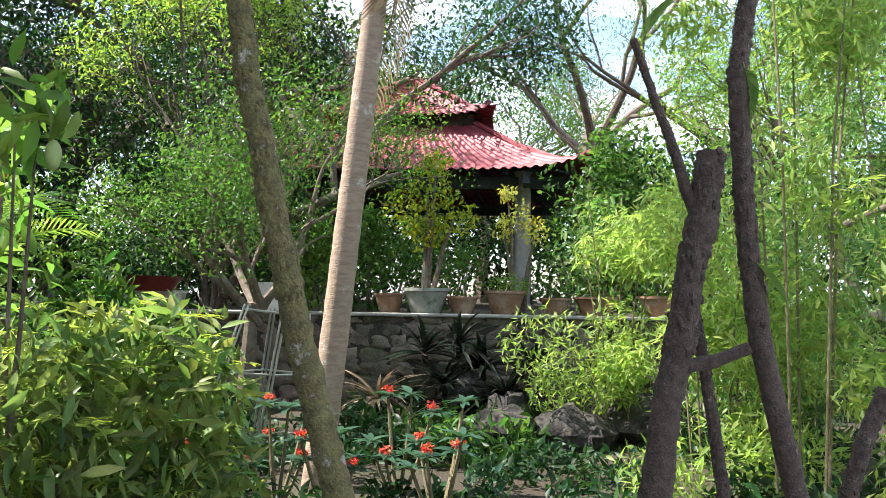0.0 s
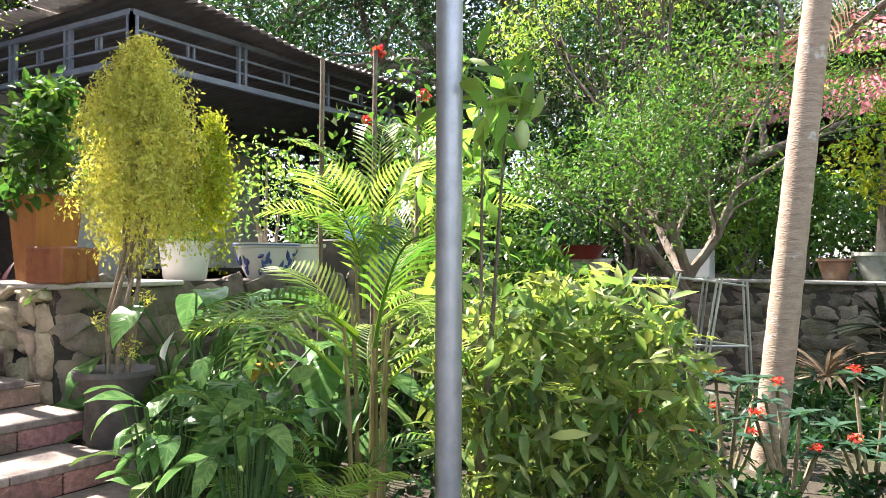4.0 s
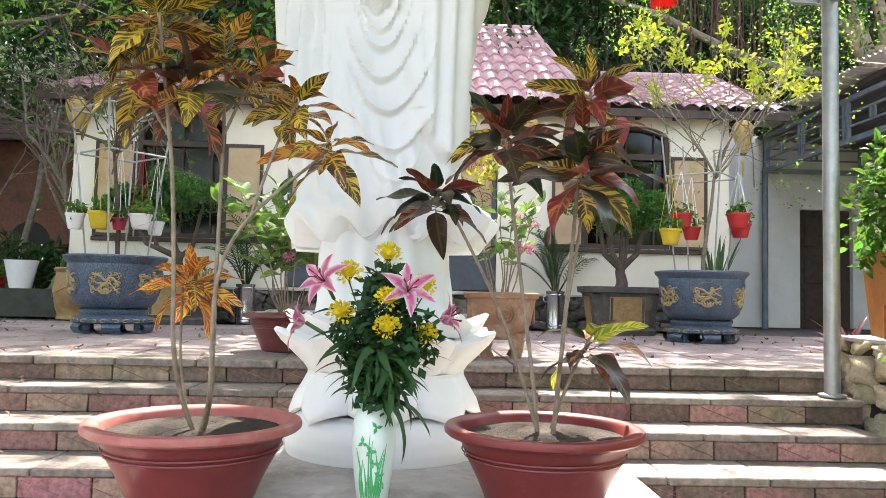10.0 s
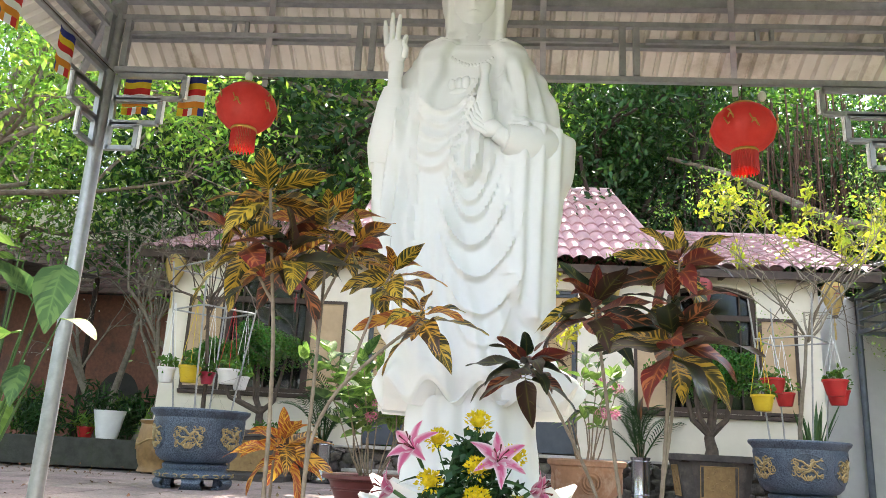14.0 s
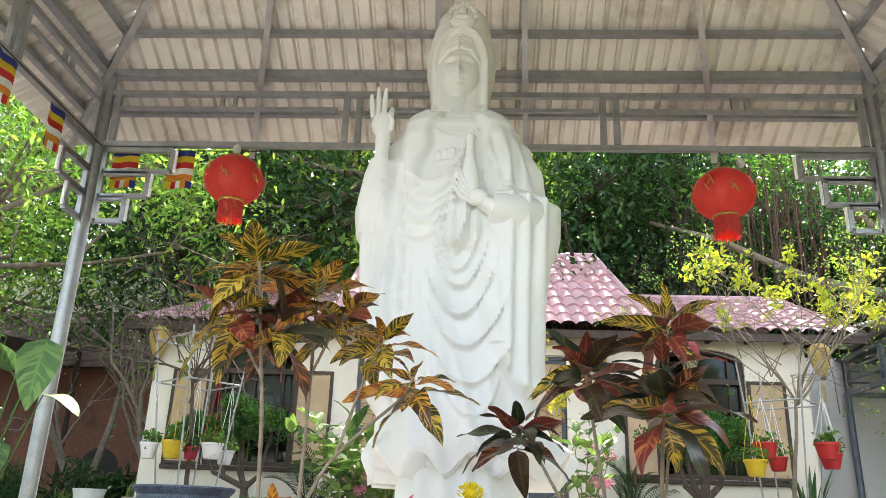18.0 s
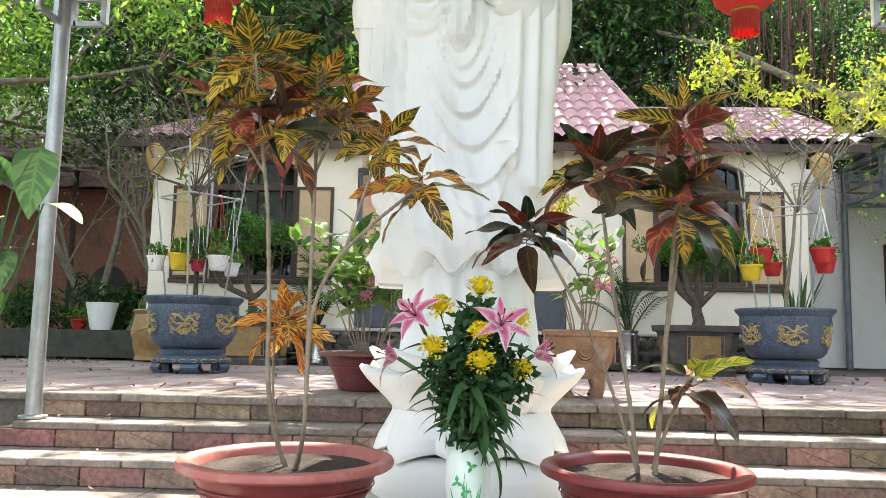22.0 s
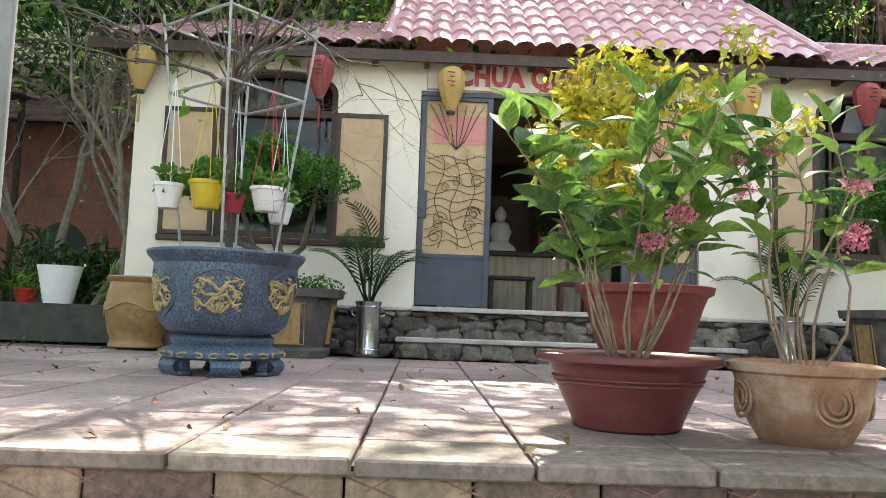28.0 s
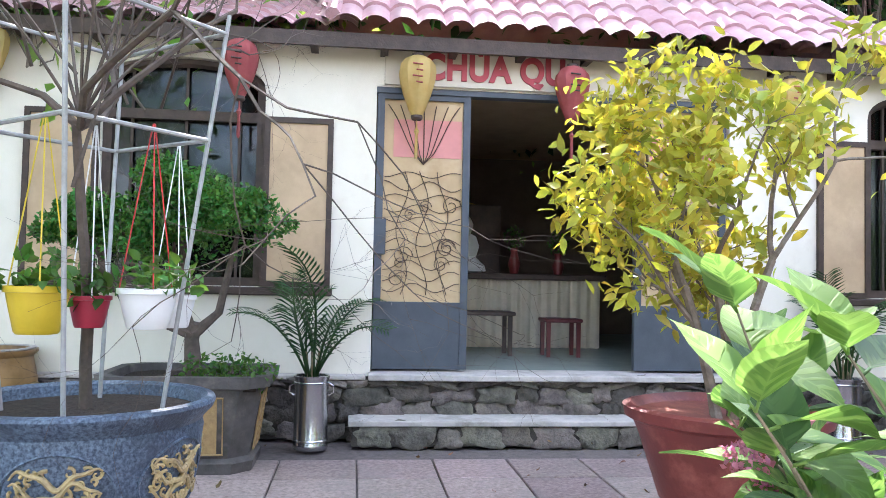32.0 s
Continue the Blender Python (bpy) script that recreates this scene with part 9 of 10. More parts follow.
clump("bonsai_shrub", (0.32, 9.95, 1.5), "slender bonsai with yellow-green leaves", "shrub", [((0.0, 0, 1.3), 0.35), ((-0.3, 0, 1.05), 0.3), ((0.35, 0, 0.95), 0.3), ((0, 0, 0.75), 0.25), ((0.1, 0, 1.6), 0.2)], 900, M_LEAF_Y, (0.06, 0.11), 0.45, canes=5, cane_r=0.03)
clump("bonsai_shrub", (0.80, 9.95, 1.4), "rounded green shrub in a pot", "shrub", [((0, 0, 0.3), 0.3), ((0.05, 0, 0.55), 0.26)], 600, M_LEAF_M, (0.05, 0.08), 0.5)
clump("bonsai_shrub", (1.35, 9.95, 1.48), "low herbs spilling from a pot", "shrub", [((0, 0, 0.1), (0.32, 0.25, 0.16))], 500, M_LEAF_L, (0.03, 0.06), 0.5, canes=3)
clump("bonsai_shrub", (1.95, 9.95, 1.4), "low herbs in a small pot", "shrub", [((0, 0, 0.12), (0.24, 0.2, 0.18))], 350, M_LEAF_M, (0.03, 0.06), 0.5, canes=3)
clump("bonsai_shrub", (1.50, 10.3, 1.2), "pale yellow-leaved bonsai on the wall", "shrub", [((0, 0, 1.3), 0.22), ((-0.2, 0, 1.15), 0.18), ((0.22, 0, 1.1), 0.2), ((-0.15, 0, 1.6), 0.12)], 420, M_GOLDLEAF, (0.05, 0.09), 0.45, canes=4, cane_r=0.025)
for x, y, h, r, n, mt in ((2.6, 10.2, 0.9, 0.55, 1300, M_LANCE), (3.5, 10.4, 1.0, 0.6, 1300, M_LEAF_L), (-0.5, 10.4, 0.8, 0.5, 1100, M_LEAF_M), (-1.2, 10.3, 0.7, 0.45, 900, M_LEAF_L), (-3.2, 10.6, 1.0, 0.6, 1200, M_LEAF_D), (-4.2, 11.4, 1.0, 0.7, 1300, M_LEAF_M), (4.6, 11, 1.2, 0.8, 1400, M_LANCE), (-2.2, 11.6, 1.3, 0.7, 1400, M_LEAF_D), (0.2, 11.5, 0.8, 0.5, 900, M_LEAF_M), (-5.3, 10.2, 0.7, 0.5, 900, M_LEAF_L)):
    leafy_bush((x, y, 1.2), "green shrub of the raised garden", int(x * 10), [((0, 0, h * 0.5), r), ((r * 0.6, 0.1, h), r * 0.8), ((-r * 0.6, 0, h * 0.9), r * 0.8), ((0, 0.1, h * 1.5), r * 0.6)], n, (0.07, 0.16), mt, 0, 0.38)
g = Geo().box(-0.18, -0.15, 0, 0.18, 0.15, 0.36, 0.01)
whole("white_box", g, M_WHITE, "white plastic box on the wall", "box", m=pose(-1.68, 9.98, 1.22))
p = thing("long_red_planter", (-3.15, 9.6, 1.45), "long shallow red planter", "planter")
part("trough", Geo().lathe([(0.3, 0.0), (0.42, 0.16), (0.45, 0.18), (0.42, 0.18), (0, 0.14)], 32, cap=False), M_RED, p)
part("stand", Geo().box(-0.2, -0.2, -0.2, 0.2, 0.2, 0.0), M_CONC, p)

M_LEAF_SUN = leafmat("sunlit_yellow_green_leaf", (0.15, 0.24, 0.05), (0.24, 0.32, 0.07), see=0.5)
# many-stemmed tree on the upper garden with black hanging pots
mt_ = thing("multi_stem_tree", (-2.55, 10.5, 1.2), "many-stemmed tree with a crooked limb", "tree")
g, tips = Geo(), []
rr = random.Random(71)
for k, d in enumerate(((-0.12, 0, 1), (0.05, 0.1, 1), (0.2, -0.05, 1), (-0.3, 0.1, 1))):
    grow(g, (0.08 * k - 0.15, 0, -0.05), d, 2.6, 0.052, 4, rr, 0.42, n=7, tips=tips, split=(2, 3), shrink=0.6, wob=0.06)
g.tube([(0.1, 0, 0.2), (0.5, -0.1, 0.75), (1.0, -0.2, 1.25), (1.6, -0.2, 1.55), (2.1, -0.2, 1.72), (2.5, -0.2, 1.85)], [0.10, 0.085, 0.075, 0.07, 0.065, 0.05], 10)
g.tube([(1.6, -0.2, 1.55), (1.55, -0.1, 2.0), (1.7, -0.1, 2.5), (1.75, 0, 3.1)], [0.05, 0.045, 0.04, 0.03], 8)
grow(g, (1.75, 0, 3.0), (0.1, 0, 1), 0.9, 0.03, 3, rr, 0.6, n=4, tips=tips)
grow(g, (0.6, -0.1, 0.9), (0.6, 0, 1), 1.6, 0.05, 3, rr, 0.5, n=5, tips=tips)
part("bough", g, mat("brown_tree_bark", (0.13, 0.10, 0.075), (0.07, 0.052, 0.04), 14, 0.9, bump=0.7, fine=35, stain=(0.20, 0.18, 0.15), stain_scale=5, dist=0.015), mt_)
c = np.array([tuple(p) for p, d in tips])
leaf_cloud("crown", in_clumps(c, np.full(len(c), 0.46), 15000, 0.0), M_LEAF_SUN, (0.05, 0.10), 0.4, 0.5, mt_, "open light green crown")
M_BLACKP = mat("black_plastic", (0.015, 0.015, 0.017), (0.025, 0.025, 0.025), 8, 0.5, bump=0.05)
for x, y, z in ((-2.9, 9.9, 2.05), (-2.45, 9.9, 1.85), (-2.7, 9.95, 2.6), (-2.35, 9.95, 2.28)):
    p = thing("black_hanging_pot", (x, y, z), "small black plastic pot hanging in the tree", "plant pot", "black hanging pots")
    part("pot", Geo().lathe([(0.10, 0), (0.13, 0.14), (0.15, 0.15), (0.15, 0.19), (0.12, 0.19), (0, 0.16)], 20, cap=False), M_BLACKP, p)
    part("cord", Geo().tube([(0, 0, 0.16), (0, 0.05, 1.0)], 0.006, 4), M_BLACKP, p)

# ---- thin branches close to the start of the walk ----
ns = thing("bare_shrub", (0.92, 1.02, 0.0), "leafless shrub of thin knobbly branches", "shrub")
M_MOSSTEM = mat("mossy_branch", (0.19, 0.175, 0.07), (0.085, 0.075, 0.035), 110, 0.85, bump=1.0, fine=420, stain=(0.34, 0.33, 0.27), stain_scale=55, stain_lo=0.60, stain_hi=0.66, dist=0.004)
M_BROWNB = mat("brown_branch", (0.13, 0.095, 0.08), (0.06, 0.045, 0.038), 110, 0.85, bump=1.0, fine=420, stain=(0.24, 0.21, 0.18), stain_scale=60, stain_lo=0.62, stain_hi=0.7, dist=0.004)


def twig(pts, r, mt, seed, knob=0.25):
    rr = random.Random(seed)
    P = []
    for a, b in zip(pts, pts[1:]):
        for k in range(8):
            P.append(Vector(a).lerp(Vector(b), k / 8) + Vector((rr.gauss(0, 0.0003), rr.gauss(0, 0.0003), 0)))
    P.append(Vector(pts[-1]))
    n = len(P)
    g = Geo().tube([p - Vector((0.92, 1.02, 0)) for p in P], [(r[0] + (r[1] - r[0]) * i / n) * (1 + knob * 0.5 * rr.random() ** 4) for i in range(n)], 14)
    # small thorn scars along the bark
    for k in range(n * 2):
        i = rr.randrange(n // 2, n - 1)
        q = P[i].lerp(P[i + 1], rr.random()) - Vector((0.92, 1.02, 0))
        a, w = rr.uniform(0, 6.3), r[0] + (r[1] - r[0]) * i / n
        g.blob((q.x + w * cos(a), q.y + w * sin(a), q.z), (w * 0.22, w * 0.22, w * 0.34), k, 0.2, 6, 5)
    part("branch", g, mt, ns)


twig([(1.02, 0.8, -0.02), (0.96, 0.68, 0.9), (0.889, 0.68, 1.307), (0.882, 0.68, 1.331), (0.871, 0.68, 1.371), (0.857, 0.68, 1.42), (0.845, 0.68, 1.473), (0.833, 0.68, 1.523), (0.825, 0.68, 1.565), (0.814, 0.68, 1.607), (0.806, 0.68, 1.661), (0.8, 0.68, 1.7)], (0.0115, 0.0085), M_MOSSTEM, 1, 0.4)
twig([(1.08, 1.02, -0.02), (1.15, 1, 0.8), (1.185, 1, 1.234), (1.197, 1, 1.333), (1.213, 1, 1.408), (1.224, 1, 1.484), (1.239, 1, 1.548), (1.247, 1, 1.619)], (0.017, 0.0155), M_BROWNB, 2, 0.45)
twig([(1.236, 1, 1.53), (1.22, 1, 1.574), (1.207, 1, 1.619), (1.185, 1, 1.677), (1.16, 1, 1.749)], (0.0075, 0.004), M_BROWNB, 3, 0.25)
twig([(1.25, 1.05, -0.02), (1.38, 1, 0.8), (1.338, 1, 1.238), (1.319, 1, 1.323), (1.3, 1, 1.41), (1.288, 1, 1.504), (1.282, 1, 1.6), (1.277, 1, 1.71), (1.289, 1, 1.795)], (0.013, 0.01), M_BROWNB, 4, 0.25)
twig([(1.216, 1, 1.378), (1.25, 1, 1.384), (1.288, 1, 1.4)], (0.008, 0.007), M_BROWNB, 5, 0.25)
twig([(1.16, 1.04, -0.02), (1.27, 1.03, 0.8), (1.268, 1.03, 1.236), (1.25, 1.03, 1.359), (1.238, 1.03, 1.434)], (0.009, 0.006), M_BROWNB, 6, 0.25)
twig([(1.2, 1, -0.02), (1.34, 1, 0.8), (1.393, 1, 1.24), (1.412, 1, 1.301), (1.436, 1, 1.357)], (0.01, 0.009), M_BROWNB, 7, 0.25)
SL_ = leaf_geo(0.085, 0.034, 6, 0.2, 0.5, belly=0.6, stalk=0.01).mesh("leaf", M_MED, 180)
for x, y, z, yaw, pit in ((1.285, 0.99, 1.50, 0, -40), (1.28, 0.99, 1.72, 20, -70), (0.802, 0.68, 1.69, 250, 80), (1.165, 0.99, 1.74, -30, 60)):
    part("leaf", SL_, None, ns, m=toward((x - 0.92, y - 1.02, z), yaw, pit, 0, 0.75))

# ---- trees round the place ----
def tree_proto(name, seed, h, trunk_r, reach, n, mt, size, lab, roots=False, bark=None, clump_r=0.9, low=0.35, width=0.42):
    rr = random.Random(seed)
    t = thing(name, (0, -300, 0), lab, "tree", "trees round the temple")
    g, tips = Geo(), []
    grow(g, (0, 0, -0.3), (rr.gauss(0, 0.08), rr.gauss(0, 0.08), 1), h * low, trunk_r, 0, rr, 0.5, n=6, wob=0.05)
    top = Vector(g.v[-1])
    for k in range(5):
        a = 1.26 * k + rr.uniform(-0.3, 0.3)
        grow(g, top - Vector((0, 0, 0.15 * k)), (cos(a) * 0.9, sin(a) * 0.9, 0.9), h * 0.27, trunk_r * 0.55, 3, rr, 0.6, n=4, tips=tips, split=(2, 3), shrink=0.72, wob=0.12)
    part("trunk", g, bark or M_BARK, t)
    c = np.array([tuple(p) for p, d in tips])
    q = in_clumps(c, np.full(len(c), clump_r), n, 0.1)
    leaf_cloud("crown", q, mt, size, width, 0.5, t, "uneven leafy crown")
    if roots:
        g = Geo()
        for k in range(60):
            p = c[rr.randrange(len(c))]
            x, y, z = p[0] * 0.7 + rr.gauss(0, 0.3), p[1] * 0.7 + rr.gauss(0, 0.3), p[2] - 0.2
            ln = rr.uniform(1.5, 4.0)
            g.tube([(x, y, z), (x + rr.gauss(0, 0.1), y + rr.gauss(0, 0.1), z - ln * 0.5), (x + rr.gauss(0, 0.1), y, max(0, z - ln))], [0.03, 0.02, 0.012], 5)
        tagged(part("root_curtain", g, M_BARK_D, t, "curtain of hanging aerial roots"), kind="stuff")
    return t


PROT = [
    tree_proto("garden_tree", 1, 10.0, 0.26, 3.5, 17000, M_LEAF_M, (0.09, 0.19), "tall tree with a mid green crown", clump_r=1.0),
    tree_proto("garden_tree", 2, 11.0, 0.30, 3.5, 18000, M_LEAF_D, (0.09, 0.19), "tall tree with a deep green crown", clump_r=1.05),
    tree_proto("garden_tree", 3, 9.0, 0.2, 3.5, 15000, M_LEAF_L, (0.08, 0.16), "slender tree with a light green crown", clump_r=0.95),
    tree_proto("banyan_tree", 4, 11.0, 0.55, 4.5, 18000, M_LEAF_D, (0.10, 0.19), "banyan with hanging aerial roots", True, M_BARK_D, 1.1, 0.22),
    tree_proto("feathery_tree", 5, 11.0, 0.22, 4.5, 15000, M_LEAF_M, (0.08, 0.15), "spreading tree with feathery open foliage", clump_r=0.75, low=0.42, width=0.22),
]
SPOTS = [
    # behind the temple
    (3, -17.5, 5.5, 1.0, 1.1), (1, -19.0, 0.5, 0.9, 1.5), (2, -18.5, -3.5, 0.8, 1.45), (2, -28.0, -17.0, 0.8, 1.2), (1, -18.5, -1.5, 0.9, 1.5), (3, -20.0, -6.0, 0.9, 1.5), (0, -17.5, 8.0, 0.9, 1.05), (0, -21.0, -6.0, 0.9, 1.1), (1, -22.0, 4.0, 0.9, 1.25), (0, -23.0, 9.0, 0.9, 1.2),
    (3, -17.5, 9.5, 0.9, 1.0), (1, -16.5, 13.5, 0.9, 1.1), (1, -12.0, 16.5, 0.9, 1.1), (1, -9.0, 17.5, 0.9, 1.05), (1, -20, 17, 0.9, 1.3), (2, -23, -1, 0.9, 1.2), (1, -27, -12, 0.9, 1.3), (0, -26, 1.5, 0.9, 1.4),
    # over the side bed; they shade the terrace
    (0, -10.5, -10.3, 0.9, 0.95), (2, -21.0, -12.0, 0.9, 1.0), (2, -7.0, -8.8, 0.9, 0.9), (0, -17.0, -13.5, 0.9, 1.1), (4, -3.2, -9.5, 0.0, 0.9), (0, 0.5, -9.5, 0.0, 0.95), (0, -9, -14, 0.9, 1.1),
    # raised garden and beyond the pavilion; the 0.42 tree is added for shade below
    (1, -2.6, 15.8, 1.2, 0.85), (1, -9.0, 18.5, 1.2, 1.0), (1, -5.0, 17.5, 1.2, 0.95), (4, 4.5, 22.0, 1.2, 1.15), (2, -3.0, 24.0, 1.2, 0.95), (0, 1.0, 27.0, 1.2, 1.0), (4, 7.5, 18.0, 1.2, 0.85), (2, 9.0, 13.5, 1.2, 0.75), (0, -9.5, 24.0, 1.2, 1.1), (2, 6.5, 11.5, 1.2, 0.55), (0, -1.75, 9.1, 0.0, 0.42),
    (0, 24.0, 9.0, 0.0, 1.0), (1, 25.0, -6.0, 0.0, 1.1), (1, 14, 16, 0.0, 1.1), (2, -19.5, -1.6, 0.8, 1.05), (4, -20.0, -4.5, 0.8, 1.1),
]
rt = random.Random(17)
for k, x, y, z, s in SPOTS:
    copy_thing(PROT[k], pose(x, y, z, 0, 0, rt.uniform(0, 360)) @ Matrix.Scale(s, 4))
for p in PROT:
    for c in list(p.children_recursive):
        bpy.data.objects.remove(c)
    bpy.data.objects.remove(p)
# crooked banyan limbs and hanging roots seen over the shelter
M_LIMB = mat("pale_banyan_bark", (0.36, 0.27, 0.19), (0.22, 0.16, 0.115), 9, 0.85, bump=0.6, fine=30, stain=(0.12, 0.09, 0.07), stain_scale=3, dist=0.02)
M_SAWN = mat("sawn_wood", (0.55, 0.40, 0.24), (0.46, 0.32, 0.19), 12, 0.8, bump=0.2, fine=50)
bl = thing("banyan_tree", (-14.2, 8.9, T), "old banyan with pale leaning limbs and a sawn end", "tree")
part("trunk", Geo().tube([(0.0, 0.6, -0.1), (0.0, 0.4, 2.4), (0.0, 0.25, 4.6), (0.0, 0.2, 5.6)], [0.45, 0.38, 0.32, 0.26], 14), M_LIMB, bl)
for pts, r in (([(0, 0.1, 5.3), (0.0, -0.14, 5.95), (0.0, -0.33, 6.45), (0.0, -0.52, 7.1), (0.1, -0.6, 8.2)], (0.15, 0.13, 0.12, 0.11, 0.09)), ([(0, 0.3, 5.2), (0.0, 0.40, 6.0), (0.0, 0.20, 6.6), (-0.05, -0.12, 7.1), (0.0, -0.3, 8.2)], (0.16, 0.14, 0.13, 0.12, 0.10)),
               ([(0, 0.3, 5.4), (0.05, 0.42, 5.98), (0.05, 0.62, 6.45)], (0.14, 0.12, 0.11)), ([(0, 0.1, 5.1), (0.0, -0.5, 6.1), (0.0, -0.95, 6.4), (0, -1.6, 6.9)], (0.13, 0.11, 0.10, 0.08))):
    part("limb", Geo().tube(pts, list(r), 12), M_LIMB, bl)
part("sawn_end", Geo().tube([(0.05, 0.615, 6.44), (0.05, 0.624, 6.458)], 0.105, 14), M_SAWN, bl, "pale sawn end of a limb")
part("limb", Geo().tube([(-0.3, -0.1, 5.0), (-0.2, -2.3, 5.35), (-0.1, -3.25, 5.72), (0.0, -4.25, 6.15), (0.0, -5.6, 6.5)], [0.12, 0.10, 0.08, 0.065, 0.04], 10), M_BARK, bl)
rr = random.Random(83)
g = Geo()
for k in range(70):
    y, x = rr.uniform(-4.2, -0.9), rr.uniform(-1.6, 0.1)
    z = rr.uniform(6.6, 8.6)
    ln = rr.uniform(1.2, 3.4)
    g.tube([(x, y, z), (x + rr.gauss(0, 0.05), y + rr.gauss(0, 0.06), z - ln * 0.5), (x + rr.gauss(0, 0.06), y + rr.gauss(0, 0.08), z - ln)], [0.022, 0.016, 0.008], 5)
tagged(part("root_curtain", g, mat("reddish_root_bark", (0.12, 0.065, 0.045), (0.07, 0.04, 0.03), 14, 0.9, bump=0.4, fine=40), bl, "curtain of hanging aerial roots"), kind="stuff")
# hedge-like undergrowth that closes the distance
rh = random.Random(23)
for k in range(46):
    a = 2 * pi * k / 46
    r = rh.uniform(24, 30)
    x, y = -4 + r * cos(a), 2 + r * sin(a) * 1.05
    z = 1.2 if y > 10.2 else (T if x < -4.6 else 0.0)
    cl = [((rh.uniform(-2.2, 2.2), rh.uniform(-2.2, 2.2), rh.uniform(0.6, 4.5)), rh.uniform(0.9, 1.6)) for _ in range(9)]
    clump("undergrowth", (x, y, z), "dense green undergrowth at the edge of the garden", "bush", cl, 1700, (M_LEAF_M, M_LEAF_D, M_LEAF_L)[k % 3], (0.25, 0.45), 0.5, group="undergrowth at the edge", canes=5, cane_r=0.05)
for k, (x, y) in enumerate(((-4.6, 13.9), (-3.8, 14.2), (-2.0, 14.6), (0.2, 21.5), (3.6, 13.8), (4.4, 14.6), (5.6, 13.4), (-4.8, 16.5), (-2.4, 20.5), (2.4, 21.5), (5.0, 19.0), (-8.6, 15.9), (-11.0, 15.9), (-13.0, 16.6), (-15.0, 16.4), (-14.6, 14.2), (-16.0, 18.5), (-12.4, 18.6), (-10.0, 18.0))):
    z = 1.2 if x > -6 else T
    cl = [((rh.uniform(-1.0, 1.0), rh.uniform(-0.5, 0.5), rh.uniform(0.3, 2.9)), rh.uniform(0.5, 0.85)) for _ in range(11)]
    clump("undergrowth", (x, y, z), "dense dark green shrubbery of the raised garden", "bush", cl, 3000, (M_LEAF_D, M_LEAF_M, M_LEAF_D)[k % 3], (0.09, 0.18), 0.45, group="shrubbery of the raised garden", canes=6, cane_r=0.02)
for k in range(15):
    x, y = -25.5 + rh.uniform(-1.5, 1.5), -16 + 2.3 * k
    cl = [((rh.uniform(-1.2, 1.2), rh.uniform(-1.6, 1.6), rh.uniform(2.5, 15.0)), rh.uniform(1.0, 1.7)) for _ in range(22)]
    clump("undergrowth", (x, y, T), "tall dark green hedge of trees behind the temple", "trees", cl, 8500 if y > 0 else 5000, (M_LEAF_D, M_LEAF_M)[k % 2], (0.20, 0.36), 0.5, group="tall hedge behind the temple", canes=5, cane_r=0.07)
for k in range(16):
    x, y = rh.uniform(-22, -15.8), rh.uniform(-5, 12)
    cl = [((rh.uniform(-0.9, 0.9), rh.uniform(-0.9, 0.9), rh.uniform(0.6, 4.6)), rh.uniform(0.6, 1.0)) for _ in range(8)]
    clump("undergrowth", (x, y, T), "dense green undergrowth behind the temple", "bush", cl, 1300, (M_LEAF_D, M_LEAF_M)[k % 2], (0.16, 0.30), 0.5, group="undergrowth behind the temple", canes=5, cane_r=0.04)

# ---- lanterns and flags of the canopy ----
M_LANT = mat("red_lantern_cloth", (0.74, 0.10, 0.085), (0.66, 0.075, 0.065), 8, 0.35, bump=0.1, fine=50, see=0.5)
for y, zl, lab in ((-2.0, 3.92, "round red festival lantern with gold marks"), (1.57, 3.85, "round red festival lantern with gold marks")):
    la = thing("red_lantern", (CX0 + 0.02, y, zl), lab, "lantern", "red lanterns of the canopy")
    part("shade", Geo().lathe([(0.09, -0.16), (0.14, -0.145), (0.195, -0.09), (0.225, 0.0), (0.195, 0.09), (0.14, 0.145), (0.09, 0.16)], 64, (0, 0, 0), lambda a, z: 1 - 0.03 * abs(cos(8 * a)) ** 6, cap=False), M_LANT, la, sharp=70)
    for z in (-0.17, 0.17):
        part("gold_ring", Geo().lathe([(0.085, z - 0.015), (0.095, z), (0.085, z + 0.015)], 28), M_GILT, la)
    g = Geo()
    for k in range(44):
        a = 2 * pi * k / 44
        g.tube([(0.085 * cos(a), 0.085 * sin(a), -0.18), (0.087 * cos(a), 0.087 * sin(a), -0.31 - 0.02 * (k % 2))], 0.006, 4)
    tagged(part("fringe", g, M_LANT, la), kind="stuff")
    part("cord", Geo().tube([(0, 0, 0.17), (0, 0, 4.19 - zl)], 0.005, 5), M_IRON, la)
    rr = random.Random(4)
    for k in range(7):
        g = Geo()
        for j in range(3):
            a, z = 0.9 * k + rr.uniform(-0.15, 0.15), rr.uniform(-0.06, 0.07)
            r = 0.228 * math.sqrt(max(0.1, 1 - (z / 0.26) ** 2))
            g.tube([((r) * cos(a + q), (r) * sin(a + q), z + 0.03 * sin(q * 20 + j)) for q in (0, 0.06, 0.12, 0.18)], 0.005, 4)
        part("gold_mark", g, M_GILT, la)
    bu = part("bulb", Geo().blob((0.03, 0.13 if y > 0 else 0.0, 0.24), (0.03, 0.03, 0.04), 1, 0.0, 12, 8), M_WHITE, la)
FLAG = [("blue_cloth", (0.03, 0.04, 0.20)), ("yellow_cloth", (0.62, 0.44, 0.03)), ("red_cloth", (0.50, 0.03, 0.03)), ("white_cloth", (0.72, 0.72, 0.70)), ("orange_cloth", (0.62, 0.22, 0.03))]
FM = [mat(n, c, tuple(q * 0.85 for q in c), 6, 0.85, bump=0.1, see=0.35) for n, c in FLAG]


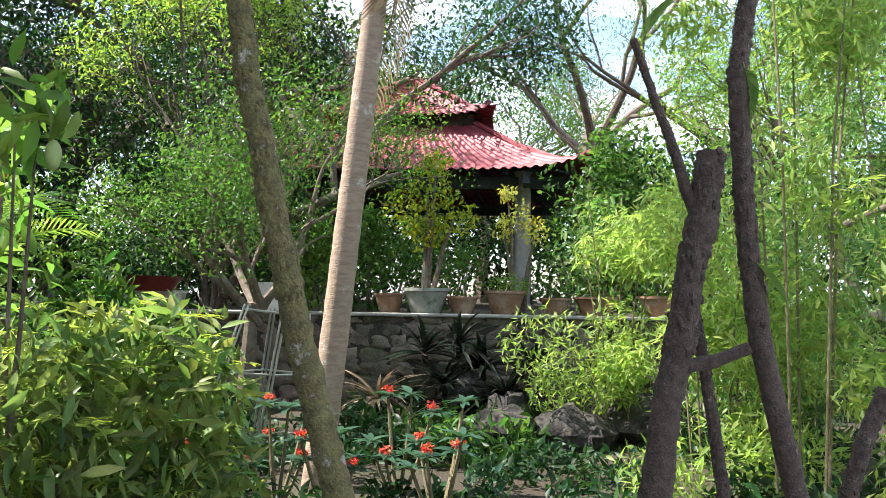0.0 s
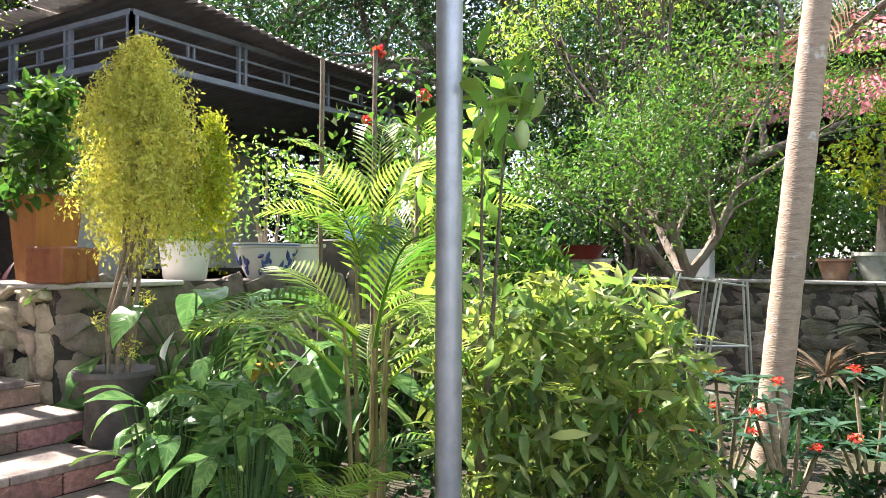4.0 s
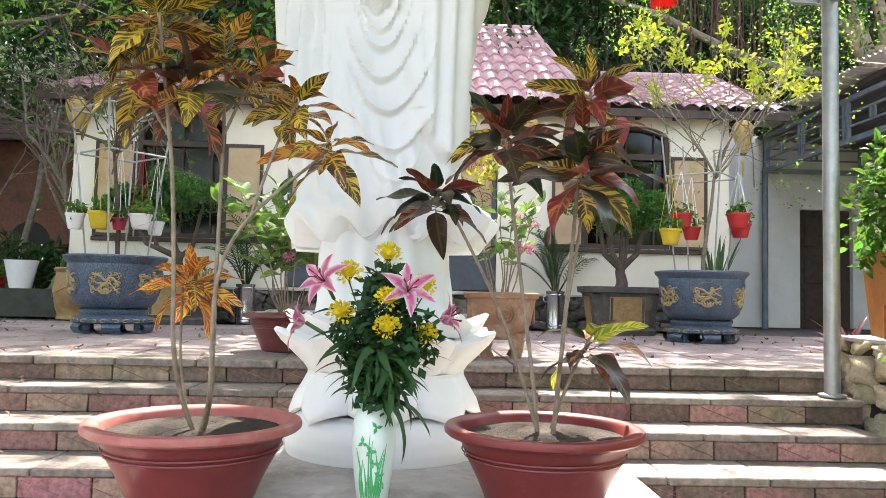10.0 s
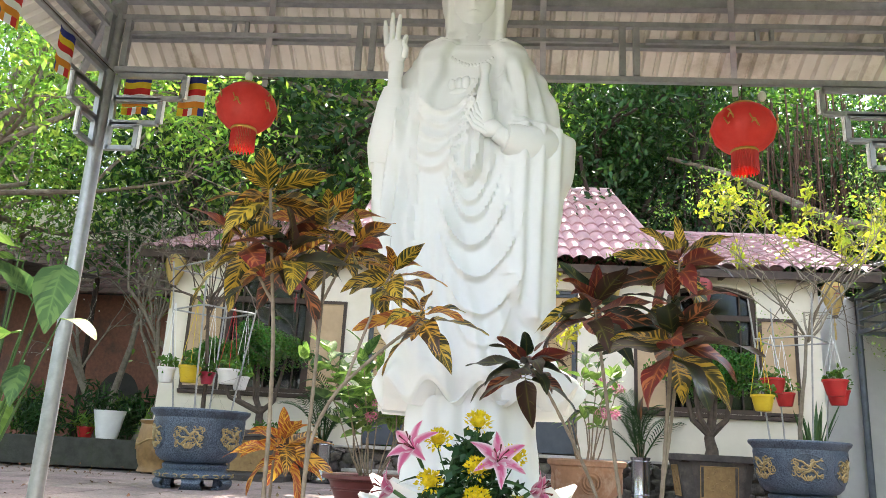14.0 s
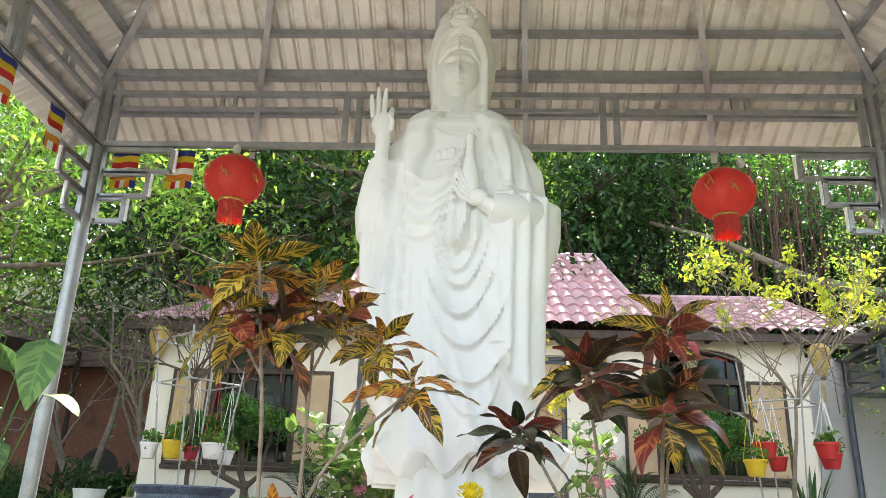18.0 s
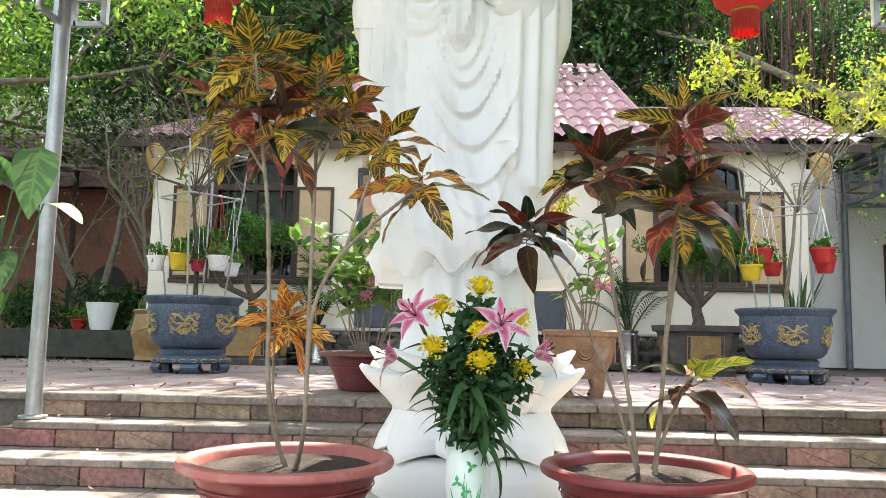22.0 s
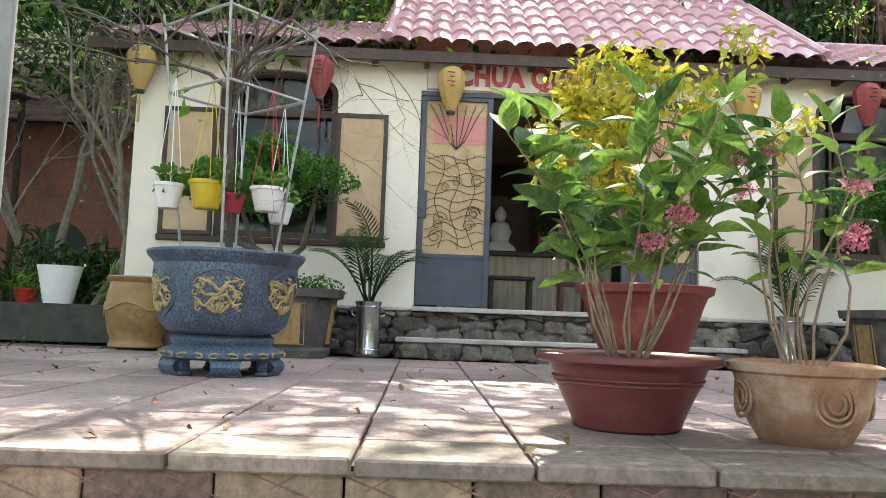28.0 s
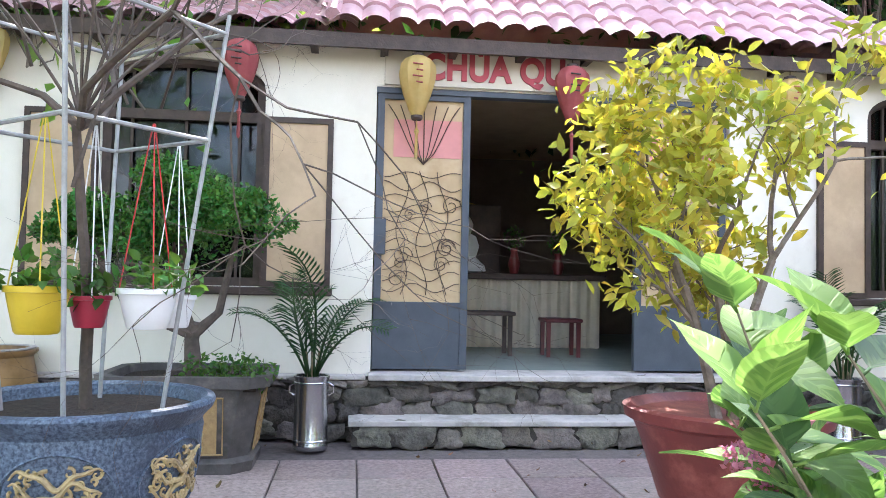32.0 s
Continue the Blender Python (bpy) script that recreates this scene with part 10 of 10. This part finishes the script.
def flag(x, y, z, yaw, s=1.0):
    f = thing("striped_flag", (x, y, z), "small five-coloured striped flag on a string", "flag", "striped flags", turn=yaw)
    for k in range(5):
        g = Geo()
        g.grid(8, 1, lambda u, v: ((0.20 * u) * s, 0.012 * sin(u * 7), (-0.05 * k - 0.05 * v) * s))
        part("stripe", g, FM[k], f, sharp=0)
    for k in range(5):
        g = Geo()
        g.grid(2, 1, lambda u, v: ((0.04 * k + 0.04 * u) * s, 0.014 * sin((0.2 * k + 0.2 * u) * 7) + 0.003, (-0.253 - 0.06 * v) * s))
        part("fringe_stripe", g, FM[(k + 1) % 5], f, sharp=0)


for y in (-2.98, -2.55):
    flag(CX0 - 0.04, y, 4.19, 90)
flag(CX0 + 0.55, CY0 + 0.04, 4.16, 0)
flag(CX0 + 1.15, CY0 + 0.04, 4.18, 0)
flag(CX0 + 1.8, CY0 + 0.04, 4.16, 0)
flag(CX0 + 0.12, CY1 - 0.02, 4.16, 0)
whole("flag_string", Geo().tube([(CX0 - 0.05, CY0, 4.195), (CX0 - 0.05, -1.8, 4.195)], 0.004, 4).tube([(CX0, CY0 + 0.045, 4.195), (CX1, CY0 + 0.045, 4.195)], 0.004, 4), M_IRON, "thin string carrying the flags", "string")

# ---- pieces: floor tiles, step slabs, riser tiles, stones ----
rq = random.Random(99)
S = 0.54


def tile_mesh(w, d, h, bev=0.006):
    return Geo().box(-w / 2, -d / 2, -h, w / 2, d / 2, 0, bev).mesh("tile", None, 30)


TME = tile_mesh(S - 0.012, S - 0.012, 0.03)
TME.materials.append(M_TILE)
for i in range(11):
    for k in range(-9, 15):
        x, y = -8.70 + S * (i - 2) - S / 2 + S, -2.08 + S * k + S / 2
        if x < F + 0.1 + S * 0.3 and False:
            continue
        if x > EDGES[0] - 0.50 or x < -10.75:
            continue
        part("tile", TME, None, terrace, m=pose(x, y, T + rq.uniform(-0.002, 0.002), rq.gauss(0, 0.12), rq.gauss(0, 0.12), 90 * rq.randrange(4)))
xe = -8.70 + S * 7
w = abs(EDGES[0] - xe) - 0.012 + 0.03
EME = Geo().box(-w / 2, -0.264, -0.055, w / 2, 0.264, 0, 0.008).mesh("edge_slab", M_NOSE, 30)
for k in range(-9, 15):
    part("edge_slab", EME, None, terrace, m=pose(EDGES[0] - w / 2 + 0.02, -2.08 + S * k + S / 2, T + rq.uniform(-0.002, 0.002)))
g = Geo()
for k in range(-9, 15):
    for i in range(1):
        pass
# treads and risers
n = 11
L = (STEP_R - STEP_L) / n
for i, x in enumerate(EDGES):
    z = T - RISE * i
    if i:
        d = EDGES[i] - EDGES[i - 1] + 0.02
        me = Geo().box(-d, -L / 2 + 0.004, -0.045, 0.0, L / 2 - 0.004, 0, 0.007).mesh("tread_slab", M_NOSE, 30)
        for k in range(n):
            y = STEP_L + L * (k + 0.5) + (0.2 if i % 2 else 0.0) - 0.1
            if y > STEP_R - L / 2:
                y = STEP_R - L / 2
            if z < SL + 0.1 and z > SL - 0.05 and -1.22 - L / 2 < y < 0.98 + L / 2 - 0.1:
                pass
            part("tread_slab", me, None, steps, m=pose(x, y, z + rq.uniform(-0.002, 0.002), 0, rq.gauss(0, 0.15), rq.gauss(0, 0.1)))
    RL = (STEP_R - STEP_L) / 16
    mes = [Geo().box(-0.03, -RL / 2 + 0.004, -RISE + 0.002, 0.0, RL / 2 - 0.004, -0.046, 0.005).mesh("riser_tile", q, 30) for q in (M_RISER, M_RISER_T, M_RISER_D)]
    for k in range(16):
        q = rq.random()
        pick = (2 if q < 0.7 else 1) if i == 0 else (0 if q < 0.45 else (1 if q < 0.8 else 2))
        part("riser_tile", mes[pick], None, steps, m=pose(x - 0.012, STEP_L + RL * (k + 0.5), z, 0, 0, rq.gauss(0, 0.15)))
# diagonal ribs pressed into the riser tiles
for i, x in enumerate(EDGES):
    z = T - RISE * i
    g = Geo()
    for k in range(n * 2):
        y = STEP_L + L * 0.5 * k
        if y + 0.3 < STEP_R:
            g.tube([(x - 0.0115, y + 0.03, z - 0.055), (x - 0.0115, y + 0.15, z - 0.10), (x - 0.0115, y + 0.25, z - 0.14)], 0.004, 4)
            g.tube([(x - 0.0115, y + 0.18, z - 0.055), (x - 0.0115, y + 0.10, z - 0.10)], 0.004, 4)
    tagged(part("pressed_ribs", g, M_RISER, steps), kind="stuff")

STONES = [Geo().blob((0, 0, 0), (0.5, 0.5, 0.5), k * 7 + 1, 0.26, 16, 10, 6) for k in range(6)]
ST_L = [s.mesh("stone", M_STONE, 180) for s in STONES]
ST_D = [s.mesh("stone", M_STONE_D, 180) for s in STONES]
ST_W = [s.mesh("stone", mat("pale_wall_stone", (0.50, 0.42, 0.29), (0.32, 0.26, 0.175), 6, 0.9, bump=0.7, fine=40, vary=0.3, stain=(0.14, 0.14, 0.07), stain_scale=3, dist=0.02), 180) for s in STONES]


def stones(parent, a, b, z0, z1, size, meshes, depth=0.10, flat=0.6, squash=0.55, join=False):
    """Rubble on a vertical face from a to b, in rough courses."""
    a, b = Vector((*a, 0)), Vector((*b, 0))
    ln, d = (b - a).length, (b - a).normalized()
    yaw = math.degrees(math.atan2(d.y, d.x))
    z = z0
    big = Geo()
    while z < z1 - 0.02:
        h = min(size * squash * rq.uniform(0.8, 1.25), z1 - z)
        s = 0.0
        while s < ln:
            w = size * rq.uniform(0.6, 1.5)
            if s + w > ln:
                w = ln - s
                if w < 0.06:
                    break
            p = a + d * (s + w / 2)
            m = pose(p.x, p.y, z + h / 2 + rq.gauss(0, h * 0.12), 0, rq.gauss(0, 9), yaw + rq.gauss(0, 3)) @ Matrix.Diagonal((w * rq.uniform(1.05, 1.2), depth * 2 * rq.uniform(0.7, 1.3), h * rq.uniform(1.0, 1.35), 1))
            part("stone", meshes[rq.randrange(6)], None, parent, m=m)
            s += w
        z += h


# house plinth and step
stones(plinth, (F + 0.085, WL), (F + 0.085, WR), T, T + 0.475, 0.26, ST_D, 0.06)
stones(doorstep, (F + 0.385, -2.10), (F + 0.385, 1.43), T, T + 0.155, 0.26, ST_D, 0.045, squash=0.5)
# pillar beside the steps, bed wall, retaining wall
stones(bedwall, (-4.7, 3.0), (-3.88, 3.0), 0.3, 1.27, 0.21, ST_W, 0.085, squash=0.8)
stones(bedwall, (-3.88, 2.98), (-3.88, 9.7), 0.2, 1.29, 0.34, ST_L, 0.06, squash=0.62)
stones(bedwall, (-3.9, 9.78), (4.2, 9.78), 0.0, 1.18, 0.30, ST_L, 0.06, squash=0.52)
part("coping", Geo().box(-3.9, 9.68, 1.18, 4.2, 9.80, 1.225, 0.012), M_CONC, bedwall, "thin worn coping")
g = Geo()
g.box(-4.75, 2.93, 1.262, -3.80, 3.92, 1.298, 0.01)
part("coping", g, M_CONC, bedwall, "worn concrete coping")
# fallen leaves on the terrace and steps
M_FALLEN = mat("fallen_leaf", (0.10, 0.06, 0.035), (0.20, 0.11, 0.04), 9, 0.8, bump=0, vary=0.4)
FL = [leaf_geo(0.058, 0.030, 5, 0.35, 0.9, 0.12, belly=0.6).mesh("fallen_leaf", M_FALLEN, 180), leaf_geo(0.05, 0.024, 5, 0.5, -1.2, 0.1, belly=0.6).mesh("fallen_leaf", M_FALLEN, 180)]
for k in range(330):
    x, y = rq.uniform(-10.2, -4.7), rq.uniform(-6.5, 4.6)
    if k % 3 == 0:
        x, y = rq.uniform(-10.6, -8.5), rq.uniform(-8.0, -4.6)
    ob = part("fallen_leaf", FL[k % 2], None, None, m=toward((x, y, T + 0.008 + (0.03 if k % 2 else 0.012)), rq.uniform(0, 360), rq.uniform(-8, 8), rq.uniform(-12, 12), rq.uniform(0.6, 1.3)))
    tagged(ob, "dry brown fallen leaf on the terrace", "leaf", "fallen leaves")
for k in range(24):
    i = rq.randrange(1, 4)
    x, y = (EDGES[i] + EDGES[i - 1]) / 2, rq.uniform(-3.1, 2.7)
    if -1.3 < y < 1.05:
        continue
    ob = part("fallen_leaf", FL[k % 2], None, None, m=toward((x, y, T - RISE * i + 0.03), rq.uniform(0, 360), rq.uniform(-8, 8), 0, rq.uniform(0.6, 1.2)))
    tagged(ob, "dry brown fallen leaf on the steps", "leaf", "fallen leaves")
